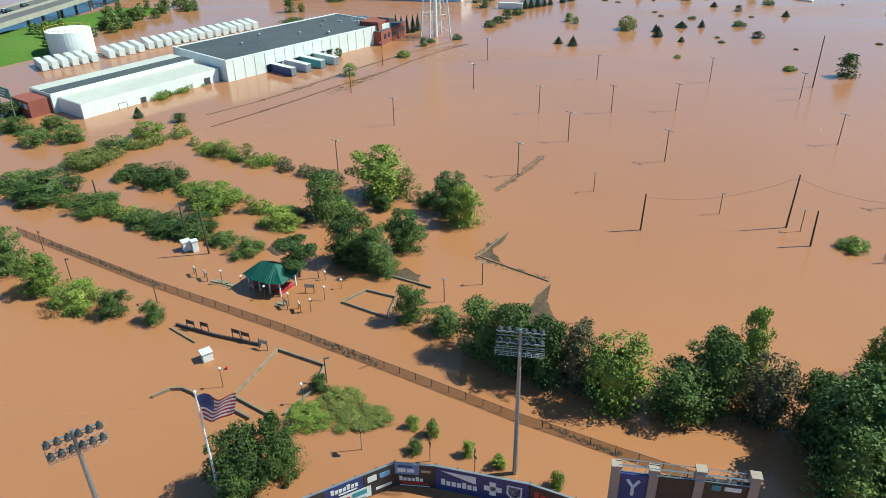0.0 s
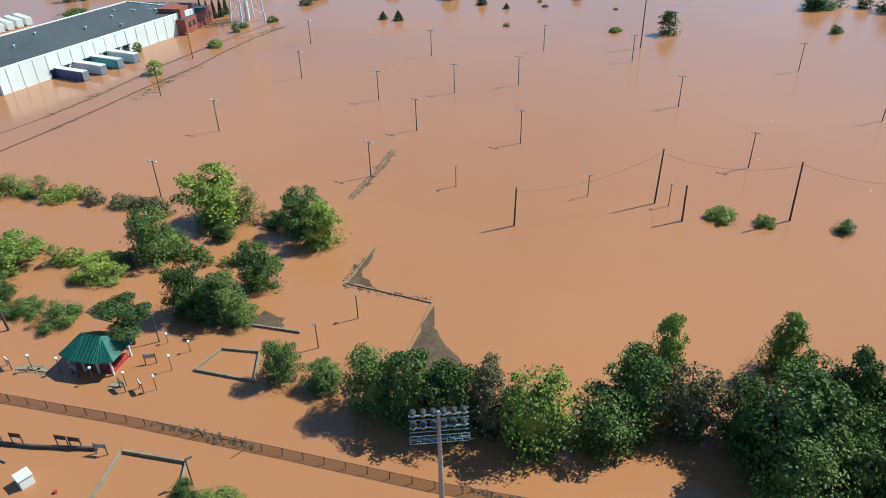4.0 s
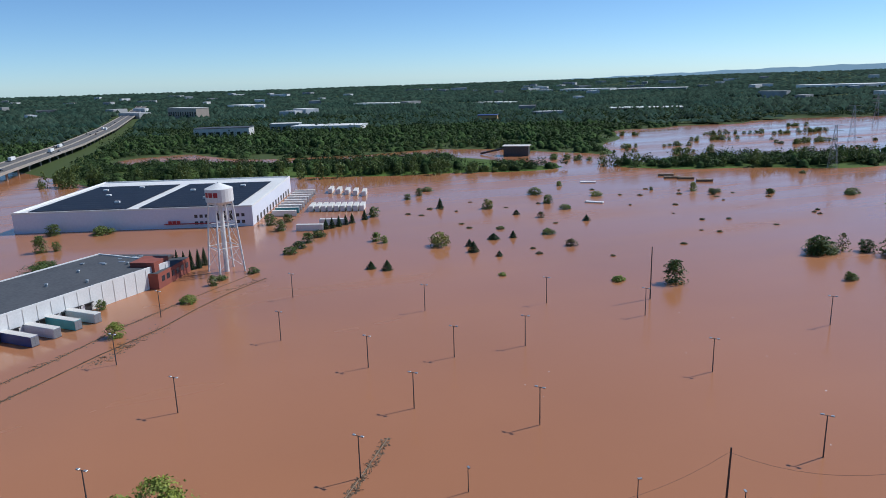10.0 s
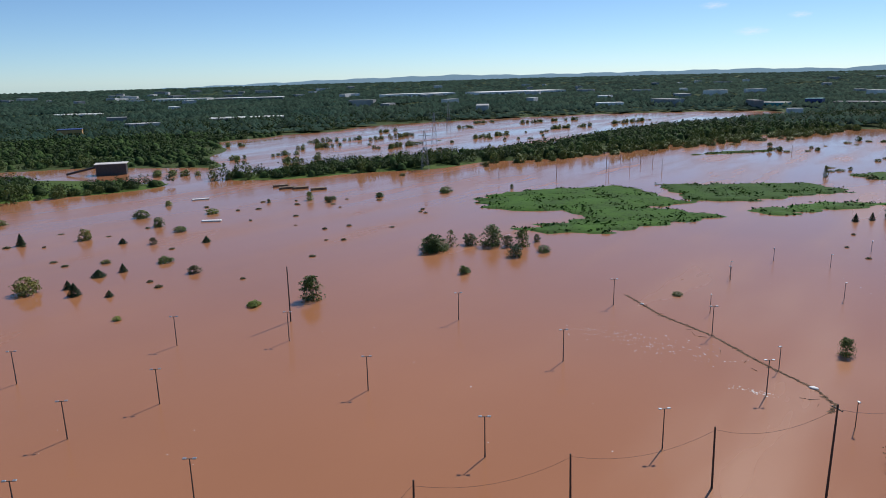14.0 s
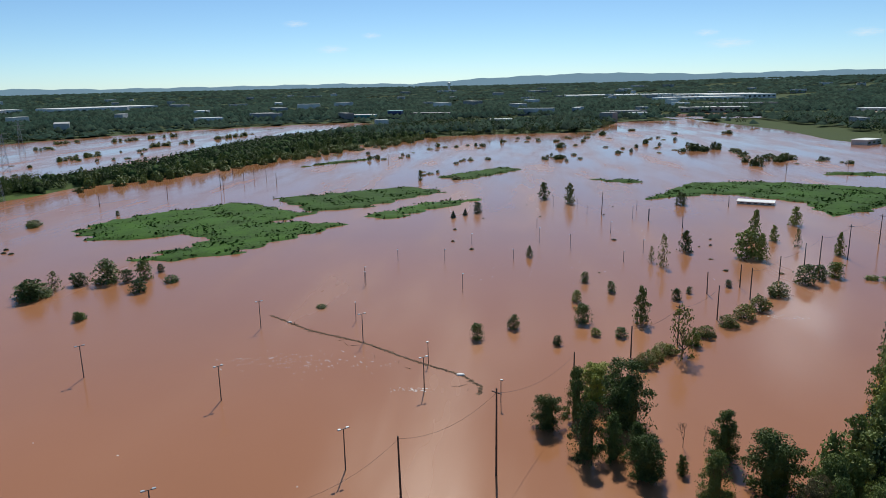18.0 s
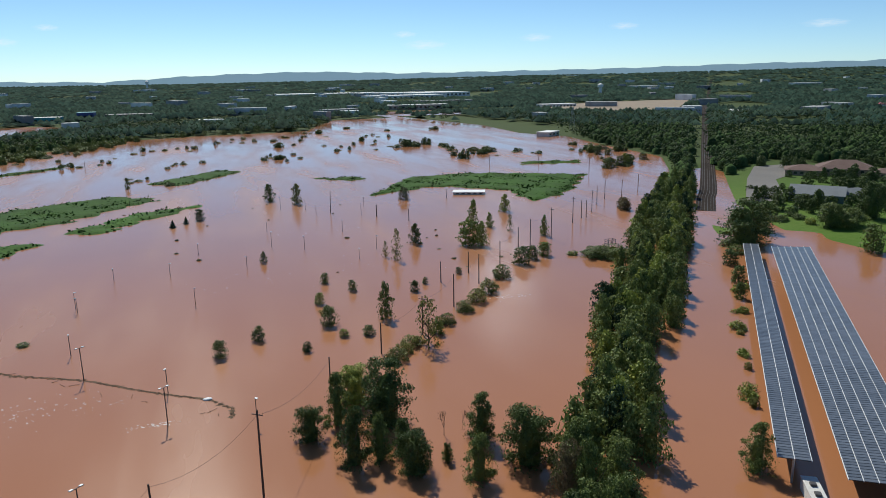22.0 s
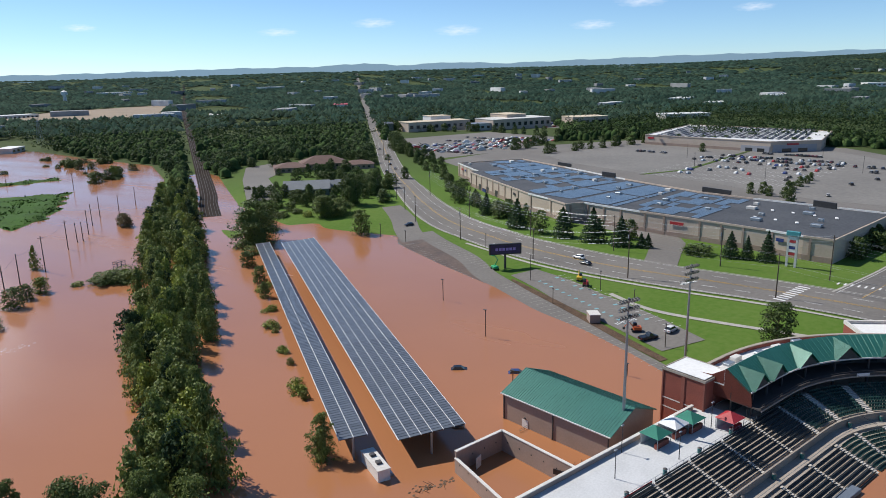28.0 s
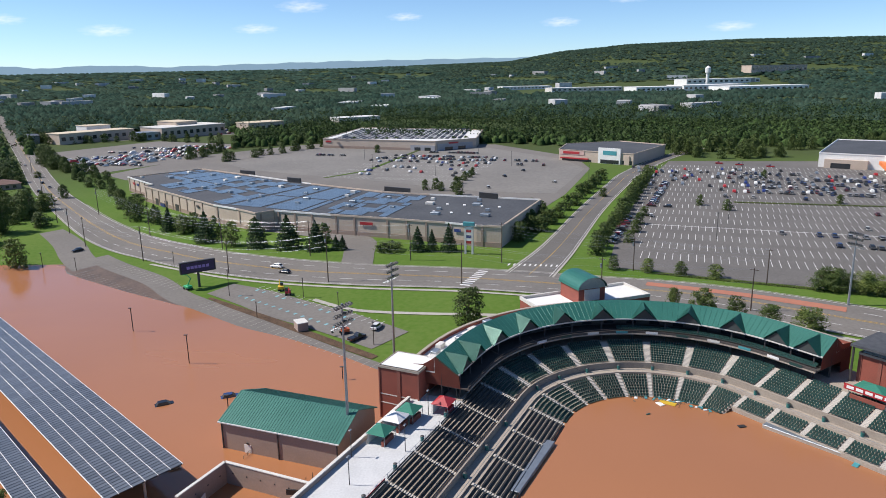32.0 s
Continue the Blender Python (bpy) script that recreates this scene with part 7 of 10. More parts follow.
tagged(part("railing", tubes(*[((117.5 - 4.2 * t, 68.5 + 1.0 * t, -0.3), (117.5 - 4.2 * t, 68.5 + 1.0 * t, 0.7), 0.05, 0.05) for t in (0.2, 0.5, 0.8, 1.1)], ((116.6, 68.7, 0.7), (112.8, 69.6, 0.7), 0.05, 0.05), ((116.6, 68.7, 0.3), (112.8, 69.6, 0.3), 0.05, 0.05), sides=5), plank), "timber steps and railing beside the shed door", "railing")

# ---- roofless walled yard ----
yd = thing("walled_yard", pose(0, 0, 0), "roofless tan walled yard full of flood water", "walled yard")
corner = [(105, 69.5), (93.8, 73), (86, 58.5), (96.5, 41.5)]
for (ax, ay), (bx, by), h0 in ((corner[0], corner[1], 4.1), (corner[1], corner[2], 2.8), (corner[0], corner[3], 4.1)):
    d = math.hypot(bx - ax, by - ay)
    nx, ny = -(by - ay) / d * 0.22, (bx - ax) / d * 0.22
    for name, e, z0, z1, mm in (("wall", 1.0, -1, h0, tan_block), ("coping", 1.35, h0, h0 + 0.16, off_white)):
        bm = bmesh.new()
        prism(bm, [(ax - nx * e, ay - ny * e), (bx - nx * e, by - ny * e), (bx + nx * e, by + ny * e), (ax + nx * e, ay + ny * e)], z0, z1)
        bmesh.ops.recalc_face_normals(bm, faces=bm.faces)
        part(name, bm, mm, yd)
    for k in range(int(d / 3)):
        t = (k + 0.6) * 3 / d
        x, y = ax + (bx - ax) * t, ay + (by - ay) * t
        o = part("scupper", boxes((-0.12, -0.26, 2.2, 0.12, 0.26, 2.45)), black, yd)
        o.matrix_local = along((x, y), (bx, by))
part("door_leaf", boxes((96.5, 70.2, -0.3, 98.2, 70.35, 2.2)), off_white, yd)
part("banner", boxes((99.0, 53.5, 2.2, 99.2, 56.2, 3.2)), black, yd)
mat_of_debris("floating_debris", [(104, 60), (107, 52)], 0.8, 31, "heap of planks and debris behind the shed", 12)
mat_of_debris("floating_debris", [(84, 76), (92, 72)], 0.6, 32, "broken fence timbers floating in the lot", 12)

# lot lamps in the water
for x, y, hgt in ((156, 101.8, 7.7), (177, 129.2, 7.0), (122, 68, 6), (128, 79, 5.6), (150, 60, 3.2), (240, 203, 6), (237, 187, 5)):
    ob = thing("street_lamp", pose(x, y, max(0, gz(x, y)), 0, 0, 100), "brown square lamp post in the drowned car park", "street lamp", "lot lamps")
    part("pole", boxes((-0.09, -0.09, -1, 0.09, 0.09, hgt)), pole_wood, ob)
    part("lamp_head", boxes((-0.3, -0.22, hgt - 0.1, 0.6, 0.22, hgt + 0.1), bevel=0.04), steel_dark, ob)

# ---- roads and car parks on dry ground ----
pale_asphalt = mat("worn_asphalt", (0.135, 0.125, 0.112), (0.175, 0.162, 0.145), 0.9, scale=0.03, fine=0.9, space="World", bump=0.01)
kerb_mat = mat("kerb_concrete", (0.4, 0.38, 0.34), (0.32, 0.3, 0.265), 0.85, scale=0.3, fine=3, space="World")
line_white = mat("road_white", (0.7, 0.7, 0.68), (0.58, 0.58, 0.56), 0.8, scale=0.4, fine=4, space="World")
line_yellow = mat("road_yellow", (0.55, 0.33, 0.05), (0.45, 0.28, 0.05), 0.8, scale=0.4, fine=4, space="World")


def smooth_line(pts, step=5.0):
    """Even points along a rounded line; each is x, y and what else it carries."""
    pts = np.array(pts, float)
    out = []
    for i in range(len(pts) - 1):
        p0, p1, p2, p3 = pts[max(i - 1, 0)], pts[i], pts[i + 1], pts[min(i + 2, len(pts) - 1)]
        n = max(2, int(np.hypot(*(p2 - p1)[:2]) / step))
        for k in range(n):
            t = k / n
            out.append(0.5 * ((2 * p1) + (p2 - p0) * t + (2 * p0 - 5 * p1 + 4 * p2 - p3) * t * t + (3 * p1 - p0 - 3 * p2 + p3) * t ** 3))
    out.append(pts[-1])
    return np.array(out)


def ribbon_mesh(line, o0, o1, up, across=4, dash=0):
    """A strip between two offsets from a line (fractions of the half width when small), laid on the ground."""
    d = np.gradient(line[:, :2], axis=0)
    d /= np.linalg.norm(d, axis=1, keepdims=True)
    nrm = np.c_[-d[:, 1], d[:, 0]]
    rows_ = []
    for k in range(across + 1):
        o = o0 + (o1 - o0) * k / across
        xy = line[:, :2] + nrm * (o * line[:, 2:3] if line.shape[1] > 2 else o)
        rows_.append(np.c_[xy, ground_z(xy[:, 0], xy[:, 1]) + up])
    v = np.stack(rows_, 1).reshape(-1, 3)
    w = across + 1
    f = [(i * w + j, (i + 1) * w + j, (i + 1) * w + j + 1, i * w + j + 1) for i in range(len(line) - 1) for j in range(across) if not dash or (i // dash) % 2 == 0]
    return v.tolist(), [g[::-1] for g in f]


def ribbon(name, pts, o0, o1, up, material, label, category, kind="structure", dash=0, step=5.0, across=4):
    v, f = ribbon_mesh(smooth_line(pts, step), o0, o1, up, across, dash)
    return tagged(mesh_part(name, from_arrays(name, v, f), material), label, category, kind=kind)


MAIN = [(3500, 2905, 7), (1491, 1222, 8), (758, 612, 8), (566, 452, 8), (420, 331, 8.5), (349, 266, 9), (290, 207, 10.4), (256, 155, 11), (240, 117, 11.5), (231, 80, 11.5), (227, 37, 12), (220, -5, 12), (213, -38, 12), (197, -72, 12), (170, -125, 12), (140, -190, 12)]
ribbon("road", MAIN, -1, 1, 0.13, pale_asphalt, "wide grey asphalt main road", "road")
NEAR = [p for p in MAIN if p[1] < 700]
for o, mm, dash in ((0.03, line_yellow, 0), (-0.03, line_yellow, 0), (0.5, line_white, 2), (-0.5, line_white, 2), (0.94, line_white, 0), (-0.94, line_white, 0)):
    ribbon("lane_line", NEAR, o - 0.008, o + 0.008, 0.17, mm, "painted lane line on the main road", "road marking", dash=dash, step=2.5, across=1)
ribbon("pavement", [p for p in MAIN if p[1] < 300], -1.0, -1.045, 0.24, kerb_mat, "pale concrete kerb along the road", "kerb", across=1)
ribbon("pavement", [p for p in MAIN if p[1] < 300], 1.0, 1.035, 0.24, kerb_mat, "pale concrete kerb along the road", "kerb", across=1)
ribbon("pavement", [p for p in MAIN if p[1] < 190 and p[1] > -160], -1.18, -1.30, 0.16, kerb_mat, "pale concrete footpath on the verge", "footpath", across=1)
ribbon("footpath", [(205, 84, 1), (196, 68, 1), (193, 45, 1), (192, 18, 1)], -0.9, 0.9, 0.15, kerb_mat, "pale concrete footpath over the lawn", "footpath", across=2)
STREET = [(232, 16, 8), (262, 7, 7), (290, 0, 6.4), (353, -15, 6), (430, -36, 6), (480, -51, 6), (560, -85, 5.5), (640, -130, 5)]
ribbon("street", STREET, -1, 1, 0.15, asphalt, "dark asphalt street into the shopping centre", "road")
for o, mm in ((0.0, line_yellow), (0.9, line_white), (-0.9, line_white)):
    ribbon("lane_line", STREET, o - 0.012, o + 0.012, 0.19, mm, "painted lane line on the street", "road marking", across=1)
for o in (1.05, -1.05):
    ribbon("pavement", STREET, o - 0.05, o + 0.05, 0.2, kerb_mat, "pale kerb beside the street", "kerb", across=1)
ribbon("driveway", [(292, 236, 5), (272, 214, 6), (256, 200, 6), (246, 190, 6), (238, 180, 7)], -1, 1, 0.12, pale_asphalt, "asphalt driveway down to the flooded lot", "driveway")
ribbon("driveway", [(236, 78, 6), (258, 82, 6), (280, 88, 7), (292, 108, 7), (304, 140, 7)], -1, 1, 0.14, pale_asphalt, "asphalt service yard behind the stores", "driveway")
ribbon("driveway", [(300, 128, 8), (322, 158, 9), (350, 190, 9), (384, 232, 8), (400, 252, 8)], -1, 1, 0.15, pale_asphalt, "asphalt service lane behind the stores", "driveway")
# flooded lot and its upper rows
LOT = [(258, 187, 1), (245, 171, 1), (228, 146, 1), (214, 131, 1), (206.5, 121, 1), (187, 92, 1), (170, 68, 1), (158, 50, 1)]
ribbon("car_park", LOT, -24, 0, 0.1, pale_asphalt, "asphalt car park sloping down into flood water", "car park")
ribbon("mud_film", LOT, -19, -8.5, 0.115, mat("silt_film", (0.15, 0.105, 0.075), (0.085, 0.062, 0.047), 0.55, scale=0.12, fine=1.1, space="World", bump=0.02, spec=0.3), "wet brown silt left along the edge of the flood", "mud")
UPPER = [(216, 120, 5.5), (207, 104, 7), (198, 91, 7.5), (187, 72, 7.5), (174, 53, 7)]
ribbon("car_park", UPPER, -1, 1, 0.13, pale_asphalt, "upper asphalt car park with painted bays", "car park")
ribbon("dirt_strip", [(207, 120, 0.6), (200, 110, 1.2), (188.5, 92.5, 1.4), (172.5, 69, 1.4), (163, 55, 1.2)], -1, 1, 0.16, mud, "bare brown earth strip between the lots", "verge", across=2)
# big lots
def slab(name, pts, up, material, label, category="car park"):
    bm = bmesh.new()
    prism(bm, pts, 2.4, 3.0 + up)
    bmesh.ops.recalc_face_normals(bm, faces=bm.faces)
    return tagged(part(name, bm, material), label, category, kind="structure")


slab("apron", [(285, 30), (398, -4), (505, -26), (575, -20), (680, 50), (690, 235), (600, 300), (470, 320), (447, 291), (407, 193), (342, 110), (296, 76)], 0.06, pale_asphalt, "asphalt apron round the stores")
slab("car_park", [(480, 330), (560, 300), (690, 310), (730, 420), (610, 470), (510, 385)], 0.07, pale_asphalt, "gravelly yard of parked vehicles beyond the stores")
slab("car_park", [(540, 262), (660, 216), (654, 58), (560, -10), (505, -22), (398, 2), (404, 45), (440, 108), (470, 170), (500, 225)], 0.10, mat("bleached_asphalt", (0.15, 0.142, 0.13), (0.2, 0.19, 0.172), 0.9, scale=0.02, fine=0.5, space="World"), "large worn asphalt car park behind the stores")
slab("car_park", [(244, -12), (220, -84), (190, -170), (180, -300), (470, -300), (545, -200), (548, -88), (480, -66), (396, -44), (291, -20)], 0.11, asphalt, "large asphalt car park with white bays")
slab("car_park", [(266, 318), (280, 306), (300, 328), (336, 374), (364, 390), (410, 436), (370, 434), (322, 384)], 0.09, pale_asphalt, "small asphalt car park beside the offices")
slab("car_park", [(700, 520), (840, 330), (960, 430), (800, 610)], 0.08, pale_asphalt, "stony yard full of parked vehicles")
slab("field", [(652, 1142), (759, 1092), (1180, 1600), (1171, 1645), (834, 1557), (630, 1401)], 3.2, mat("bare_soil", (0.3, 0.23, 0.16), (0.24, 0.19, 0.13), 0.95, scale=0.01, fine=0.3, space="World"), "bare pale brown field beyond the flood", "field")

# painted bays
bay_v, bay_f = [], []


def laid(vs):
    v = np.array(vs)
    v[:, 2] += ground_z(v[:, 0], v[:, 1])
    return v.tolist()


def stripe(x, y, ux, uy, ln, wd, up):
    """One painted stripe from x, y along the unit direction ux, uy."""
    k = len(bay_v)
    for s, t in ((0, -wd / 2), (ln, -wd / 2), (ln, wd / 2), (0, wd / 2)):
        px, py = x + ux * s - uy * t, y + uy * s + ux * t
        bay_v.append((px, py, up))
    bay_f.append((k, k + 1, k + 2, k + 3))


EX, EY = -0.222, -0.975          # along a row of bays in the east lot
for row in range(16):
    bx, by = 262 + row * 17.6, -26 - row * 2.2
    for k in range(68):
        px, py = bx + EX * k * 2.8, by + EY * k * 2.8
        if py > -296 and px > 200 + (py + 84) * -0.12 and px < 540:
            stripe(px - 5.2 * 0.975, py + 5.2 * 0.222, 0.975, -0.222, 10.4, 0.2, 0.15)
for k in range(40):
    stripe(318 + EX * k * 4.2, -33 + EY * k * 4.2, EX, EY, 4.2, 0.5, 0.16)
for k in range(20):
    px, py = 214 - 0.55 * k * 3.0, 108 - 0.835 * k * 3.0
    stripe(px + 1.4, py - 1.0, 0.8, -0.6, 3.6, 0.14, 0.18)
for row in range(8):
    for k in range(36):
        px, py = 560 - row * 17 + 0.2 * k * 2.8, 40 + k * 2.8 * 0.975 + row * 3
        stripe(px, py, 0.98, -0.2, 9.6, 0.16, 0.13)
tagged(mesh_part("bay_markings", from_arrays("bay_markings", laid(bay_v), bay_f), line_white), "white painted parking bay lines", "road marking", kind="stuff")
worn_white = mat("worn_white", (0.42, 0.4, 0.36), (0.26, 0.24, 0.21), 0.85, scale=0.3, fine=2, space="World")
bay_v, bay_f = [], []
for k in range(16):
    px, py = 243 - 0.555 * k * 2.9, 170 - 0.832 * k * 2.9
    stripe(px, py, -0.832, 0.555, 5.0, 0.16, 0.15)
for k in range(24):
    px, py = 245 - 0.555 * k * 2.9, 176 - 0.832 * k * 2.9
    stripe(px - 9.5, py + 5.5, -0.832, 0.555, 7.5, 0.14, 0.15)
for k in range(28):
    px, py = 203.5 - 0.565 * k * 2.9, 118 - 0.825 * k * 2.9
    stripe(px, py, -0.832, 0.555, 4.6, 0.13, 0.15)
tagged(mesh_part("bay_markings", from_arrays("bay_markings", laid(bay_v), bay_f), worn_white), "worn, silted white bay lines at the edge of the flood", "road marking", kind="stuff")
blue_bay = mat("bay_blue", (0.2, 0.42, 0.46), (0.14, 0.3, 0.34), 0.8, scale=0.4, fine=4)
bay_v, bay_f = [], []
for k in range(15):
    px, py = 211.5 - 0.55 * k * 3.6, 108 - 0.835 * k * 3.6
    stripe(px - 2.4, py + 1.8, -0.8, 0.6, 1.2, 0.9, 0.19)
    if k % 3 != 2:
        stripe(px + 2.0, py - 1.4, 0.8, -0.6, 1.3, 1.0, 0.19)
tagged(mesh_part("bay_markings", from_arrays("bay_markings", laid(bay_v), bay_f), blue_bay), "pale blue painted bay signs on the upper lot", "road marking", kind="stuff")
bay_v, bay_f = [], []
for k in range(9):
    stripe(219 + k * 2.1, 38.5 - k * 0.6, -0.27, -0.96, 3.6, 1.0, 0.2)
for k in range(10):
    stripe(243.5 - k * 0.1, 23.5 - k * 1.9, 0.98, -0.2, 2.6, 0.6, 0.21)
for k in range(9):
    stripe(372 + k * 0.9, 302 - k * 1.9, 0.77, 0.63, 1.5, 0.8, 0.2)
tagged(mesh_part("crosswalk", from_arrays("crosswalk", laid(bay_v), bay_f), line_white), "white painted pedestrian crossings", "road marking", kind="stuff")
brick_lane = ribbon("brick_verge", [(224, -22, 2), (216, -45, 2), (203, -75, 2)], -1, 1, 0.2, mat("paving_red", (0.4, 0.16, 0.1), (0.34, 0.14, 0.09), 0.85, scale=0.3, fine=3, space="World"), "red brick strip beside the road", "verge", across=2)

# ---- roadside poles and cables ----
ROAD_POLES = [(483, 387, 12), (391, 312, 12), (308, 244, 12), (288, 224, 12), (269, 204, 13), (248, 166, 14), (232, 124, 12), (222, 84, 17), (220, 38, 14), (208, -6, 13), (201, -48, 13)]
FAR_POLES = [(328, 235, 14), (286, 184, 13), (263, 140, 13), (253, 100, 14), (249, 60, 14), (248, 26, 15), (240, -20, 12), (226, -60, 12)]


def road_pole(x, y, hgt, i):
    ob = thing("utility_pole", pose(x, y, gz(x, y), 0, 0, 60), "brown wooden roadside utility pole with crossarms", "utility pole", "roadside poles")
    part("pole", tubes(((0, 0, -0.4), (0, 0, hgt), 0.2, 0.13)), pole_wood, ob)
    part("crossarm", boxes((-1.2, -0.07, hgt - 0.7, 1.2, 0.07, hgt - 0.55)), pole_wood, ob)
    if i % 2:
        part("transformer", tubes(((0.42, 0, hgt - 3.2), (0.42, 0, hgt - 2.0), 0.28, 0.28), sides=10), steel, ob)
    for sx in (-1.0, 0, 1.0):
        part("insulator", tubes(((sx, 0, hgt - 0.55), (sx, 0, hgt - 0.3), 0.06, 0.04), sides=6), steel, ob)


for i, (x, y, hgt) in enumerate(ROAD_POLES + FAR_POLES):
    road_pole(x, y, hgt, i)
for line_, offs in ((ROAD_POLES, ((-1, 0), (1, 0), (0, -2.5), (0, -4.0))), (FAR_POLES, ((-1, 0), (0, 0), (1, 0), (0, -1.6), (0, -2.6), (0, -3.8)))):
    for dx, dz in offs:
        o = cable("power_cable", [(x + dx * 0.8, y - dx * 0.6, gz(x, y) + hgt - 0.35 + dz) for x, y, hgt in line_], 1.0, 0.014, "pale overhead cable along the road", "roadside cables", 6)
        o.data.materials.clear()
        o.data.materials.append(steel)

# ---- billboard, lift and vehicles by the lot ----
bb = thing("billboard", along((214, 133), (222, 124)), "dark electronic billboard on a single post", "billboard")
z0 = gz(218, 129)
part("post", tubes(((6, 0, z0 - 1), (6, 0, z0 + 5.6), 0.45, 0.45), sides=10), steel_dark, bb)
part("cabinet", boxes((0, -0.6, z0 + 5.4, 12, 0.6, z0 + 9.4), bevel=0.08), black, bb)
part("screen", boxes((0.5, 0.6, z0 + 5.8, 11.5, 0.66, z0 + 9.0)), mat("dark_screen", (0.02, 0.015, 0.05), (0.05, 0.03, 0.10), 0.4), bb)
part("screen", boxes((0.5, -0.66, z0 + 5.8, 11.5, -0.6, z0 + 9.0)), MATS["dark_screen"], bb)
for k in range(6):
    part("lettering_bar", boxes((2.2 + k * 1.3, -0.7, z0 + 6.9, 3.2 + k * 1.3, -0.67, z0 + 7.9)), mat("screen_letters", (0.35, 0.25, 0.55), (0.3, 0.2, 0.5), 0.5), bb)
lg = mat("lift_green", (0.03, 0.4, 0.16), (0.025, 0.33, 0.13), 0.5)
bl = thing("boom_lift", pose(215.5, 131.5, gz(215.5, 131.5) + 0.1, 0, 0, 60), "bright green boom lift beside the billboard", "boom lift")
part("chassis", boxes((-1.3, -0.9, 0.4, 1.3, 0.9, 1.3), bevel=0.08), lg, bl)
for sx in (-0.9, 0.9):
    for sy in (-0.9, 0.9):
        part("wheel", tubes(((sx, sy - 0.15, 0.42), (sx, sy + 0.15, 0.42), 0.42, 0.42), sides=10), tyre_mat, bl)
part("boom", tubes(((0, 0, 1.3), (-2.2, 0, 4.2), 0.18, 0.18), ((-2.2, 0, 4.2), (0.8, 0, 5.4), 0.15, 0.15), sides=6), lg, bl)
part("basket", boxes((0.7, -0.7, 4.9, 1.6, 0.7, 5.9)), lg, bl)
car("white", 182, 58.5, -15, "suv", label="white van parked on the upper lot")
car("black", 174.5, 62.5, -35, "pickup", label="black pickup truck parked on the upper lot")
car("white", 238, 108, 75, "suv", label="white car driving on the main road", group="traffic")
car("black", 232, 103, 75, label="black car driving on the main road", group="traffic")
car("black", 262, 203, 150, label="black car stopped on the driveway", group="traffic")
for x, y, c in ((396, 318, "black"), (412, 322, "silver"), (430, 340, "black"), (520, 420, "silver"), (600, 480, "white"), (690, 560, "red"), (800, 640, "black"), (900, 730, "white")):
    car(c, x, y, 40, label="%s car driving on the main road" % c, group="traffic")
orange = mat("machine_orange", (0.6, 0.12, 0.03), (0.5, 0.1, 0.03), 0.5)


def digger(x, y, turn, mm, label):
    ob = thing("excavator", pose(x, y, gz(x, y) + 0.12, 0, 0, turn), label, "excavator", "machines on the lot")
    for sy in (-0.8, 0.8):
        part("track", boxes((-1.3, sy - 0.22, 0, 1.3, sy + 0.22, 0.6), bevel=0.12), tyre_mat, ob)
    part("body", boxes((-1.3, -0.9, 0.6, 0.9, 0.9, 1.5), bevel=0.08), mm, ob)
    part("cab", boxes((-0.1, -0.85, 1.5, 0.9, 0.1, 2.5), bevel=0.06), glass, ob)
    part("boom", tubes(((0.8, 0.3, 1.3), (2.2, 0.3, 3.0), 0.15, 0.15), ((2.2, 0.3, 3.0), (3.4, 0.3, 1.4), 0.13, 0.1), sides=6), mm, ob)
    part("bucket", boxes((3.2, 0.0, 0.8, 3.8, 0.6, 1.4), bevel=0.05), steel_dark, ob)


digger(214, 98, 20, yellow, "yellow excavator parked on the upper lot")
digger(209.5, 94, 200, red, "dark red excavator parked on the upper lot")
digger(178.5, 67, 120, orange, "orange tracked machine on the upper lot")
bt = thing("utility_hut", pose(181.5, 80.5, gz(181.5, 80.5), 0, 0, 35), "small pale utility hut on the car park", "hut")
part("wall", boxes((-2, -1.5, -0.3, 2, 1.5, 2.4)), tan_block, bt)
part("roof", boxes((-2.1, -1.6, 2.4, 2.1, 1.6, 2.6)), off_white, bt)
for x, y, hgt in ((207, 88, 6.5), (190, 97, 5), (171, 57, 6.5), (208.6, 113.7, 9), (240, 149, 6), (198, 74, 5)):
    ob = thing("street_lamp", pose(x, y, max(0, gz(x, y)), 0, 0, 30), "brown square lamp post beside the upper lot", "street lamp", "lot lamps")
    part("pole", boxes((-0.09, -0.09, -0.5, 0.09, 0.09, hgt)), pole_wood, ob)
    part("lamp_head", boxes((-0.3, -0.22, hgt - 0.1, 0.6, 0.22, hgt + 0.1), bevel=0.04), steel_dark, ob)

# ---- railway ----
RAILWAY = [(236, 312, 1), (262, 346, 1), (300, 394, 1), (480, 634, 1), (980, 1300, 1), (1170, 1545, 1), (2200, 2880, 1)]
ribbon("ballast", RAILWAY, -5.2, 5.2, 0.35, mat("ballast", (0.032, 0.025, 0.021), (0.05, 0.039, 0.032), 0.97, spec=0.05, scale=0.2, fine=2.5, space="World", bump=0.05), "brown railway ballast rising from the flood", "railway")
for o in (-4.1, -2.66, -0.9, 0.54, 2.4, 3.84):
    ribbon("rail", RAILWAY[:5], o - 0.09, o + 0.09, 0.55, steel_dark, "steel rail of the flooded railway", "rail", across=1)

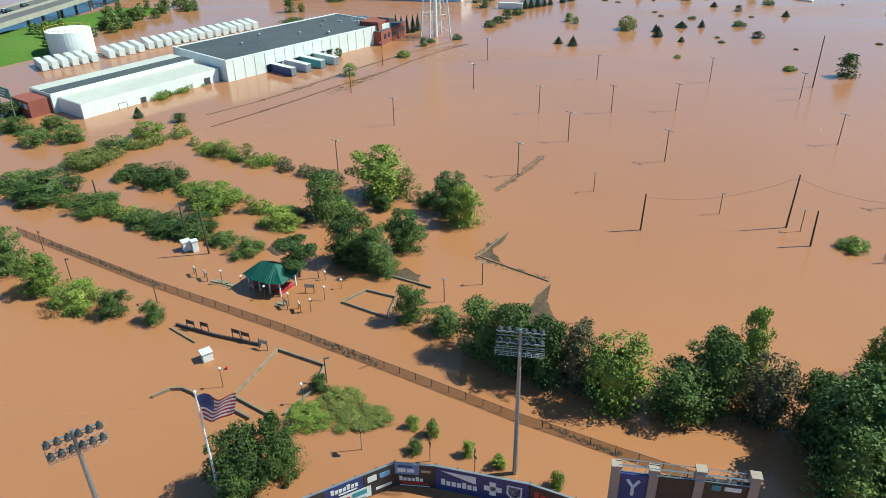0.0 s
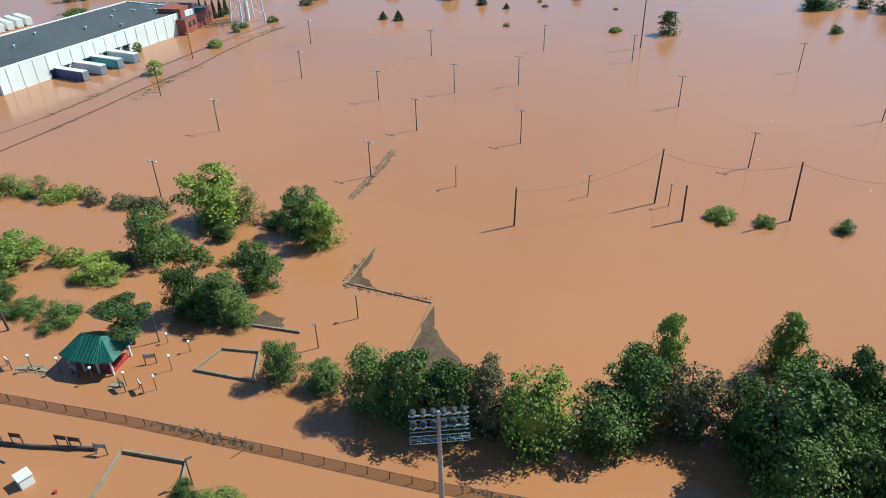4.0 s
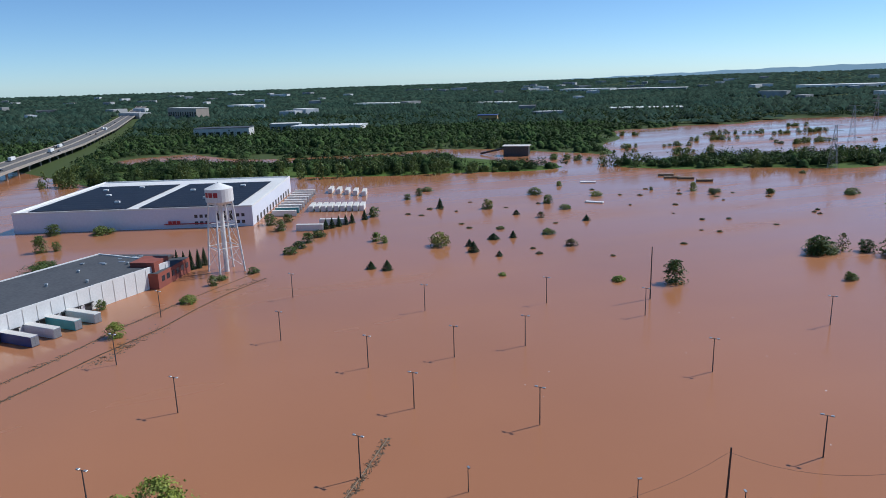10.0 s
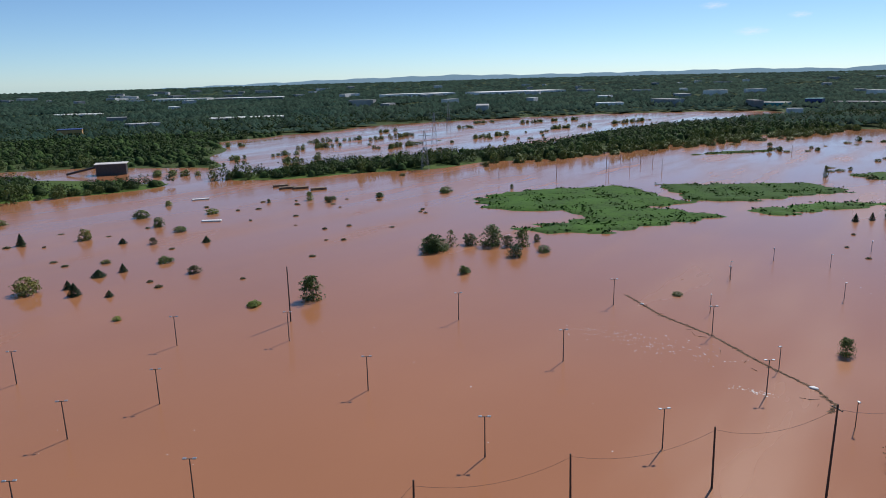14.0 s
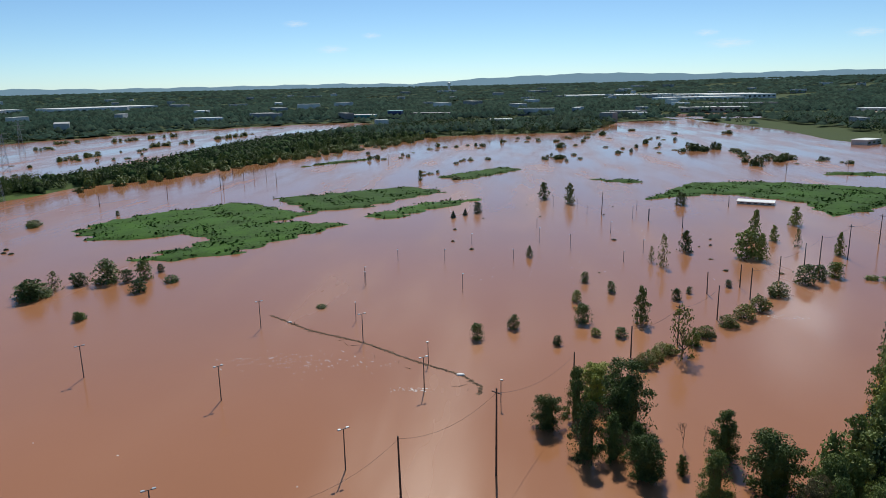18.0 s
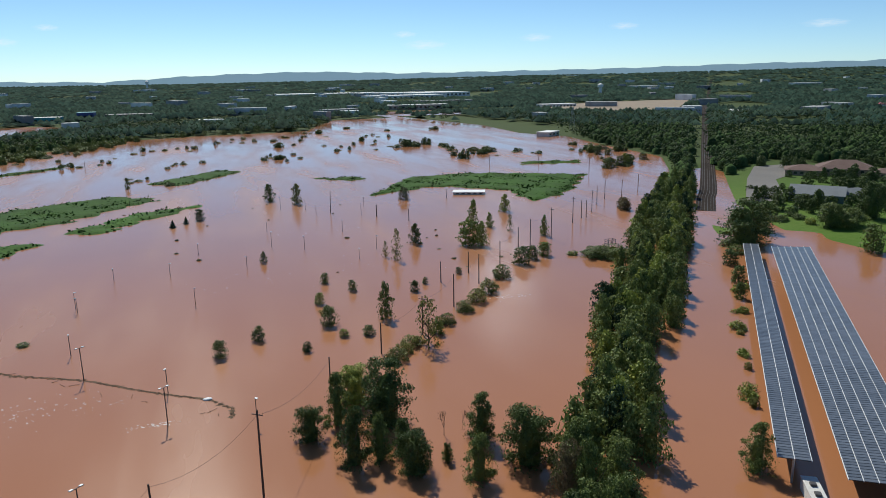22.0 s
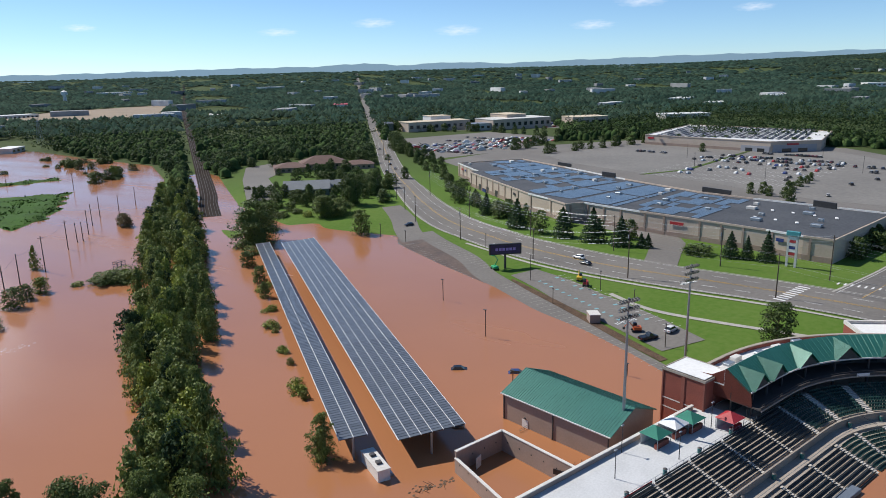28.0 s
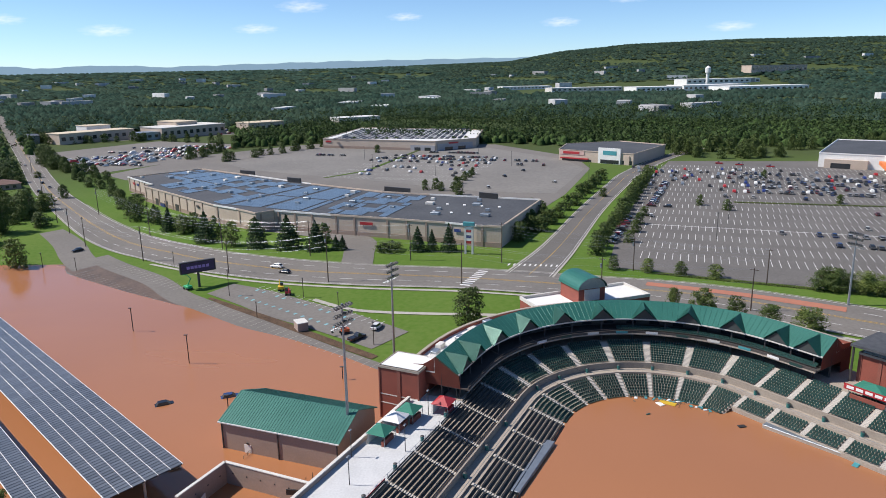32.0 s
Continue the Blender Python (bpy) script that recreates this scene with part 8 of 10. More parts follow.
# ---- row of stores with solar panels on the roof ----
stucco = mat("beige_stucco", (0.5, 0.41, 0.335), (0.44, 0.36, 0.29), 0.85, scale=0.12, fine=1.6, bump=0.006)
stucco_dark = mat("brown_stucco", (0.33, 0.25, 0.2), (0.28, 0.21, 0.17), 0.85, scale=0.12, fine=1.6)
panel_blue = mat("roof_solar", (0.12, 0.17, 0.225), (0.09, 0.135, 0.19), 0.3, scale=0.4, fine=2, island=0.15, spec=0.5)
FRONT = [(403, 262), (373, 229), (368, 232), (312, 165), (303, 150), (293, 137), (300, 131), (291, 102), (285, 78), (277, 50), (272, 37), (270, 27)]
BACK = [(331, 11), (344, 66), (352, 92), (378, 138), (412, 188), (440, 232)]
ml = thing("shopping_building", pose(0, 0, 0), "long beige row of stores with rooftop solar panels", "store building")
GZ0, ROOF = 2.0, 11.2
bm = bmesh.new()
outline = FRONT + BACK
prism(bm, outline, GZ0, ROOF)
bmesh.ops.recalc_face_normals(bm, faces=bm.faces)
part("wall", bm, stucco, ml)
cxm, cym = sum(p[0] for p in outline) / len(outline), sum(p[1] for p in outline) / len(outline)
bm = bmesh.new()
prism(bm, [(x + (cxm - x) * 0.012, y + (cym - y) * 0.012) for x, y in outline], ROOF, ROOF + 0.12)
bmesh.ops.recalc_face_normals(bm, faces=bm.faces)
part("roof", bm, roof_dark, ml)
for i, ((ax, ay), (bx, by)) in enumerate(zip(outline, outline[1:] + outline[:1])):
    d = math.hypot(bx - ax, by - ay)
    o = part("parapet", boxes((0, -0.35, ROOF, d, 0.06, ROOF + 0.75)), stucco if i % 3 else white, ml)
    o.matrix_local = along((ax, ay), (bx, by))
    if i < len(FRONT) - 1:
        o = part("plinth", boxes((0, -0.05, GZ0, d, 0.12, 5.0)), stucco_dark, ml)
        o.matrix_local = along((ax, ay), (bx, by)) @ Matrix.Scale(-1, 4, (0, 1, 0)) if False else along((ax, ay), (bx, by)) @ Matrix.Translation((0, -0.1, 0))
        for k in range(max(1, int(d / 9))):
            o = part("pilaster", boxes((k * 9 + 2, -0.3, GZ0, k * 9 + 2.8, 0.0, ROOF + 0.5)), stucco_dark, ml)
            o.matrix_local = along((ax, ay), (bx, by))


def between(u, v):
    """A point of the roof: u from the west end to the east end, v from the front to the back."""
    fr = np.array([(403, 262), (312, 165), (291, 102), (285, 78), (270, 27)], float)
    bk = np.array([(440, 232), (378, 138), (352, 92), (344, 66), (331, 11)], float)
    t = np.array([0.0, 0.45, 0.66, 0.77, 1.0])
    a = np.array([np.interp(u, t, fr[:, k]) for k in (0, 1)])
    b = np.array([np.interp(u, t, bk[:, k]) for k in (0, 1)])
    return a + (b - a) * v


mr = np.random.default_rng(31)
pv, pf = [], []
for iu in range(150):
    for iv in range(26):
        u, v = 0.01 + iu * 0.76 / 150, 0.06 + iv * 0.88 / 26
        if u < 0.16 and v < 0.35:
            continue
        if (u * 15) % 1 > 0.9 or (v * 4 + 0.1) % 1 > 0.93 or abs(u - 0.62) < 0.012:
            continue
        if math.sin(iu // 7 * 2.3 + iv // 4 * 4.1) > 0.86 or (0.3 < u < 0.42 and v < 0.25):
            continue
        quad = [between(u, v), between(u + 0.0047, v), between(u + 0.0047, v + 0.032), between(u, v + 0.032)]
        k = len(pv)
        pv += [(q[0], q[1], ROOF + 0.28 + (0.14 if n > 1 else 0)) for n, q in enumerate(quad)]
        pf.append((k, k + 1, k + 2, k + 3))
tagged(mesh_part("solar_field", from_arrays("solar_field", pv, pf), panel_blue, ml), kind="stuff")
for k in range(34):
    u = 0.03 + (k * 0.618) % 0.95
    v = 0.12 + (k * 0.381) % 0.78
    p = between(u, v)
    s = 0.8 + (k % 3) * 0.35
    o = part("air_handler", boxes((-1.3 * s, -0.9 * s, 0, 1.3 * s, 0.9 * s, 1.15), bevel=0.08), steel if k % 4 else off_white, ml)
    o.matrix_local = pose(p[0], p[1], ROOF + 0.15, 0, 0, 45 if u < 0.5 else 75)
for k in range(8):
    p = between(0.84 + 0.035 * (k // 2), 0.34 + 0.3 * (k % 2))
    o = part("skylight", boxes((-1.3, -0.6, 0, 1.3, 0.6, 0.4), bevel=0.15), white, ml)
    o.matrix_local = pose(p[0], p[1], ROOF + 0.13, 0, 0, 10)
for x, y, w in ((352, 84, 8), (415, 190, 6), (336, 36, 5), (385, 150, 5)):
    o = part("roof_screen", boxes((-w, -0.4, 0, w, 0.4, 2.6)), black, ml)
    o.matrix_local = pose(x, y, ROOF + 0.1, 0, 0, 65)
for (ax, ay), (bx, by), t, mm, w in ((FRONT[7], FRONT[8], 0.7, red, 6), (FRONT[0], FRONT[1], 0.25, red, 4), (FRONT[0], FRONT[1], 0.4, blue, 3), (FRONT[9], FRONT[10], 0.4, blue, 3), (FRONT[2], FRONT[3], 0.8, steel_dark, 3)):
    o = part("sign_bar", boxes((-w / 2, -0.5, 8.2, w / 2, -0.32, 9.4)), mm, ml)
    o.matrix_local = along((ax, ay), (bx, by)) @ Matrix.Translation((math.hypot(bx - ax, by - ay) * t, 0, 0))
for t in (0.2, 0.34, 0.5):
    (ax, ay), (bx, by) = FRONT[2], FRONT[3]
    o = part("loading_door", boxes((-2, -0.2, 3.1, 2, -0.05, 6.6)), steel_dark, ml)
    o.matrix_local = along((ax, ay), (bx, by)) @ Matrix.Translation((math.hypot(bx - ax, by - ay) * t, 0, 0))
for x, y, mm, lab in ((346, 200, yellow, "yellow"), (352, 212, blue, "blue"), (334, 188, orange, "orange"), (358, 218, brick, "rust-red")):
    o = thing("skip", pose(x, y, 3.1, 0, 0, 48), "%s steel skip in the service yard" % lab, "skip", "skips")
    part("bin", boxes((-3, -1.2, 0, 3, 1.2, 1.9), bevel=0.1), mm, o)
    part("rim", boxes((-3.1, -1.3, 1.8, 3.1, 1.3, 1.95)), steel_dark, o)
py = thing("pylon_sign", pose(259.7, 39, gz(259.7, 39), 0, 0, 80), "tall blue-topped store pylon sign", "sign")
for sx in (-1.4, 1.4):
    part("post", boxes((sx - 0.35, -0.35, -0.5, sx + 0.35, 0.35, 11)), off_white, py)
part("cap", boxes((-2.2, -0.6, 11, 2.2, 0.6, 12.6), bevel=0.1), teal, py)
for k in range(6):
    part("name_board", boxes((-1.05, -0.3, 4.2 + k * 1.1, 1.05, 0.3, 5.1 + k * 1.1)), (red, white, blue, white, red, white)[k], py)


def store(name, pts, hgt, wall_mat, roof_mat, label, sign=None):
    ob = thing(name, pose(0, 0, 0), label, "store building", "stores")
    z0 = min(gz(x, y) for x, y in pts) - 0.5
    bm = bmesh.new()
    prism(bm, pts, z0, hgt)
    bmesh.ops.recalc_face_normals(bm, faces=bm.faces)
    part("wall", bm, wall_mat, ob)
    cx, cy = sum(p[0] for p in pts) / len(pts), sum(p[1] for p in pts) / len(pts)
    bm = bmesh.new()
    prism(bm, [(x + (cx - x) * 0.015, y + (cy - y) * 0.015) for x, y in pts], hgt, hgt + 0.15)
    bmesh.ops.recalc_face_normals(bm, faces=bm.faces)
    part("roof", bm, roof_mat, ob)
    for (ax, ay), (bx, by) in zip(pts, pts[1:] + pts[:1]):
        d = math.hypot(bx - ax, by - ay)
        o = part("parapet", boxes((0, -0.3, hgt, d, 0.1, hgt + 0.7)), wall_mat, ob)
        o.matrix_local = along((ax, ay), (bx, by))
    return ob


def facade(ob, a, b, items):
    """Flat pieces on a wall from a to b: name, from, to, low, high, proud, material."""
    for name, x0, x1, z0, z1, out, mm in items:
        o = part(name, boxes((x0, -out, z0, x1, 0.02, z1)), mm, ob)
        o.matrix_local = along(a, b)


far_store = store("department_store", [(654, 212), (622, 100), (650, 66), (745, 66), (790, 205)], 11.4, stucco, MATS["white_membrane"], "large beige store with solar panels on its roof")
pv, pf = [], []
for i in range(34):
    for j in range(22):
        x, y = 645 + i * 3.6 + (j % 2) * 1.0, 80 + j * 5.6
        if (i * 7 + j * 5) % 11 < 2 or y < 72 + (x - 650) * 0.0:
            continue
        k = len(pv)
        pv += [(x, y, 11.8), (x + 2.9, y - 0.4, 11.8), (x + 3.9, y + 3.4, 12.1), (x + 1.0, y + 3.8, 12.1)]
        pf.append((k, k + 1, k + 2, k + 3))
tagged(mesh_part("solar_field", from_arrays("solar_field", pv, pf), solar_dark, far_store), kind="stuff")
facade(far_store, (654, 212), (622, 100), (("sign_bar", 3, 9, 8.4, 10, 0.4, red), ("plinth", 0, 116, 3, 5.4, 0.15, stucco_dark), ("entrance", 92, 116, 3, 8, 0.5, mat("grey_front", (0.35, 0.35, 0.37), (0.3, 0.3, 0.32), 0.7)), ("door", 96, 102, 3, 6, 0.55, glass), ("door", 106, 112, 3, 6, 0.55, glass)))
facade(far_store, (622, 100), (650, 66), (("entrance", 2, 40, 3, 9, 0.4, MATS["grey_front"]), ("sign_bar", 14, 24, 8.6, 10, 0.6, red), ("door", 10, 18, 3, 6, 0.5, glass), ("door", 24, 32, 3, 6, 0.5, glass)))
gift = store("clothing_store", [(556, -6), (538, -34), (522, -58), (588, -92), (620, -60), (600, -14)], 11.0, stucco, roof_dark, "beige strip of stores with a tall white entrance")
facade(gift, (556, -6), (538, -34), (("sign_bar", 4, 18, 8.6, 10.4, 0.5, red), ("awning", 2, 26, 5.0, 5.8, 1.6, red), ("window", 3, 28, 3.2, 4.9, 0.2, glass), ("fascia", 1, 22, 8.0, 11.6, 0.3, mat("pink_stucco", (0.55, 0.38, 0.33), (0.5, 0.34, 0.3), 0.8))))
facade(gift, (538, -34), (522, -58), (("entrance", 1, 19, 3, 14.6, 1.2, white), ("sign_bar", 5, 16, 9.6, 12.6, 1.35, teal), ("window", 3, 18, 3.2, 6, 1.3, glass), ("column", 22, 26, 3, 9.6, 0.8, stucco), ("window", 20, 28, 3.2, 6, 0.2, glass)))
hard = store("hardware_store", [(514, -182), (495, -216), (430, -195), (415, -260), (560, -330), (610, -232)], 12.5, white, roof_dark, "large white hardware store with an orange awning")
facade(hard, (514, -182), (495, -216), (("entrance", 4, 30, 3, 9, 3.0, stucco), ("door", 8, 20, 3, 6.6, 3.1, glass)))
facade(hard, (495, -216), (430, -195), (("awning", 4, 52, 7.6, 9.6, 3.4, mat("orange_awning", (0.75, 0.2, 0.04), (0.65, 0.17, 0.04), 0.6)), ("door", 8, 46, 3.2, 6.4, 0.3, steel_dark), ("sign_bar", 12, 40, 10, 12, 0.4, MATS["orange_awning"])))

# ---- parked cars in the big lots ----
cr = random.Random(77)
COLS = ["white", "white", "silver", "grey", "black", "black", "red", "blue", "silver"]


def bay_cars(bx, by, ux, uy, n, fill, pitch=2.8, turn=None):
    """Cars in a row of bays from bx, by along ux, uy."""
    t = math.degrees(math.atan2(uy, ux)) + 90 if turn is None else turn
    for k in range(n):
        if cr.random() < fill:
            car(cr.choice(COLS), bx + ux * pitch * (k + 0.5), by + uy * pitch * (k + 0.5), t + (180 if cr.random() < 0.5 else 0), cr.choice(("car", "car", "suv")), far=True)


for row, start, n, fill in ((2, 22, 40, 0.22), (3, 18, 40, 0.35), (4, 24, 40, 0.12), (6, 30, 30, 0.08), (8, 10, 50, 0.16), (9, 20, 44, 0.45), (10, 24, 36, 0.55), (11, 20, 36, 0.5), (12, 18, 34, 0.42), (13, 6, 40, 0.3)):
    bx, by = 262 + row * 17.6, -26 - row * 2.2
    bay_cars(bx + EX * start * 2.8 - 2.6, by + EY * start * 2.8, EX, EY, n, fill)
    if row > 8:
        bay_cars(bx + EX * start * 2.8 + 2.6, by + EY * start * 2.8, EX, EY, n, fill * 0.7)
bay_cars(270, -14, 0.965, -0.26, 24, 0.55)
bay_cars(360, -45, 0.965, -0.26, 30, 0.6)
for row, n, fill in ((0, 30, 0.65), (1, 34, 0.6), (2, 30, 0.25), (3, 30, 0.12), (5, 30, 0.06)):
    bay_cars(566 - row * 17, 42 + row * 3, 0.2, 0.975, n, fill)
for bx, by, n, fill in ((600, 60, 16, 0.6), (545, 10, 14, 0.5), (520, 5, 14, 0.4), (585, 170, 12, 0.5), (520, 320, 18, 0.6), (560, 330, 24, 0.6), (600, 340, 24, 0.5), (640, 340, 24, 0.6)):
    bay_cars(bx, by, 0.2, 0.975, n, fill)
for c, x, y, t in (("black", 359, -53, 75), ("white", 335, -41, 0), ("black", 465, 33, 20), ("white", 439, 1, 15), ("black", 492, 21, 20), ("white", 418, 41, 10), ("red", 457, -81, 90)):
    car(c, x, y, t, far=True)
for x, y in ((530, -120), (522, -132), (512, -150)):
    car("red", x, y, 60, "pickup", label="red pickup truck on the shopping car park")

# ---- vehicles of the far yards, past counting ----
def vehicle_field(label, material, spots):
    """Cars and vans joined: x, y, turn, length, height."""
    v, f = [], []
    for x, y, t, ln, hh in spots:
        c, q, z = math.cos(t), math.sin(t), max(gz(x, y), 3.0) + 0.1
        for x0, x1, x2, x3, z0, z1, w in ((-ln / 2, ln / 2, ln / 2 - 0.1, -ln / 2 + 0.1, 0.25, hh * 0.58, 0.9), (-ln * 0.4, ln * 0.28, ln * 0.14, -ln * 0.32, hh * 0.58, hh, 0.78)):
            b = len(v)
            for px, py, pz in ((x0, -w, z0), (x1, -w, z0), (x1, w, z0), (x0, w, z0), (x3, -w * 0.9, z1), (x2, -w * 0.9, z1), (x2, w * 0.9, z1), (x3, w * 0.9, z1)):
                v.append((x + px * c - py * q, y + px * q + py * c, z + pz))
            f += [tuple(b + i for i in g) for g in ((4, 5, 6, 7), (0, 1, 5, 4), (1, 2, 6, 5), (2, 3, 7, 6), (3, 0, 4, 7))]
    tagged(mesh_part("parked_vehicles", from_arrays("parked_vehicles", v, f), material), label, "vehicles", kind="stuff")


yard_spots = []
for bx, by, ux, uy, rows_n, gap, n in ((505, 352, 0.63, 0.78, 7, 13, 24), (712, 500, 0.62, 0.78, 5, 16, 26), (585, 320, 0.3, 0.95, 6, 14, 20), (790, 400, 0.7, 0.71, 5, 14, 22)):
    for r_ in range(rows_n):
        for k in range(n):
            if cr.random() < 0.55:
                big = cr.random() < 0.12
                yard_spots.append((bx + uy * r_ * gap + ux * k * 3.1 + cr.uniform(-0.4, 0.4), by - ux * r_ * gap * 0.8 + uy * k * 3.1, math.atan2(uy, ux) + math.pi / 2 + cr.uniform(-0.06, 0.06), 9.0 if big else 4.6, 3.2 if big else 1.6))
for r_ in range(9, 15):
    for k in range(70):
        if cr.random() < 0.3:
            x, y = 262 + r_ * 17.6 + EX * k * 2.8 + cr.choice((-2.7, 2.7)), -26 - r_ * 2.2 + EY * k * 2.8
            if y > -230 and x < 520:
                yard_spots.append((x, y, -0.222 + cr.uniform(-0.05, 0.05), 4.6, 1.55))
for r_ in range(7):
    for k in range(36):
        if cr.random() < (0.34 if r_ < 3 else 0.12):
            yard_spots.append((560 - r_ * 17 + 0.2 * k * 2.8 + cr.choice((2.4, 7.2)), 41.4 + k * 2.73 + r_ * 3, -0.2 + cr.uniform(-0.05, 0.05), 4.6, 1.55))
for k, (label_, paint_) in enumerate((("white cars and vans parked in the far yards", white), ("dark cars parked in the far yards", black), ("silver cars parked in the far yards", steel), ("red cars parked in the far yards", red), ("dark blue cars parked in the far yards", blue))):
    vehicle_field(label_, paint_, [q for i, q in enumerate(yard_spots) if (0, 1, 2, 0, 1, 2, 1, 3, 0, 4)[i % 10] == k])

# ---- rows of trees of the shopping centre ----
SHOP_TREES = [("d", x, y, cr.uniform(6, 9.5), cr.uniform(6.5, 9.5)) for x, y in ((417, 298), (396, 269), (358, 240), (313, 206), (307, 192), (300, 176), (292, 166), (283, 152), (288, 136), (279, 116), (275, 101), (476, 332), (474, 345), (448, 305), (430, 300), (440, 318), (460, 322),
              (410, 285), (385, 262), (372, 250), (345, 232), (322, 214), (393, 56), (610, 150))]
for k in range(22):
    t = k / 21
    SHOP_TREES.append(("l" if k % 3 else "d", 262 + 208 * t + cr.uniform(-1, 1), -9 - 52 * t + cr.uniform(-1, 1), cr.uniform(6, 9), cr.uniform(7.5, 10.5)))
for k in range(10):
    t = k / 9
    SHOP_TREES.append(("d" if k % 3 else "l", 300 + 150 * t + cr.uniform(-2, 2), 11 - 40 * t, cr.uniform(6, 9), cr.uniform(7, 10)))
for x, y in ((282, -24), (301, -29), (318, -33), (337, -38), (365, -70), (352, -80), (425, 61), (435, 60), (448, 58), (462, 56), (474, 55), (410, 78), (407, 68), (404, 60), (414, 72), (356, 15), (460, -130), (372, -140), (390, -24)):
    SHOP_TREES.append(("d", x, y, cr.uniform(4.5, 7), cr.uniform(4.5, 6.5)))
for k in range(9):
    SHOP_TREES.append(("d", 282 + k * 6.2 + cr.uniform(-1, 1), 22 - k * 1.6 + cr.uniform(-2, 2), cr.uniform(6, 8.5), cr.uniform(7, 9)))
for (ax, ay), (bx, by), n in (((470, 335), (520, 400), 10), ((520, 400), (620, 475), 14), ((690, 300), (735, 425), 9), ((640, 300), (560, 300), 8), ((700, 530), (800, 620), 14), ((840, 320), (965, 430), 14), ((735, 430), (700, 520), 9), ((660, 220), (652, 60), 10), ((540, 268), (655, 222), 9), ((860, 520), (920, 470), 8)):
    for k in range(n):
        t = (k + cr.random()) / n
        SHOP_TREES.append(("d", ax + (bx - ax) * t + cr.uniform(-5, 5), ay + (by - ay) * t + cr.uniform(-5, 5), cr.uniform(7, 12), cr.uniform(7, 11)))
for k in range(64):
    if k < 40:
        SHOP_TREES.append(("d", cr.uniform(560, 655), cr.uniform(-178, -100), cr.uniform(9, 14), cr.uniform(8, 12)))
    else:
        SHOP_TREES.append(("d", cr.uniform(620, 665), cr.uniform(-330, -178), cr.uniform(9, 14), cr.uniform(8, 12)))
tree_stuff("car_park_trees", "rows of small leafy trees between the car parks", SHOP_TREES, 500, 0.12)
hedge_spots = [(373 - 0.15 * k * 1.6, -90 - k * 1.6, 1.1, 2.6) for k in range(60)] + [(236 - k * 0.42, -28 - k * 1.3, 1.0, 2.2) for k in range(55)]
shrub_stuff("hedge", "clipped green hedge along the car park", hedge_spots, 60, 0.3, LEAF["d"], 9)
for k, (x, y) in enumerate(((330, -75), (392, -95), (455, -115), (318, -140), (385, -165), (290, -60), (520, 30), (470, 80), (560, 150), (440, -20), (600, 60), (500, 130))):
    ob = thing("street_lamp", pose(x, y, 3.05), "tall grey car park lamp with two heads", "street lamp", "shopping car park lamps")
    part("pole", tubes(((0, 0, -0.2), (0, 0, 11), 0.14, 0.09)), steel_dark, ob)
    for s in (-1, 1):
        part("lamp_head", boxes((s * 0.7 - 0.5, -0.2, 10.9, s * 0.7 + 0.5, 0.2, 11.1)), steel_dark, ob)

# ---- offices by the lawn ----
slate = mat("grey_green_siding", (0.14, 0.19, 0.19), (0.11, 0.155, 0.155), 0.7, scale=0.2, fine=2)
shingle = mat("brown_shingle", (0.17, 0.105, 0.085), (0.13, 0.08, 0.065), 0.9, scale=0.2, fine=2.5, bump=0.02)
slate_roof = mat("slate_roof", (0.15, 0.165, 0.175), (0.11, 0.125, 0.135), 0.8, scale=0.2, fine=2.5)


def hipped(name, m, sx, sy, eave, top, z0, wall_mat, roof_mat, label, shed=False, lean=0.0):
    ob = thing(name, m, label, "office", "offices")
    part("wall", boxes((-sx, -sy, z0, sx, sy, eave)), wall_mat, ob)
    bm = bmesh.new()
    o = 0.8
    e = [bm.verts.new(c) for c in ((-sx - o, -sy - o, eave), (sx + o, -sy - o, eave), (sx + o, sy + o, eave), (-sx - o, sy + o, eave))]
    if shed:
        r0, r1 = bm.verts.new((-sx - o, sy * lean, top)), bm.verts.new((sx + o, sy * lean, top))
    else:
        r0, r1 = bm.verts.new((-max(sx - sy, 0.5), 0, top)), bm.verts.new((max(sx - sy, 0.5), 0, top))
    for f in ((e[0], e[1], r1, r0), (e[2], e[3], r0, r1), (e[1], e[2], r1), (e[3], e[0], r0), (e[3], e[2], e[1], e[0])):
        bm.faces.new(f)
    bmesh.ops.recalc_face_normals(bm, faces=bm.faces)
    part("roof", bm, roof_mat, ob)
    n = int(sx * 2 / 4)
    for k in range(n):
        for s in (-1, 1):
            part("window", boxes((-sx + 1.2 + k * 4, s * sy - 0.06, eave - 2.6, -sx + 3.2 + k * 4, s * sy + 0.06, eave - 1.0)), glass, ob)
    return ob


hipped("office", pose(300, 304, 0, 0, 0, -48), 13, 8, 7.0, 10.3, 1.5, slate, slate_roof, "grey-green office with a sloping slate roof", True, 0.7)
hipped("office", pose(319, 302, 0, 0, 0, -10), 14, 8, 6.0, 8.8, 1.5, slate, slate_roof, "grey-green office wing with a slate roof")
hipped("office", pose(396, 378, 0, 0, 0, -42), 17, 11, 7.5, 12.6, 2.0, tan_block, shingle, "brown-roofed office building behind trees")
hipped("office", pose(372, 388, 0, 0, 0, -42), 12, 9, 6.5, 9.5, 2.0, tan_block, shingle, "brown-roofed office wing behind trees")
hipped("office", pose(408, 354, 0, 0, 0, -42), 11, 8, 6.5, 9.0, 2.0, tan_block, shingle, "brown-roofed office wing behind trees")
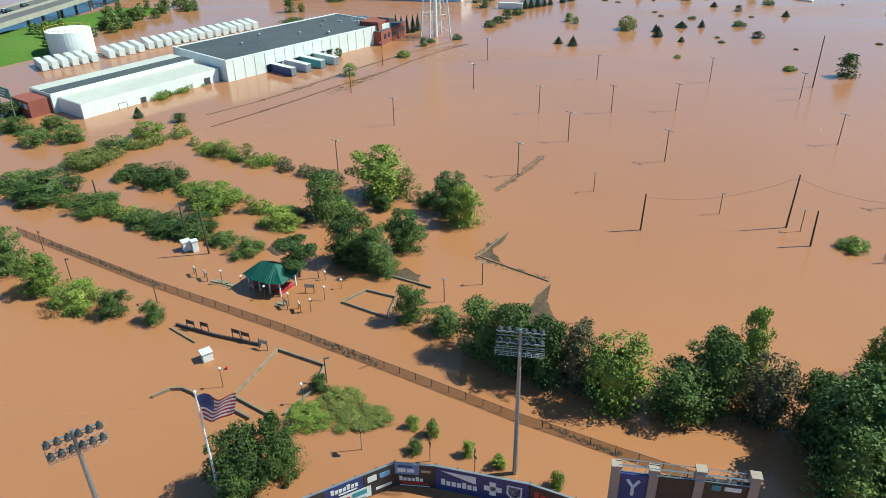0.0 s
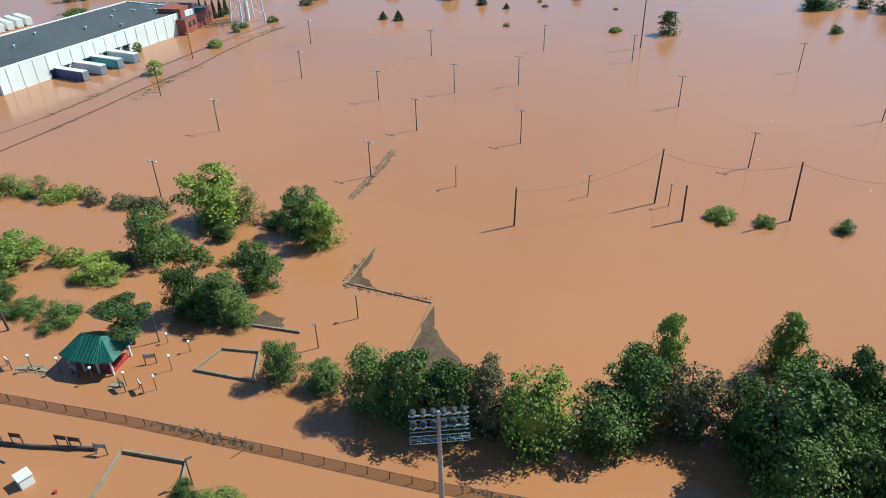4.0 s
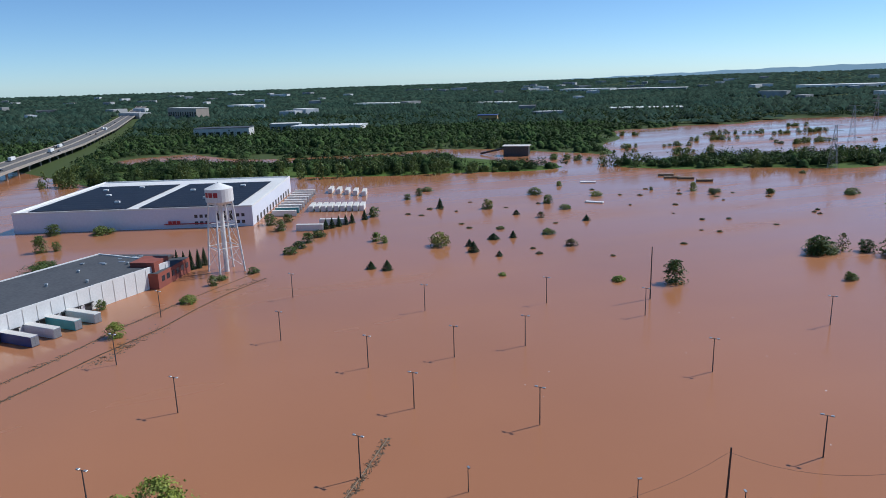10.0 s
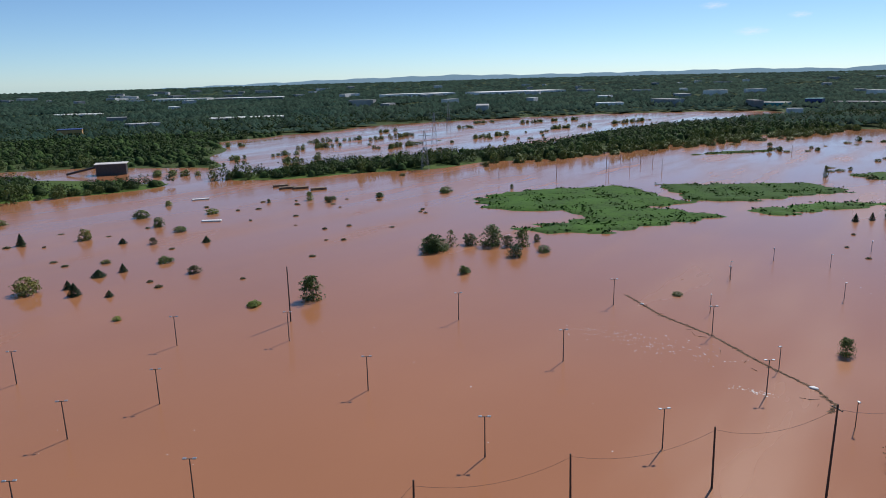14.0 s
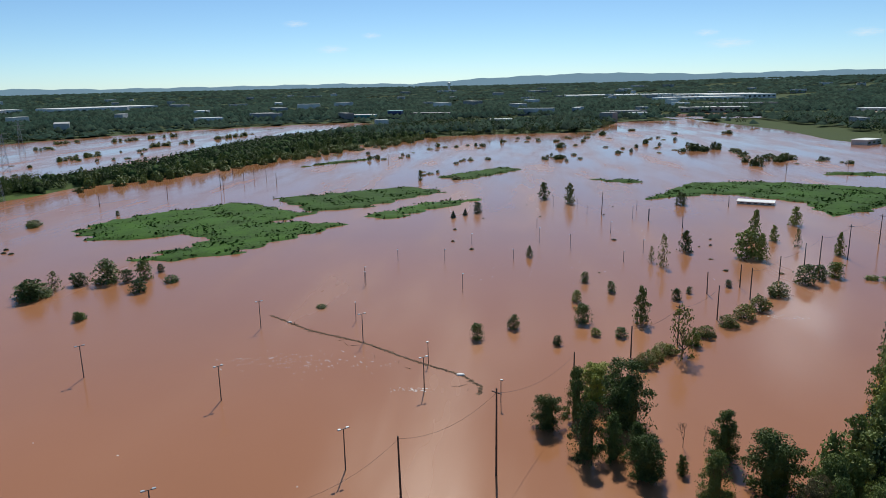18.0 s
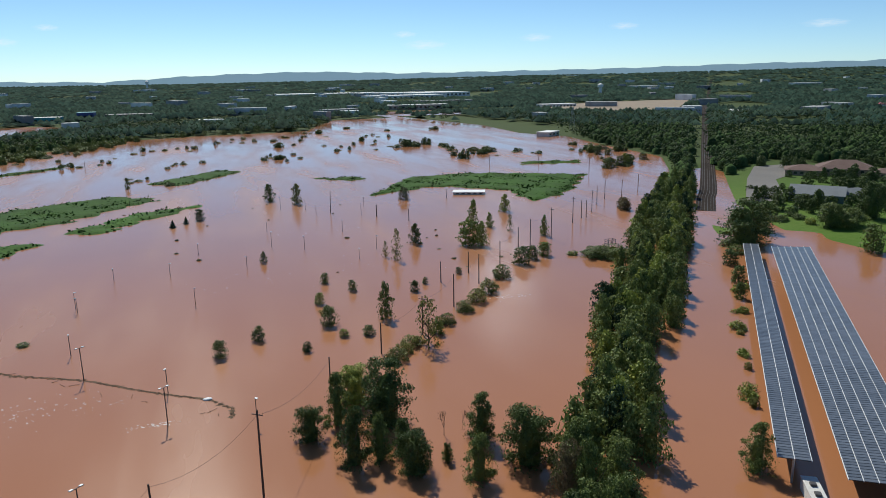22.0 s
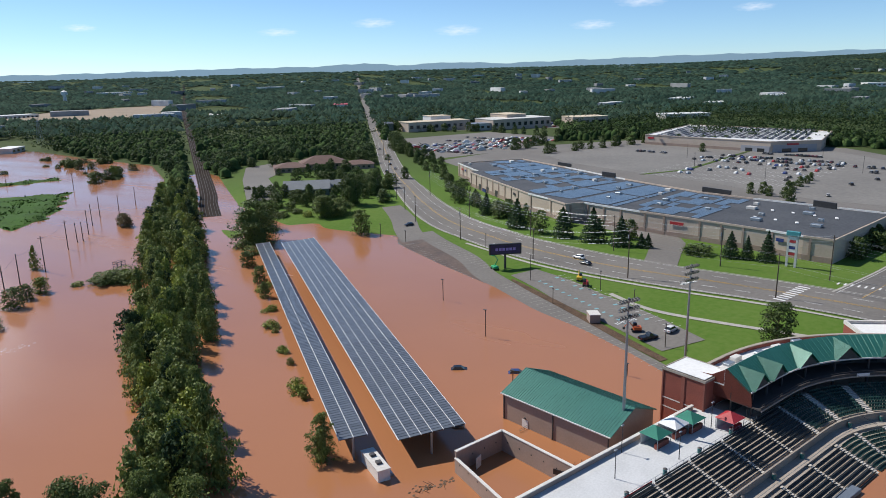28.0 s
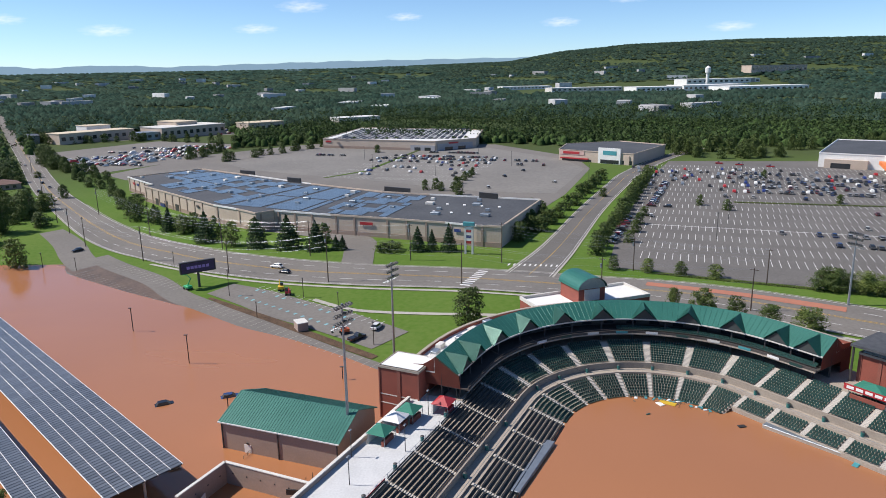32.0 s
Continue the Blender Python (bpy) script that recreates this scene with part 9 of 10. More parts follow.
near_woods = [("d", x, y, h, w) for x, y, h, w in ((268, 266, 7, 9), (276, 262, 8, 9), (285, 263, 7, 8), (318, 286, 8, 10), (328, 276, 8, 10), (338, 284, 7, 9), (300, 272, 6, 7), (262, 300, 6, 7), (350, 318, 6, 8), (352, 380, 5, 6), (430, 372, 7, 9), (296, 350, 4, 6), (310, 340, 4, 5), (262, 280, 5, 8), (254, 284, 6, 8))]
for k in range(90):
    x, y = cr.uniform(250, 420), cr.uniform(300, 470)
    rail_d, road_d = (x - 244) * 0.795 - (y - 321) * 0.607, 0
    if -(y - 266) * 0.76 + (x - 349) * 0.65 < -16 and rail_d > 12 and signed(KEEP_CLEAR[1], np.array([x]), np.array([y]))[0] < 2:
        near_woods.append(("d", x, y, cr.uniform(8, 13), cr.uniform(8, 11)))
for x0, y0, x1, y1, n in ((262, 270, 300, 300, 12), (300, 262, 345, 290, 12), (330, 300, 372, 345, 16), (345, 340, 392, 372, 12), (268, 305, 292, 330, 8), (410, 385, 450, 425, 10), (372, 402, 402, 440, 8), (425, 352, 462, 392, 12), (352, 282, 380, 305, 6)):
    for k in range(n):
        near_woods.append(("d", cr.uniform(x0, x1), cr.uniform(y0, y1), cr.uniform(5, 10), cr.uniform(6, 10)))
tree_stuff("office_woods", "leafy trees round the offices and railway", near_woods, 500, 0.12)

# long planted strip across the back lot
bm = bmesh.new()
prism(bm, [(459, 155), (459, 152), (492, 131.5), (627, 115), (627, 118), (493, 134.5)], 3.05, 3.26)
bmesh.ops.recalc_face_normals(bm, faces=bm.faces)
tagged(part("planting_strip", bm, grass), "long kerbed grass strip across the car park", "verge", kind="structure")

# ---- ball park ----
BC, BR = (128.0, -10.0), 26.4
A1, A2 = radians(71.6), radians(-48.9)
H1, H2 = (math.sin(A1), -math.cos(A1)), (math.sin(A2), -math.cos(A2))
ARC = BR * (A1 - A2)


def bowl(s, off):
    """A place in the stand: s metres along it (0 where the curve begins), off metres behind the lower walkway."""
    if s < 0:
        a, e = A1, (H1[0] * s, H1[1] * s)
    elif s > ARC:
        a, e = A2, (H2[0] * (s - ARC), H2[1] * (s - ARC))
    else:
        a, e = A1 - s / BR, (0, 0)
    return (BC[0] + math.cos(a) * (BR + off) + e[0], BC[1] + math.sin(a) * (BR + off) + e[1])


def bowl_pose(s, off, z):
    """The pose at a place in the stand, with x along it and y out from the field."""
    a = A1 if s < 0 else A2 if s > ARC else A1 - s / BR
    x, y = bowl(s, off)
    return pose(x, y, z, 0, 0, math.degrees(a) - 90)


def sweep(profile, s0, s1, step=2.2, closed=False):
    """A mesh of a profile (off, z) swept along the stand."""
    n = max(1, int(abs(s1 - s0) / step))
    bm = bmesh.new()
    prev = None
    for i in range(n + 1):
        s = s0 + (s1 - s0) * i / n
        ring = [bm.verts.new((*bowl(s, o), z)) for o, z in profile]
        if prev:
            k = len(profile)
            for j in range(k if closed else k - 1):
                bm.faces.new((prev[j], ring[j], ring[(j + 1) % k], prev[(j + 1) % k]))
        elif closed:
            bm.faces.new(ring)
        prev = ring
    if closed:
        bm.faces.new(prev[::-1])
    bmesh.ops.recalc_face_normals(bm, faces=bm.faces)
    return bm


S0, S1 = -64.0, ARC + 52.0
st = thing("grandstand", pose(0, 0, 0), "curved concrete grandstand with green seats and a green roof", "grandstand")
lower = [(-9.0, -1.2), (-9.0, -0.5)]
for k in range(10):
    o, z = -9.0 + k * 0.9, -0.5 + k * 0.28
    lower += [(o, z), (o + 0.9, z)]
part("lower_terrace", sweep(lower + [(0.0, 2.3), (0.0, 2.5), (2.5, 2.5)], S0, ARC + 1.2), concrete, st)
part("lower_terrace", sweep([(-4.5, -1.2)] + lower[12:] + [(0.0, 2.3), (0.0, 2.5), (2.5, 2.5)], ARC + 1.2, S1), concrete, st)
upper = [(2.5, 2.5), (2.5, 3.2)]
for k in range(10):
    o, z = 2.5 + k * 0.85, 3.2 + k * 0.26
    upper += [(o, z), (o + 0.85, z)]
part("upper_terrace", sweep(upper, S0, S1), concrete, st)
# walkway wall: concrete copied a tone darker, its shade held in the colour
part("walkway_wall", sweep([(2.2, 2.5), (2.2, 4.0), (2.5, 4.0), (2.5, 2.5)], S0, S1, closed=True), mat("shaded_concrete", (0.32, 0.28, 0.23), (0.26, 0.22, 0.18), 0.85, scale=0.3, fine=3), st)
part("front_rail", sweep([(0.0, 3.1), (0.0, 3.16), (0.06, 3.16), (0.06, 3.1)], S0, S1, closed=True), steel, st)
seat_green = mat("seat_green", (0.015, 0.05, 0.044), (0.022, 0.068, 0.06), 0.5, scale=0.4, fine=3, island=0.25)
bench_dark = mat("bench_dark", (0.03, 0.036, 0.038), (0.05, 0.055, 0.055), 0.55, scale=0.4, fine=3)


def seat_block(s0, s1, rows_):
    """Folding seats between two aisles, joined: rows of (off, z)."""
    v, f = [], []
    for off, z in rows_:
        n = int((s1 - s0) * (1 + off / BR * (0 <= s0 <= ARC)) / 0.56)
        for k in range(n):
            s = s0 + (s1 - s0) * (k + 0.5) / n
            m = bowl_pose(s, off, z)
            for x0, y0, z0, x1, y1, z1 in ((-0.22, 0.02, 0.38, 0.22, 0.46, 0.46), (-0.22, 0.44, 0.40, 0.22, 0.52, 0.84)):
                b = len(v)
                v += [tuple(m @ Vector((x, y, zz))) for zz in (z0, z1) for y in (y0, y1) for x in (x0, x1)]
                f += [tuple(b + i for i in q) for q in ((4, 5, 7, 6), (0, 1, 5, 4), (1, 3, 7, 5), (3, 2, 6, 7), (2, 0, 4, 6))]
    tagged(mesh_part("seat_block", from_arrays("seat_block", v, f), seat_green, st), kind="stuff")


low_rows = [(-9.0 + k * 0.9 + 0.2, -0.5 + k * 0.28) for k in range(1, 9)]
up_rows = [(2.5 + k * 0.85 + 0.2, 3.2 + k * 0.26) for k in range(1, 10)]
aisle, edges_ = 0.7, [-2 + k * 7.4 for k in range(15)]
stair_mat = mat("stair_concrete", (0.5, 0.47, 0.42), (0.42, 0.39, 0.35), 0.85, scale=0.4, fine=3)
for a, b in zip(edges_, edges_[1:]):
    seat_block(a + aisle, b - aisle, up_rows)
    seat_block(a + aisle, b - aisle, low_rows if a < ARC else low_rows[4:])
def flight(s, half, off, z, n, run, rise):
    """One connected flight of steps up the stand."""
    prof = [(off, z - 0.4)]
    for k in range(n):
        prof += [(off + k * run, z + 0.14 + k * rise), (off + (k + 1) * run, z + 0.14 + k * rise)]
    part("aisle_stair", sweep(prof, s - half, s + half, 2 * half), stair_mat, st)


for a in edges_:
    flight(a, 0.62, 2.5, 3.2, 20, 0.43, 0.132)
    if a > ARC:
        flight(a, 0.52, -8.2 + 9 * 0.45, -0.25 + 9 * 0.142, 9, 0.45, 0.142)
    else:
        flight(a, 0.52, -8.2, -0.25, 18, 0.45, 0.142)
for a in [S0 + 0.6 + k * 10.2 for k in range(1, 6)]:
    flight(a, 0.42, 2.5, 3.2, 20, 0.43, 0.132)
    flight(a, 0.42, -8.2, -0.25, 18, 0.45, 0.142)
# benches of the straight wing
for a in [S0 + 1 + k * 10.2 for k in range(6)]:
    b = min(a + 9.4, -2.6)
    for off, z in low_rows + up_rows:
        bm = sweep([(off, z + 0.34), (off, z + 0.44), (off + 0.34, z + 0.44), (off + 0.34, z + 0.34)], a, b, 12, closed=True)
        part("bench", bm, bench_dark, st)
        bm = sweep([(off + 0.36, z + 0.5), (off + 0.36, z + 0.82), (off + 0.44, z + 0.82), (off + 0.44, z + 0.5)], a, b, 12, closed=True)
        part("bench_back", bm, bench_dark, st)

bin_teal = mat("bin_teal", (0.02, 0.13, 0.12), (0.03, 0.16, 0.15), 0.5)
for k, (s_, off_, z_) in enumerate([(S0 + 0.6 + q * 10.2, 1.5, 2.5) for q in range(1, 6)] + [(a, 1.6, 2.5) for a in edges_[1:12]] + [(S0 + 4 + q * 10.2, 11.5, 5.6) for q in range(1, 5)]):
    ob = thing("litter_bin", bowl_pose(s_ + 0.9, off_, z_), "round teal litter bin on the stand walkway", "litter bin", "litter bins")
    part("drum", tubes(((0, 0, 0), (0, 0, 1.0), 0.34, 0.38), sides=10), bin_teal, ob)
    part("lid", tubes(((0, 0, 1.0), (0, 0, 1.12), 0.4, 0.2), sides=10), steel_dark, ob)
# roof, upper level and outer wall
R0, R1 = -11.0, ARC + 10.6
part("roof", sweep([(12.0, 11.3), (17.1, 14.5), (17.5, 14.2), (12.2, 11.05)], R0, R1, closed=True), green_metal, st)
for k in range(int((R1 - R0) / 0.8)):
    s = R0 + 0.4 + k * 0.8
    a, b = bowl(s, 12.0), bowl(s, 17.1)
    part("seam", tubes(((*a, 11.34), (*b, 14.54), 0.035, 0.035), sides=4), green_metal, st)
part("fascia", sweep([(11.9, 11.05), (11.9, 11.36), (12.05, 11.36), (12.05, 11.05)], R0, R1, closed=True), off_white, st)
part("flat_roof", sweep([(17.4, 10.8), (17.4, 11.1), (23.6, 11.1), (23.6, 10.8)], R0, R1, closed=True), white, st)
part("roof_back", sweep([(17.4, 11.1), (17.4, 14.2), (17.55, 14.2), (17.55, 11.1)], R0, R1, closed=True), off_white, st)
part("outer_wall", sweep([(23.6, -1), (23.6, 11.9), (24.1, 11.9), (24.1, -1)], R0, R1, closed=True), brick, st)
part("coping", sweep([(23.5, 11.9), (23.5, 12.05), (24.2, 12.05), (24.2, 11.9)], R0, R1, closed=True), concrete, st)
# dark colour stands in for the shade under the stand roof
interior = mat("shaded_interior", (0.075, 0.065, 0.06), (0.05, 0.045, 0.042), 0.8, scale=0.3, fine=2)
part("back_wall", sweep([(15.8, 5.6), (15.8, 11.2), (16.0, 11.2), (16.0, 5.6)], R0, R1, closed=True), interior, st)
part("concourse", sweep([(11.0, 5.3), (11.0, 5.62), (23.5, 5.62), (23.5, 5.3)], R0, S1, closed=True), concrete, st)
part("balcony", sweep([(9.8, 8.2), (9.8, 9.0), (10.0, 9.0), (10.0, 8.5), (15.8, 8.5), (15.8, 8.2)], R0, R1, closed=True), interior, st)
part("balcony_edge", sweep([(9.7, 8.1), (9.7, 8.42), (9.8, 8.42), (9.8, 8.1)], R0, R1, closed=True), concrete, st)
part("balcony_rail", sweep([(9.8, 9.4), (9.8, 9.46), (9.86, 9.46), (9.86, 9.4)], R0, R1, closed=True), steel_dark, st)
for k in range(int((R1 - 14) / 5.2)):
    s = 15 + k * 5.2
    o = part("balcony_banner", boxes((-1.4, -0.06, 0, 1.4, 0.0, 0.6)), (white, seat_green, off_white, teal)[k % 4], st)
    o.matrix_local = bowl_pose(s, 9.68, 8.35)
seat_block(30, R1 - 1, [(11.2, 8.4), (12.0, 8.6)])
for k in range(15):
    s = R0 + 2 + k * (R1 - R0 - 4) / 14
    x, y = bowl(s, 12.6)
    part("column", tubes(((x, y, 5.5), (x, y, 11.3), 0.22, 0.22)), steel_dark, st)
for k in range(22):
    s = R0 + 1.5 + k * (R1 - R0 - 3) / 21
    for z in (5.9, 8.8):
        o = part("suite_window", boxes((-1.2, -0.08, 0, 1.2, 0, 1.9)), glass, st)
        o.matrix_local = bowl_pose(s, 15.78, z)
# gable faces coloured dark to give the shadow inside each dormer
dormer_front = mat("dormer_shadow", (0.05, 0.06, 0.06), (0.04, 0.05, 0.05), 0.6)
for k in range(11):
    s = R0 + 3.5 + k * (R1 - R0 - 7) / 10
    m = bowl_pose(s, 0, 0)
    bm = bmesh.new()
    c = [bm.verts.new(m @ Vector(p)) for p in ((-3.0, 11.4, 11.4), (3.0, 11.4, 11.4), (0, 11.4, 14.2), (0, 16.8, 14.4), (-3.0, 12.2, 11.45), (3.0, 12.2, 11.45))]
    bm.faces.new((c[0], c[2], c[3], c[4]))
    bm.faces.new((c[1], c[5], c[3], c[2]))
    bmesh.ops.solidify(bm, geom=bm.faces[:], thickness=0.12)
    dm = part("dormer", bm, green_metal, st)
    bm = bmesh.new()
    bm.faces.new([bm.verts.new(m @ Vector(p)) for p in ((-2.6, 11.9, 11.4), (2.6, 11.9, 11.4), (0, 11.9, 13.8))])
    part("gable", bm, dormer_front, dm)
for s in (R0, R1):
    bm = bmesh.new()
    lo_ = [bm.verts.new((*bowl(s, o), z)) for o, z in ((11.6, 8.3), (12.0, 11.25), (17.1, 14.4), (20.0, 12.4), (23.8, 11.9), (23.8, -1), (20.0, -1), (20.0, 8.3))]
    bm.faces.new(lo_)
    bmesh.ops.solidify(bm, geom=bm.faces[:], thickness=0.3)
    part("gable_wall", bm, brick, st)
for k in range(9):
    o = part("air_handler", boxes((-1.2, -0.7, 0, 1.2, 0.7, 1.0), bevel=0.06), steel if k % 2 else off_white, st)
    o.matrix_local = bowl_pose(-6 + k * 3.4, 20.5 + (k % 3) * 0.8, 11.1)


def brick_tower(m, sx, sy, z0, z1, name, label, roof_kind=None):
    ob = thing(name, m, label, "tower", "brick towers")
    part("wall", boxes((-sx, -sy, z0, sx, sy, z1)), brick, ob)
    for i in range(3):
        x = -sx + 0.2 + i * (2 * sx - 0.4) / 2
        for s in (-1, 1):
            part("pier", boxes((x - 0.35, s * sy - 0.14, z0, x + 0.35, s * sy + 0.14, z1 - 0.5)), mat("brick_pier", (0.26, 0.085, 0.06), (0.2, 0.07, 0.05), 0.85, scale=0.3, fine=5), ob)
    for s in (-1, 1):
        part("pier", boxes((s * sx - 0.14, -0.4, z0, s * sx + 0.14, 0.4, z1 - 0.5)), MATS["brick_pier"], ob)
    for z in (z0 + (z1 - z0) * 0.35, z0 + (z1 - z0) * 0.5):
        part("stone_band", boxes((-sx - 0.05, -sy - 0.05, z, sx + 0.05, sy + 0.05, z + 0.22)), off_white, ob)
    part("cornice", boxes((-sx - 0.2, -sy - 0.2, z1 - 0.5, sx + 0.2, sy + 0.2, z1)), concrete, ob)
    part("roof", boxes((-sx + 0.3, -sy + 0.3, z1, sx - 0.3, sy - 0.3, z1 + 0.06)), white, ob)
    return ob


x, y = bowl(-10.5, 22.8)
brick_tower(bowl_pose(-10.2, 24.2, 0), 4.0, 4.6, -1, 12.0, "brick_tower", "red brick stair tower at the end of the stand")
x, y = bowl(ARC + 15, 24)
brick_tower(bowl_pose(ARC + 19, 23.5, 0), 4.2, 4.6, -1, 12.2, "brick_tower", "red brick tower beyond the curved roof")
dk_roof = thing("flat_canopy", bowl_pose(ARC + 20, 23, 0), "dark flat canopy roof on steel posts", "canopy")
part("roof", boxes((-6.5, -6, 13.6, 9, 6, 14.1)), roof_dark, dk_roof)
for sx in (-6, 8):
    for sy in (-5.4, 5.4):
        part("post", tubes(((sx, sy, 0), (sx, sy, 13.6), 0.25, 0.25)), steel_dark, dk_roof)

# entrance block with a barrel roof
en = thing("entrance_hall", along((190.5, 1), (199, -15)), "red brick entrance hall with a green barrel roof", "entrance hall")
part("base", boxes((-16.5, -6.5, 0, 18, 6, 8.6)), brick, en)
part("terrace", boxes((-16.1, -6.1, 8.6, 17.6, 5.6, 8.7)), white, en)
for r_ in ((-16.6, -6.6, 18.1, -6.1), (-16.6, 5.6, 18.1, 6.1), (-16.6, -6.1, -16.1, 5.6), (17.6, -6.1, 18.1, 5.6)):
    part("parapet", boxes((r_[0], r_[1], 8.6, r_[2], r_[3], 9.5)), off_white, en)
part("tower", boxes((-4.2, -4.8, 8.6, 4.2, 4.8, 12.8)), brick, en)
bm = bmesh.new()
ra_ = [[bm.verts.new((4.6 * math.cos(math.pi * i / 14), yy, 12.8 + 3.2 * math.sin(math.pi * i / 14))) for i in range(15)] for yy in (-5.4, 5.4)]
for i in range(14):
    bm.faces.new((ra_[0][i], ra_[0][i + 1], ra_[1][i + 1], ra_[1][i]))
part("barrel_roof", bm, green_metal, en)
for yy in (-4.9, 4.9):
    bm = bmesh.new()
    bm.faces.new([bm.verts.new((4.2 * math.cos(math.pi * i / 14), yy, 12.8 + 2.9 * math.sin(math.pi * i / 14))) for i in range(15)] )
    part("tympanum", bm, steel, en)
    part("window", boxes((-2.4, yy - 0.1, 9.4, 2.4, yy + 0.1, 12.6)), off_white, en)

# deck behind the straight wing
deck = mat("white_deck", (0.56, 0.57, 0.57), (0.47, 0.48, 0.48), 0.7, scale=0.2, fine=2.5)
dkk = thing("stand_deck", pose(0, 0, 0), "white concrete deck behind the bench seats", "deck")
part("floor", sweep([(11.0, 5.2), (11.0, 5.6), (21.5, 5.6), (21.5, 5.2)], S0 - 4, -6, closed=True), deck, dkk)
part("retaining_wall", sweep([(21.2, -1), (21.2, 6.5), (21.6, 6.5), (21.6, -1)], S0 - 4, -15, closed=True), tan_block, dkk)
part("coping", sweep([(21.1, 6.5), (21.1, 6.64), (21.7, 6.64), (21.7, 6.5)], S0 - 4, -15, closed=True), off_white, dkk)
rail_bits = []
for k in range(28):
    s = S0 + 2 + k * 2.0
    if s > -7:
        break
    x, y = bowl(s, 11.1)
    x2, y2 = bowl(s + 2, 11.1)
    rail_bits += [((x, y, 5.6), (x, y, 6.6), 0.04, 0.04), ((x, y, 6.6), (x2, y2, 6.6), 0.035, 0.035), ((x, y, 6.1), (x2, y2, 6.1), 0.025, 0.025)]
part("railing", tubes(*rail_bits, sides=4), steel, dkk)
part("banner", sweep([(11.0, 5.7), (11.0, 6.4), (11.05, 6.4), (11.05, 5.7)], -54, -43, closed=True), red, dkk)


def tent(s, off, sx, sy, mm, label):
    ob = thing("vendor_tent", bowl_pose(s, off, 5.6), label, "tent", "vendor tents")
    for x in (-sx, sx):
        for y in (-sy, sy):
            part("post", tubes(((x, y, 0), (x, y, 2.3), 0.06, 0.06), sides=6), steel, ob)
    bm = bmesh.new()
    e = [bm.verts.new(c) for c in ((-sx - 0.2, -sy - 0.2, 2.2), (sx + 0.2, -sy - 0.2, 2.2), (sx + 0.2, sy + 0.2, 2.2), (-sx - 0.2, sy + 0.2, 2.2))]
    top_ = bm.verts.new((0, 0, 3.5))
    for i in range(4):
        bm.faces.new((e[i], e[(i + 1) % 4], top_))
    part("canopy", bm, mm, ob)
    part("counter", boxes((-sx + 0.2, -sy + 0.2, 0, sx - 0.2, -sy + 0.8, 1.1), bevel=0.04), brick if mm is not red else red, ob)
    part("back_wall", boxes((-sx + 0.1, sy - 0.2, 0, sx - 0.1, sy - 0.1, 2.1)), off_white, ob)


gcan = mat("green_canvas", (0.02, 0.16, 0.11), (0.025, 0.19, 0.13), 0.8)
wcan = mat("white_canvas", (0.75, 0.75, 0.74), (0.68, 0.68, 0.67), 0.8)
tent(-16.5, 12.8, 1.9, 1.7, red, "red vendor tent at the top of the stand")
tent(-22.0, 17.6, 2.0, 1.8, gcan, "green vendor tent on the white deck")
tent(-26.0, 18.4, 2.0, 1.8, wcan, "white vendor tent on the white deck")
tent(-31.5, 18.4, 2.0, 1.8, gcan, "green and white vendor tent on the deck")
tent(ARC + 21.5, 12.0, 3.6, 3.0, gcan, "large green canopy above a red banner")
bn = thing("banner", bowl_pose(ARC + 22, 8.8, 5.4), "red banner with pale lettering bars below the canopy", "banner")
part("cloth", boxes((-5, -0.08, 2.2, 5, 0.0, 3.4)), red, bn)
for k in range(5):
    part("lettering_bar", boxes((-4.4 + k * 1.8, -0.14, 2.5, -3.0 + k * 1.8, -0.09, 3.1)), white, bn)
for s, off in ((-33, 12.6), (-38.5, 20.4), (-19, 15), (-46, 16), (-10, 13)):
    ob = thing("street_lamp", bowl_pose(s, off, 5.6), "slim grey lamp post on the stand deck", "street lamp", "deck lamps")
    part("pole", tubes(((0, 0, 0), (0, 0, 5.2), 0.08, 0.06)), steel_dark, ob)
    part("lamp_head", boxes((-0.35, -0.14, 5.1, 0.35, 0.14, 5.3), bevel=0.03), steel, ob)
# dugouts at the edge of the field
for p_, q_ in (((106, 18), (124, 11.4)), ((135, -32), (123, -45))):
    hl = span(p_, q_) / 2
    ob = thing("dugout", along(((p_[0] + q_[0]) / 2, (p_[1] + q_[1]) / 2), q_), "grey dugout roof just above the flooded field", "dugout", "dugouts")
    part("roof", boxes((-hl, -0.9, 0.55, hl, 0.9, 0.78), bevel=0.05), steel, ob)
    for yy in (-0.9, 0.8):
        part("wall", boxes((-hl, yy, -1, hl, yy + 0.1, 0.55)), concrete, ob)
# flotsam on the drowned field
mat_of_debris("floating_debris", [(146.5, -6), (146, -15), (141, -25)], 0.8, 41, "heap of green padding and litter on the flooded field", 6)
fl = [((143.8, -14.5), (3.6, 1.5), yellow, "yellow advertising board floating on the flooded field"), ((143.2, -12.8), (1.8, 1.2), white, "white board floating on the flooded field"), ((146.0, -10.2), (0.9, 0.6), teal, "teal board floating on the flooded field"),
      ((146.0, -13.2), (1.2, 0.7), teal, "teal board floating on the flooded field"), ((145.2, -17), (1.0, 0.7), teal, "teal board floating on the flooded field"), ((138.2, -9.5), (1.0, 0.4), seat_green, "green drum floating on the flooded field"), ((134.5, -27.5), (1.6, 1.0), black, "dark crate floating on the flooded field"),
      ((121.5, -44), (2.0, 1.0), teal, "teal board floating on the flooded field"), ((145.8, -8), (0.9, 0.7), white, "white board floating on the flooded field")]
fl_rng = random.Random(8)
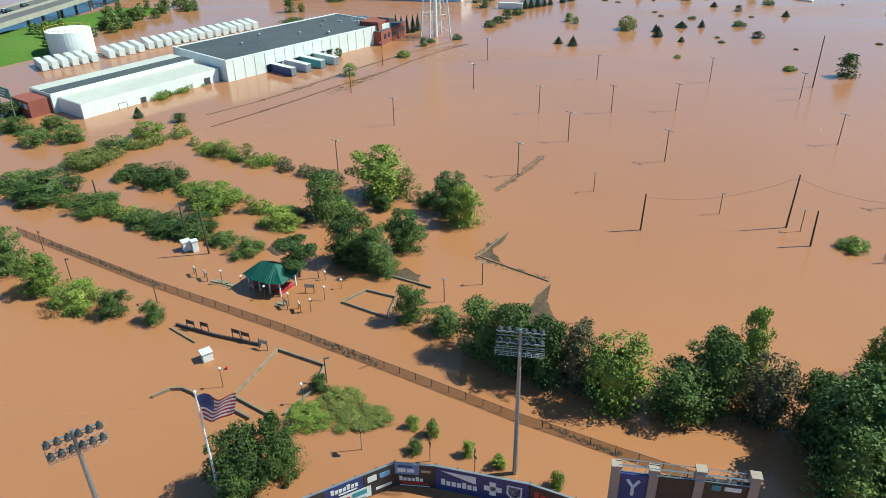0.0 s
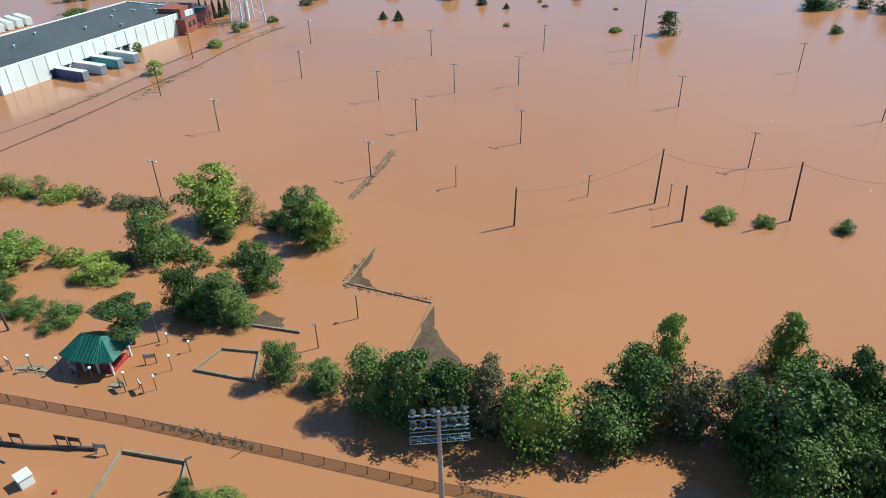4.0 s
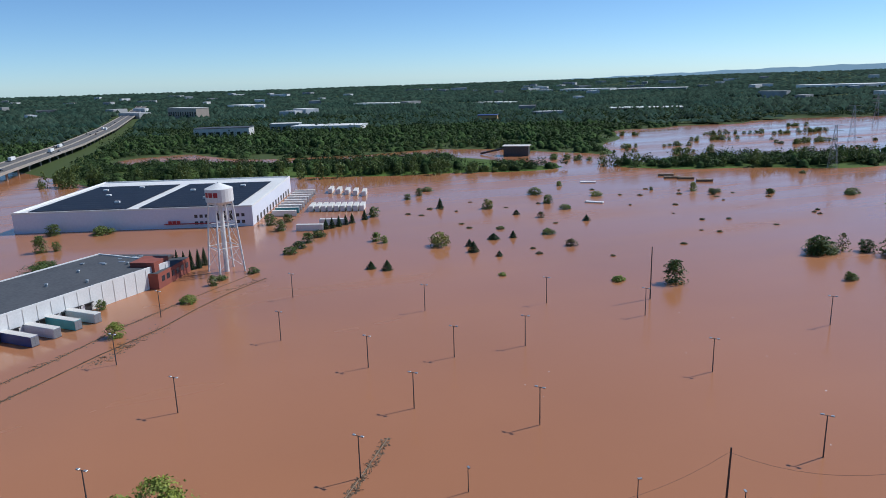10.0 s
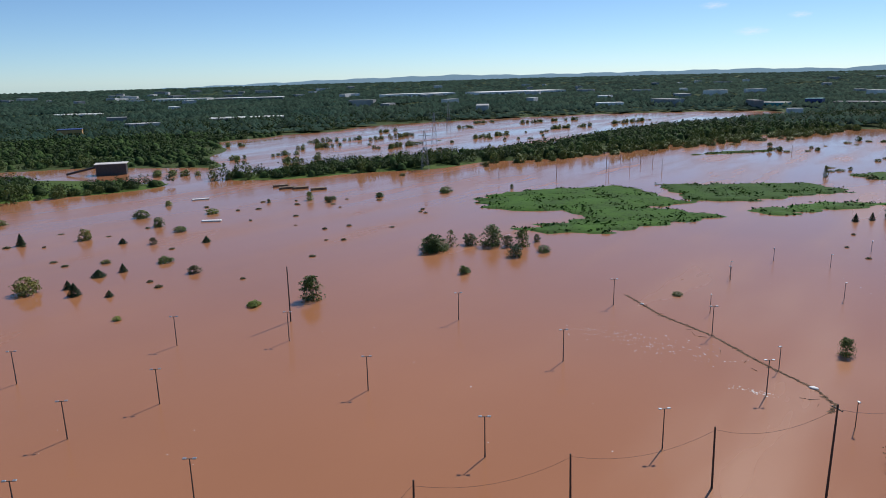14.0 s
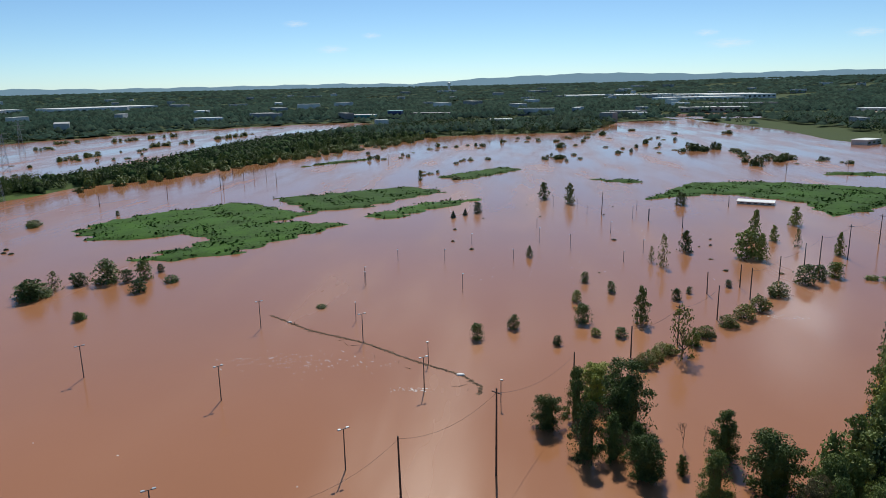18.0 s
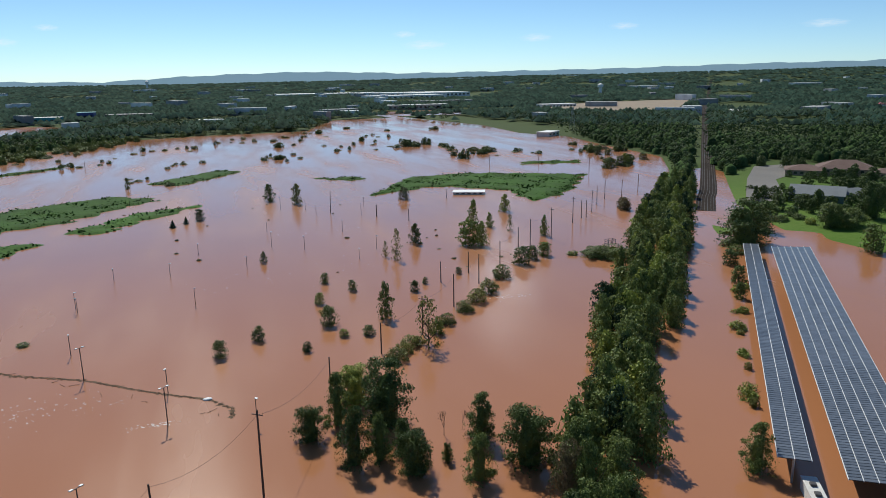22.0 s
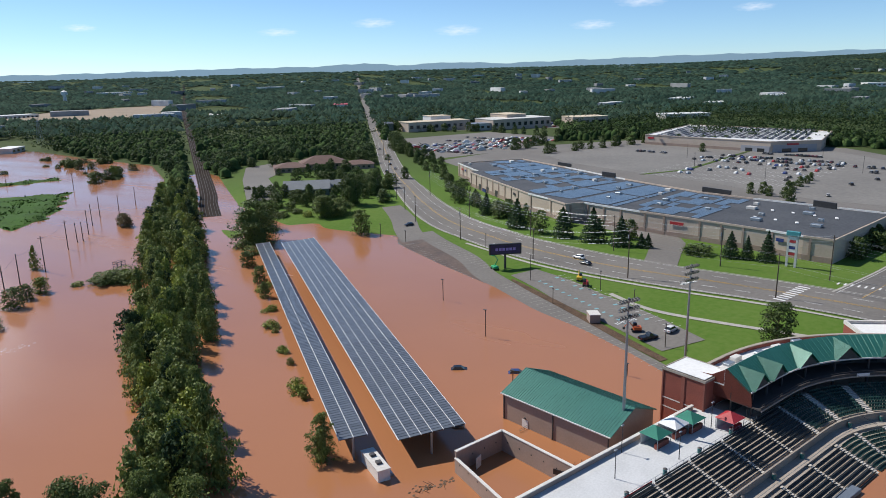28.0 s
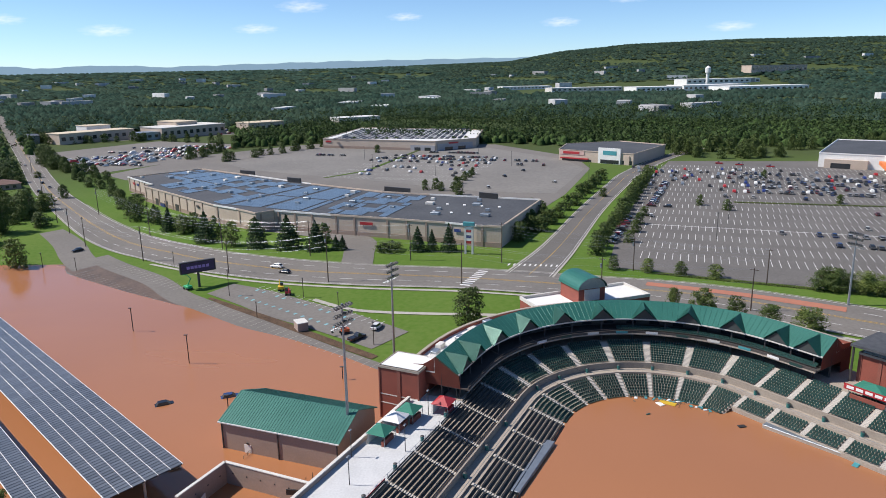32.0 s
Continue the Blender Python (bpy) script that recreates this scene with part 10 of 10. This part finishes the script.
for k in range(26):
    t_ = k / 25
    a_ = radians(-6 - 66 * t_ * 0.62)
    rr_ = fl_rng.uniform(17.2, 19.0)
    mm_ = (teal, seat_green, white, teal)[k % 4]
    fl.append(((BC[0] + rr_ * math.cos(a_), BC[1] + rr_ * math.sin(a_)), (fl_rng.uniform(0.4, 1.3), fl_rng.uniform(0.3, 0.7)), mm_, "%s board floating on the flooded field" % {teal: "teal", seat_green: "dark green", white: "white"}[mm_]))
for (x, y), (sx, sy), mm, lab in fl:
    o = tagged(part("floating_board", boxes((-sx / 2, -sy / 2, 0.0, sx / 2, sy / 2, 0.14), bevel=0.02), mm), lab, "board", "flotsam")
    o.matrix_world = pose(x, y, 0.02, 0, 0, x * 53 % 180)
for s in (3, 12):
    a, b = bowl(s, 12.5), bowl(s + 9, -4)
    cable("guy_cable", [(*a, 11.5), (*b, 2.2)], 0.2, 0.03, "thin dark net cable above the seats", "net cables", 4)

# ---- outfield boards and score board ----
OUT = [(30, -52), (18.5, -32), (13.2, -19.6), (14.2, -14.6), (18.2, -3.6), (22, 3)]
out_green = mat("board_navy", (0.02, 0.03, 0.085), (0.025, 0.035, 0.1), 0.5, scale=0.3, fine=3)
ow = thing("outfield_wall", pose(0, 0, 0), "row of advertising boards on the outfield wall", "advertising boards")
navy_deep = mat("board_deep_blue", (0.022, 0.045, 0.17), (0.018, 0.036, 0.14), 0.45, scale=0.3, fine=3)
pale_blue = mat("board_pale_blue", (0.16, 0.3, 0.5), (0.13, 0.25, 0.42), 0.5, scale=0.3, fine=3)


def ad_board(p, q, x0, x1, z0, z1, ground_mat, marks):
    """One printed board of the wall with its raised flat marks: kind, ink and its box or centre."""
    m = along(p, q)
    bd = part("board", boxes((x0 + 0.03, -0.12, z0, x1 - 0.03, 0.12, z1)), ground_mat, ow)
    bd.matrix_local = m
    for kind, ink, *r in marks:
        bm = bmesh.new()
        if kind == "bar":
            box(bm, r[0], -0.17, r[1], r[2], -0.125, r[3])
        else:
            pts_ = {"wedge": [(r[0], r[3]), (r[2], r[1]), (r[2], r[3])], "shield": [(r[0], r[3]), (r[0], r[1] * 0.6 + r[3] * 0.4), ((r[0] + r[2]) / 2, r[1]), (r[2], r[1] * 0.6 + r[3] * 0.4), (r[2], r[3])],
                    "oval": [((r[0] + r[2]) / 2 + (r[2] - r[0]) / 2 * math.cos(a * 0.5236), (r[1] + r[3]) / 2 + (r[3] - r[1]) / 2 * math.sin(a * 0.5236)) for a in range(12)]}[kind]
            lo_ = [bm.verts.new((x, -0.125, z)) for x, z in pts_]
            hi_ = [bm.verts.new((x, -0.17, z)) for x, z in pts_]
            bm.faces.new(hi_)
            for a in range(len(pts_)):
                b = (a + 1) % len(pts_)
                bm.faces.new((lo_[a], lo_[b], hi_[b], hi_[a]))
            bmesh.ops.recalc_face_normals(bm, faces=bm.faces)
        part("lettering_bar" if kind == "bar" else "emblem", bm, ink, bd)


def word(ink, x0, z0, x1, z1, n):
    """A row of short upright bars as long as a word."""
    w = (x1 - x0) / n
    return [("bar", ink, x0 + k * w + w * 0.12, z0, x0 + (k + 1) * w - w * 0.12, z1 + (0.22 if k % 4 == 0 else 0)) for k in range(n)]


def wall_frame(p, q):
    """Capping and posts of one stretch of the wall."""
    d = span(p, q)
    o = part("cap", boxes((0.0, -0.14, 4.0, d, 0.14, 4.06)), steel, ow)
    o.matrix_local = along(p, q)
    for k in range(max(1, round(d / 2.8))):
        o = part("post", boxes((k * 2.8 - 0.1, 0.12, -1, k * 2.8 + 0.1, 0.4, 4.0)), steel_dark, ow)
        o.matrix_local = along(p, q)


for p_, q_ in zip(OUT, OUT[1:]):
    wall_frame(p_, q_)
d_ = span(OUT[0], OUT[1])
for k in range(4):
    ad_board(OUT[0], OUT[1], d_ * k / 4, d_ * (k + 1) / 4, 0.2, 4.0, (black, out_green, black, navy_deep)[k], word(white, d_ * k / 4 + 0.8, 1.7, d_ * k / 4 + 4.4, 2.5, 8) + [("bar", (red, teal, white, red)[k], d_ * k / 4 + 1.2, 1.0, d_ * k / 4 + 4.0, 1.25)])
ad_board(OUT[1], OUT[2], 0, 4.3, 0.2, 4.0, black, [("oval", white, 0.9, 1.3, 3.3, 2.7), ("oval", black, 1.05, 1.42, 3.15, 2.58)])
ad_board(OUT[1], OUT[2], 4.3, 9.3, 2.0, 4.0, navy_deep, word(white, 5.0, 2.75, 8.6, 3.3, 7) + [("bar", white, 6.0, 2.3, 8.4, 2.5)])
ad_board(OUT[1], OUT[2], 4.3, 10.2, 0.2, 1.96, white, [("bar", red, 5.0, 0.7, 7.4, 1.5), ("bar", teal, 7.7, 1.0, 9.6, 1.7), ("bar", steel, 6.0, 0.4, 9.4, 0.55)])
ad_board(OUT[1], OUT[2], 9.3, 13.48, 2.0, 4.0, black, [("bar", white, 9.8, 2.5, 11.0, 3.4), ("bar", pale_blue, 11.4, 2.5, 12.8, 3.3)])
ad_board(OUT[1], OUT[2], 10.2, 13.48, 0.2, 1.96, black, [("bar", white, 10.8, 0.8, 12.9, 1.2)])
d_ = span(OUT[2], OUT[3])
ad_board(OUT[2], OUT[3], 0.02, d_ * 0.6, 2.3, 4.0, pale_blue, [("bar", white, 0.4, 2.7, 1.4, 3.3), ("bar", white, 1.6, 2.7, 2.5, 3.25), ("bar", navy_deep, 0.5, 3.5, 2.2, 3.75)])
ad_board(OUT[2], OUT[3], d_ * 0.6, d_, 2.3, 4.0, black, [("bar", steel, d_ * 0.66, 2.8, d_ * 0.9, 3.2)])
ad_board(OUT[2], OUT[3], 0.02, d_, 0.2, 2.26, black, word(white, 0.5, 1.25, 3.6, 1.75, 6) + word(red, 0.8, 0.65, 4.2, 1.05, 7) + [("bar", white, 0.6, 0.4, 4.4, 0.5)])
ad_board(OUT[3], OUT[4], 0, 11.7, 0.2, 4.0, navy_deep, word(white, 0.7, 1.2, 5.4, 1.95, 7) + [("wedge", white, 0.7, 2.3, 5.2, 3.5), ("bar", white, 6.9, 1.0, 7.7, 3.2), ("bar", white, 6.2, 1.7, 8.4, 2.5), ("oval", navy_deep, 6.95, 1.75, 7.65, 2.45), ("shield", white, 9.0, 0.8, 10.9, 3.2), ("shield", navy_deep, 9.2, 1.1, 10.7, 3.0)])
d_ = span(OUT[4], OUT[5])
ad_board(OUT[4], OUT[5], 0.05, d_, 0.2, 4.0, black, word(red, 0.6, 2.0, 5.2, 3.0, 6) + word(red, 1.6, 0.8, 6.2, 1.6, 6))
sb = thing("scoreboard", along((20, 6), (24, 20.5)), "brick-pillared score board with dark panels", "score board")
for x in (0, 4.2, 9.2, 15):
    part("pillar", boxes((x - 0.5, -0.5, -1, x + 0.5, 0.5, 8.0 if x < 9 else 8.8)), tan_block, sb)
    part("pillar_cap", boxes((x - 0.6, -0.6, 8.0 if x < 9 else 8.8, x + 0.6, 0.6, 8.3 if x < 9 else 9.1)), tan_block, sb)
panel = part("panel", boxes((0.5, -0.2, 1.0, 3.7, 0.2, 7.0)), blue, sb)
for a_, b_ in (((1.4, 6.2), (2.1, 5.0)), ((2.8, 6.2), (2.1, 5.0)), ((2.1, 5.0), (2.1, 3.8))):
    part("emblem_bar", tubes(((a_[0], -0.22, a_[1]), (b_[0], -0.22, b_[1]), 0.2, 0.2), sides=4), white, panel)
part("panel", boxes((4.7, -0.2, 1.0, 8.7, 0.2, 7.2)), black, sb)
panel = part("panel", boxes((9.7, -0.2, 1.0, 14.5, 0.2, 7.6)), black, sb)
part("emblem", boxes((10.6, -0.26, 6.2, 11.6, -0.2, 7.0)), teal, panel)
part("lettering_bar", boxes((12.0, -0.26, 6.3, 13.8, -0.2, 6.9)), white, panel)
part("truss", tubes(*[((0.2, yy, zz), (14.8, yy, zz), 0.07, 0.07) for yy in (-0.5, 0.5) for zz in (7.7, 8.6)], *[((0.5 + k * 1.3, -0.5, 7.7), (1.1 + k * 1.3, 0.5, 8.6), 0.05, 0.05) for k in range(11)], sides=4), steel, sb)
for x, y, mm in ((6.5, -24, black), (9.5, -15, black), (12.5, -9.5, blue)):
    ob = thing("banner_pole", pose(x, y, 0), "short grey pole with a dark limp flag", "flagpole", "banner poles")
    part("pole", tubes(((0, 0, -0.5), (0, 0, 4.8), 0.07, 0.05)), steel, ob)
    bm = bmesh.new()
    g = [[bm.verts.new((0.05 + 0.18 * i, 0.16 * math.sin(i * 1.4 + j), 4.75 - 0.35 * j - 0.1 * i)) for i in range(6)] for j in range(4)]
    for j in range(3):
        for i in range(5):
            bm.faces.new((g[j][i], g[j + 1][i], g[j + 1][i + 1], g[j][i + 1]))
    part("flag", bm, mm, ob)

# ---- buildings among the far woods ----
fr = random.Random(55)


def far_block(x, y, turn, sx, sy, hgt, wall_mat, roof_mat, label):
    ob = thing("industrial_building", pose(x, y, gz(x, y), 0, 0, turn), label, "building", "far buildings")
    part("wall", boxes((-sx, -sy, -2, sx, sy, hgt)), wall_mat, ob)
    part("roof", boxes((-sx - 0.5, -sy - 0.5, hgt, sx + 0.5, sy + 0.5, hgt + 0.6)), roof_mat, ob)
    n = min(14, int(sx / 4))
    for k in range(n):
        part("window", boxes((-sx + sx * 2 * (k + 0.25) / n, -sy - 0.1, hgt * 0.35, -sx + sx * 2 * (k + 0.75) / n, -sy, hgt * 0.7)), glass, ob)
    return ob


pale = MATS["white_membrane"]
for x, y, t, sx, sy, hgt, wm, rm, lab in (
        (735, 500, -30, 42, 14, 11, stucco, mat("cream_roof", (0.6, 0.5, 0.36), (0.52, 0.44, 0.32), 0.8), "long low factory with a cream roof"),
        (770, 520, -30, 14, 12, 15, white, MATS["cream_roof"], "pale factory hall with a cream roof"),
        (800, 425, -30, 42, 22, 12, stucco, off_white, "long low factory hall with a pale roof"),
        (815, 440, -30, 14, 20, 16, stucco, MATS["cream_roof"], "taller factory hall with a cream roof"),
        (760, 440, -30, 24, 10, 8, steel, steel, "grey metal storage shed"),
        (850, 350, -40, 24, 16, 12, stucco, MATS["cream_roof"], "factory hall with a cream roof"),
        (935, 250, -50, 30, 14, 12, off_white, pale, "low white-roofed hall among trees"),
        (720, 560, 40, 16, 5, 8, slate, steel_dark, "dark low building by the road"),
        (-905, 425, 60, 14, 10, 14, mat("orange_wall", (0.5, 0.3, 0.12), (0.45, 0.27, 0.1), 0.8), blue, "orange building with a blue roof among trees"),
        (-1480, 40, 30, 50, 14, 24, stucco, off_white, "office block above distant woods"),
        (-905, 60, 70, 34, 14, 15, off_white, steel_dark, "flooded office block among trees"),
        (-985, 150, 70, 20, 12, 12, steel, off_white, "low office block among trees"),
        (-930, 200, 60, 48, 20, 10, white, pale, "low white warehouse among trees"),
        (-985, 760, 50, 60, 22, 9, stucco, pale, "long low warehouse in distant woods"),
        (-2150, 1400, 40, 90, 40, 12, white, pale, "distant white warehouse among woods"),
        (-1950, 1520, 45, 110, 40, 12, slate, pale, "distant long warehouse among woods"),
        (-1500, 1850, 60, 120, 40, 14, white, pale, "distant white warehouse among woods"),
        (-1260, 2080, 60, 160, 60, 14, white, pale, "distant vast white warehouse"),
        (-1700, 500, 40, 60, 25, 10, white, pale, "distant pale warehouse among woods"),
        (-1450, 700, 40, 45, 20, 10, white, pale, "distant pale warehouse among woods"),
        (-1900, 200, 20, 60, 25, 12, white, pale, "distant pale warehouse among woods"),
        (-310, 1420, 0, 34, 16, 10, teal, off_white, "treatment plant building by the water"),
        (-240, 1450, 0, 14, 14, 16, blue, teal, "blue round-roofed tank house"),
        (-170, 1470, 0, 40, 16, 10, steel_dark, steel_dark, "dark plant building by the water"),
        (-20, 1180, 0, 18, 8, 10, off_white, white, "white hut roof among trees"),
        (372, 790, 40, 15, 8, 5, off_white, white, "pale pumping station by the flood"),
        (380, 2700, 0, 190, 70, 10, white, pale, "distant white industrial estate halls"),
        (700, 2600, 0, 140, 60, 10, white, pale, "distant white industrial estate halls"),
        (560, 2260, 10, 130, 40, 12, white, pale, "distant white industrial estate halls"),
        (720, 2420, 10, 110, 40, 14, white, pale, "distant white industrial estate halls"),
        (530, 1750, 0, 80, 20, 10, stucco, steel_dark, "distant low building among trees"),
        (420, 1580, 0, 70, 20, 10, stucco, off_white, "distant low building among trees"),
        (690, 1420, 0, 40, 16, 8, off_white, pale, "distant white-roofed shed by the flood"),
        (1150, 1010, 40, 40, 14, 10, white, red, "low building with a red roof stripe"),
        (820, 1000, 50, 30, 14, 8, off_white, pale, "distant low sheds among trees"),
        (1600, 2500, 0, 60, 24, 10, white, pale, "distant white buildings among trees"),
        (2100, 2200, 0, 60, 20, 10, white, pale, "distant white buildings among trees"),
        (1500, 400, 0, 40, 16, 10, white, pale, "distant white roofs in woods"),
        (1700, 250, 0, 50, 16, 10, white, pale, "distant white roofs in woods"),
        (1350, 300, 0, 30, 14, 9, white, pale, "distant white roofs in woods"),
        (2550, 40, -70, 90, 30, 10, white, pale, "distant white roofs below the hill"),
        (2350, -150, -70, 120, 30, 12, off_white, pale, "distant white roofs below the hill"),
        (2250, -380, -70, 110, 40, 14, white, white, "distant white shopping mall roofs"),
        (2300, -520, -70, 110, 50, 16, white, white, "distant white shopping mall roofs"),
        (2200, -640, -70, 130, 50, 14, white, white, "distant white shopping mall roofs"),
        (2600, -620, -70, 140, 40, 16, white, white, "distant white shopping mall roofs"),
        (2900, -900, -70, 120, 30, 26, stucco, stucco, "distant tan buildings below the hill")):
    far_block(x, y, t, sx, sy, hgt, wm, rm, lab)
for x, y, hgt, lab in ((1180, 2100, 36, "distant white water tower on shaft"), (-350, 3900, 40, "distant white water tower on shaft"), (2480, -560, 60, "white domed tower of the distant mall")):
    ob = thing("water_tower", pose(x, y, gz(x, y)), lab, "tower")
    part("shaft", tubes(((0, 0, -2), (0, 0, hgt * 0.75), 5, 5), sides=12), white, ob)
    part("tank", tubes(((0, 0, hgt * 0.75), (0, 0, hgt), 9, 9), ((0, 0, hgt), (0, 0, hgt * 1.12), 9, 1), sides=16), white, ob)
# scattered small roofs
rv_, rf_ = [], []
for _ in range(240):
    a, r_ = radians(fr.uniform(-105, 118)), math.sqrt(fr.uniform(1100 ** 2, 3600 ** 2))
    x, y = r_ * math.sin(a), r_ * math.cos(a)
    z = gz(x, y)
    if z < 0.5:
        continue
    sx, sy, hh, t = fr.uniform(8, 38), fr.uniform(6, 16), fr.uniform(11, 17), fr.uniform(0, 3.14)
    k = len(rv_)
    for zz in (z, z + hh):
        for px, py in ((-sx, -sy), (sx, -sy), (sx, sy), (-sx, sy)):
            rv_.append((x + px * math.cos(t) - py * math.sin(t), y + px * math.sin(t) + py * math.cos(t), zz))
    rf_ += [(k + 4, k + 5, k + 6, k + 7), (k, k + 1, k + 5, k + 4), (k + 1, k + 2, k + 6, k + 5), (k + 2, k + 3, k + 7, k + 6), (k + 3, k, k + 4, k + 7)]
tagged(mesh_part("distant_roofs", from_arrays("distant_roofs", rv_, rf_), mat("distant_roof", (0.55, 0.55, 0.54), (0.3, 0.3, 0.3), 0.8, scale=0.004, fine=0.05, space="World", island=0.5)), "scattered pale roofs among distant woods", "buildings", kind="stuff")
# lattice pylons
for x, y, hgt in ((-441, 575, 34), (-560, 760, 36), (-330, 420, 30), (420, 820, 32)):
    ob = thing("pylon", pose(x, y, 0, 0, 0, 30), "grey steel lattice power pylon", "pylon", "pylons")
    rows_ = []
    for c, s in ((1, 1), (1, -1), (-1, -1), (-1, 1)):
        rows_.append(((3 * c, 3 * s, -1), (0.6 * c, 0.6 * s, hgt), 0.14, 0.1))
    part("leg", tubes(*rows_, sides=4), steel, ob)
    for k in range(6):
        z0, z1 = hgt * k / 6, hgt * (k + 1) / 6
        w0, w1 = 3 - 2.4 * k / 6, 3 - 2.4 * (k + 1) / 6
        part("lacing", tubes(((w0, w0, z0), (-w1, w1, z1), 0.07, 0.07), ((-w0, w0, z0), (w1, w1, z1), 0.07, 0.07), ((w0, -w0, z0), (-w1, -w1, z1), 0.07, 0.07), ((-w0, -w0, z0), (w1, -w1, z1), 0.07, 0.07), sides=4), steel, ob)
    for z in (hgt * 0.75, hgt * 0.88, hgt):
        part("crossarm", tubes(((-5, 0, z), (5, 0, z), 0.12, 0.12), sides=4), steel, ob)
# traffic on the viaduct
for k in range(34):
    t = fr.random()
    i = fr.choice((1, 2, 3, 4, 4, 5, 6))
    (ax, ay), (bx, by) = HWY[i], HWY[i + 1]
    d = math.hypot(bx - ax, by - ay)
    o = fr.choice((-10, -6.5, -3, 3, 6.5, 10))
    nx, ny = -(by - ay) / d * o, (bx - ax) / d * o
    tt = math.degrees(math.atan2(by - ay, bx - ax))
    if k % 5 == 0:
        copy_thing(tr_white, pose(ax + (bx - ax) * t + nx, ay + (by - ay) * t + ny, 8.6, 0, 0, tt))
    else:
        car(fr.choice(COLS), ax + (bx - ax) * t + nx, ay + (by - ay) * t + ny, tt, "suv", 7.95, "car in slow traffic on the highway viaduct", "highway traffic", True)

# ---- small fair-weather clouds low over the horizon, far off; their white is emission ----
cm = bpy.data.materials.new("thin_cloud_glow")
cm.use_nodes = True
cn, cl = cm.node_tree.nodes, cm.node_tree.links
cn.remove(cn["Principled BSDF"])
tex, noise_, ball, fade, glow, gone, blend = (cn.new("ShaderNode" + k) for k in ("TexCoord", "TexNoise", "TexGradient", "Math", "Emission", "BsdfTransparent", "MixShader"))
noise_.inputs["Scale"].default_value, noise_.inputs["Detail"].default_value = 3.4, 8
ball.gradient_type, fade.operation = "SPHERICAL", "MULTIPLY"
ramp_ = cn.new("ShaderNodeMapRange")
ramp_.inputs["From Min"].default_value, ramp_.inputs["From Max"].default_value, ramp_.inputs["To Max"].default_value = 0.14, 0.55, 0.42
glow.inputs["Color"].default_value, glow.inputs["Strength"].default_value = (0.93, 0.95, 1.0, 1), 0.95
cl.new(tex.outputs["Object"], noise_.inputs["Vector"])
cl.new(tex.outputs["Object"], ball.inputs["Vector"])
cl.new(ball.outputs["Fac"], fade.inputs[0])
cl.new(noise_.outputs["Fac"], fade.inputs[1])
cl.new(fade.outputs[0], ramp_.inputs["Value"])
cl.new(ramp_.outputs["Result"], blend.inputs["Fac"])
cl.new(gone.outputs[0], blend.inputs[1])
cl.new(glow.outputs[0], blend.inputs[2])
cl.new(blend.outputs[0], cn["Material Output"].inputs["Surface"])
# added cloud above the view: strong emission whitens its reflection on the water
high_cloud = cm.copy()
high_cloud.name = "sunlit_cloud"
for node in high_cloud.node_tree.nodes:
    if node.type == "EMISSION":
        node.inputs["Strength"].default_value = 7.0
    elif node.type == "MAP_RANGE":
        node.inputs["To Max"].default_value = 0.85
for az_, el_, wide_, tall_ in ((22.0, 15.6, 4.6, 1.9), (-16.8, 4.6, 1.5, 0.25), (-14.1, 2.7, 1.9, 0.3), (-11.1, 3.7, 1.2, 0.22), (14.2, 3.3, 1.4, 0.25), (15.8, 2.5, 2.6, 0.35), (24.4, 2.9, 1.8, 0.3), (31, 3.6, 1.6, 0.25), (44.6, 3.3, 2.2, 0.28), (51.9, 3.9, 2.4, 0.35), (58.4, 3.25, 2.6, 0.4),
                               (68.7, 3.4, 2.4, 0.35), (72.2, 5.0, 2.8, 0.45), (80, 4.2, 2.0, 0.3), (92, 3.6, 2.2, 0.35), (104.3, 2.9, 2.4, 0.35), (97, 5.2, 2.4, 0.35)):
    bm = bmesh.new()
    rows_c = [[bm.verts.new((-1 + i * 0.2, 0.06 * math.sin(i * 1.9 + j), -1 + j * 0.5)) for i in range(11)] for j in range(5)]
    for j in range(4):
        for i in range(10):
            bm.faces.new((rows_c[j][i], rows_c[j][i + 1], rows_c[j + 1][i + 1], rows_c[j + 1][i]))
    o = part("backdrop", bm, high_cloud if el_ > 10 else cm)
    tagged(o, "thin white self-glowing cloud above the horizon", "cloud", kind="structure")
    sa, ca = math.sin(radians(az_)), math.cos(radians(az_))
    o.matrix_world = pose(4600 * sa, 4600 * ca, 70 + 4600 * math.tan(radians(el_)), 0, 0, -az_) @ Matrix.Diagonal((4600 * math.tan(radians(wide_)), 40, 4600 * math.tan(radians(tall_)) * 1.6, 1))
    o.visible_shadow = False
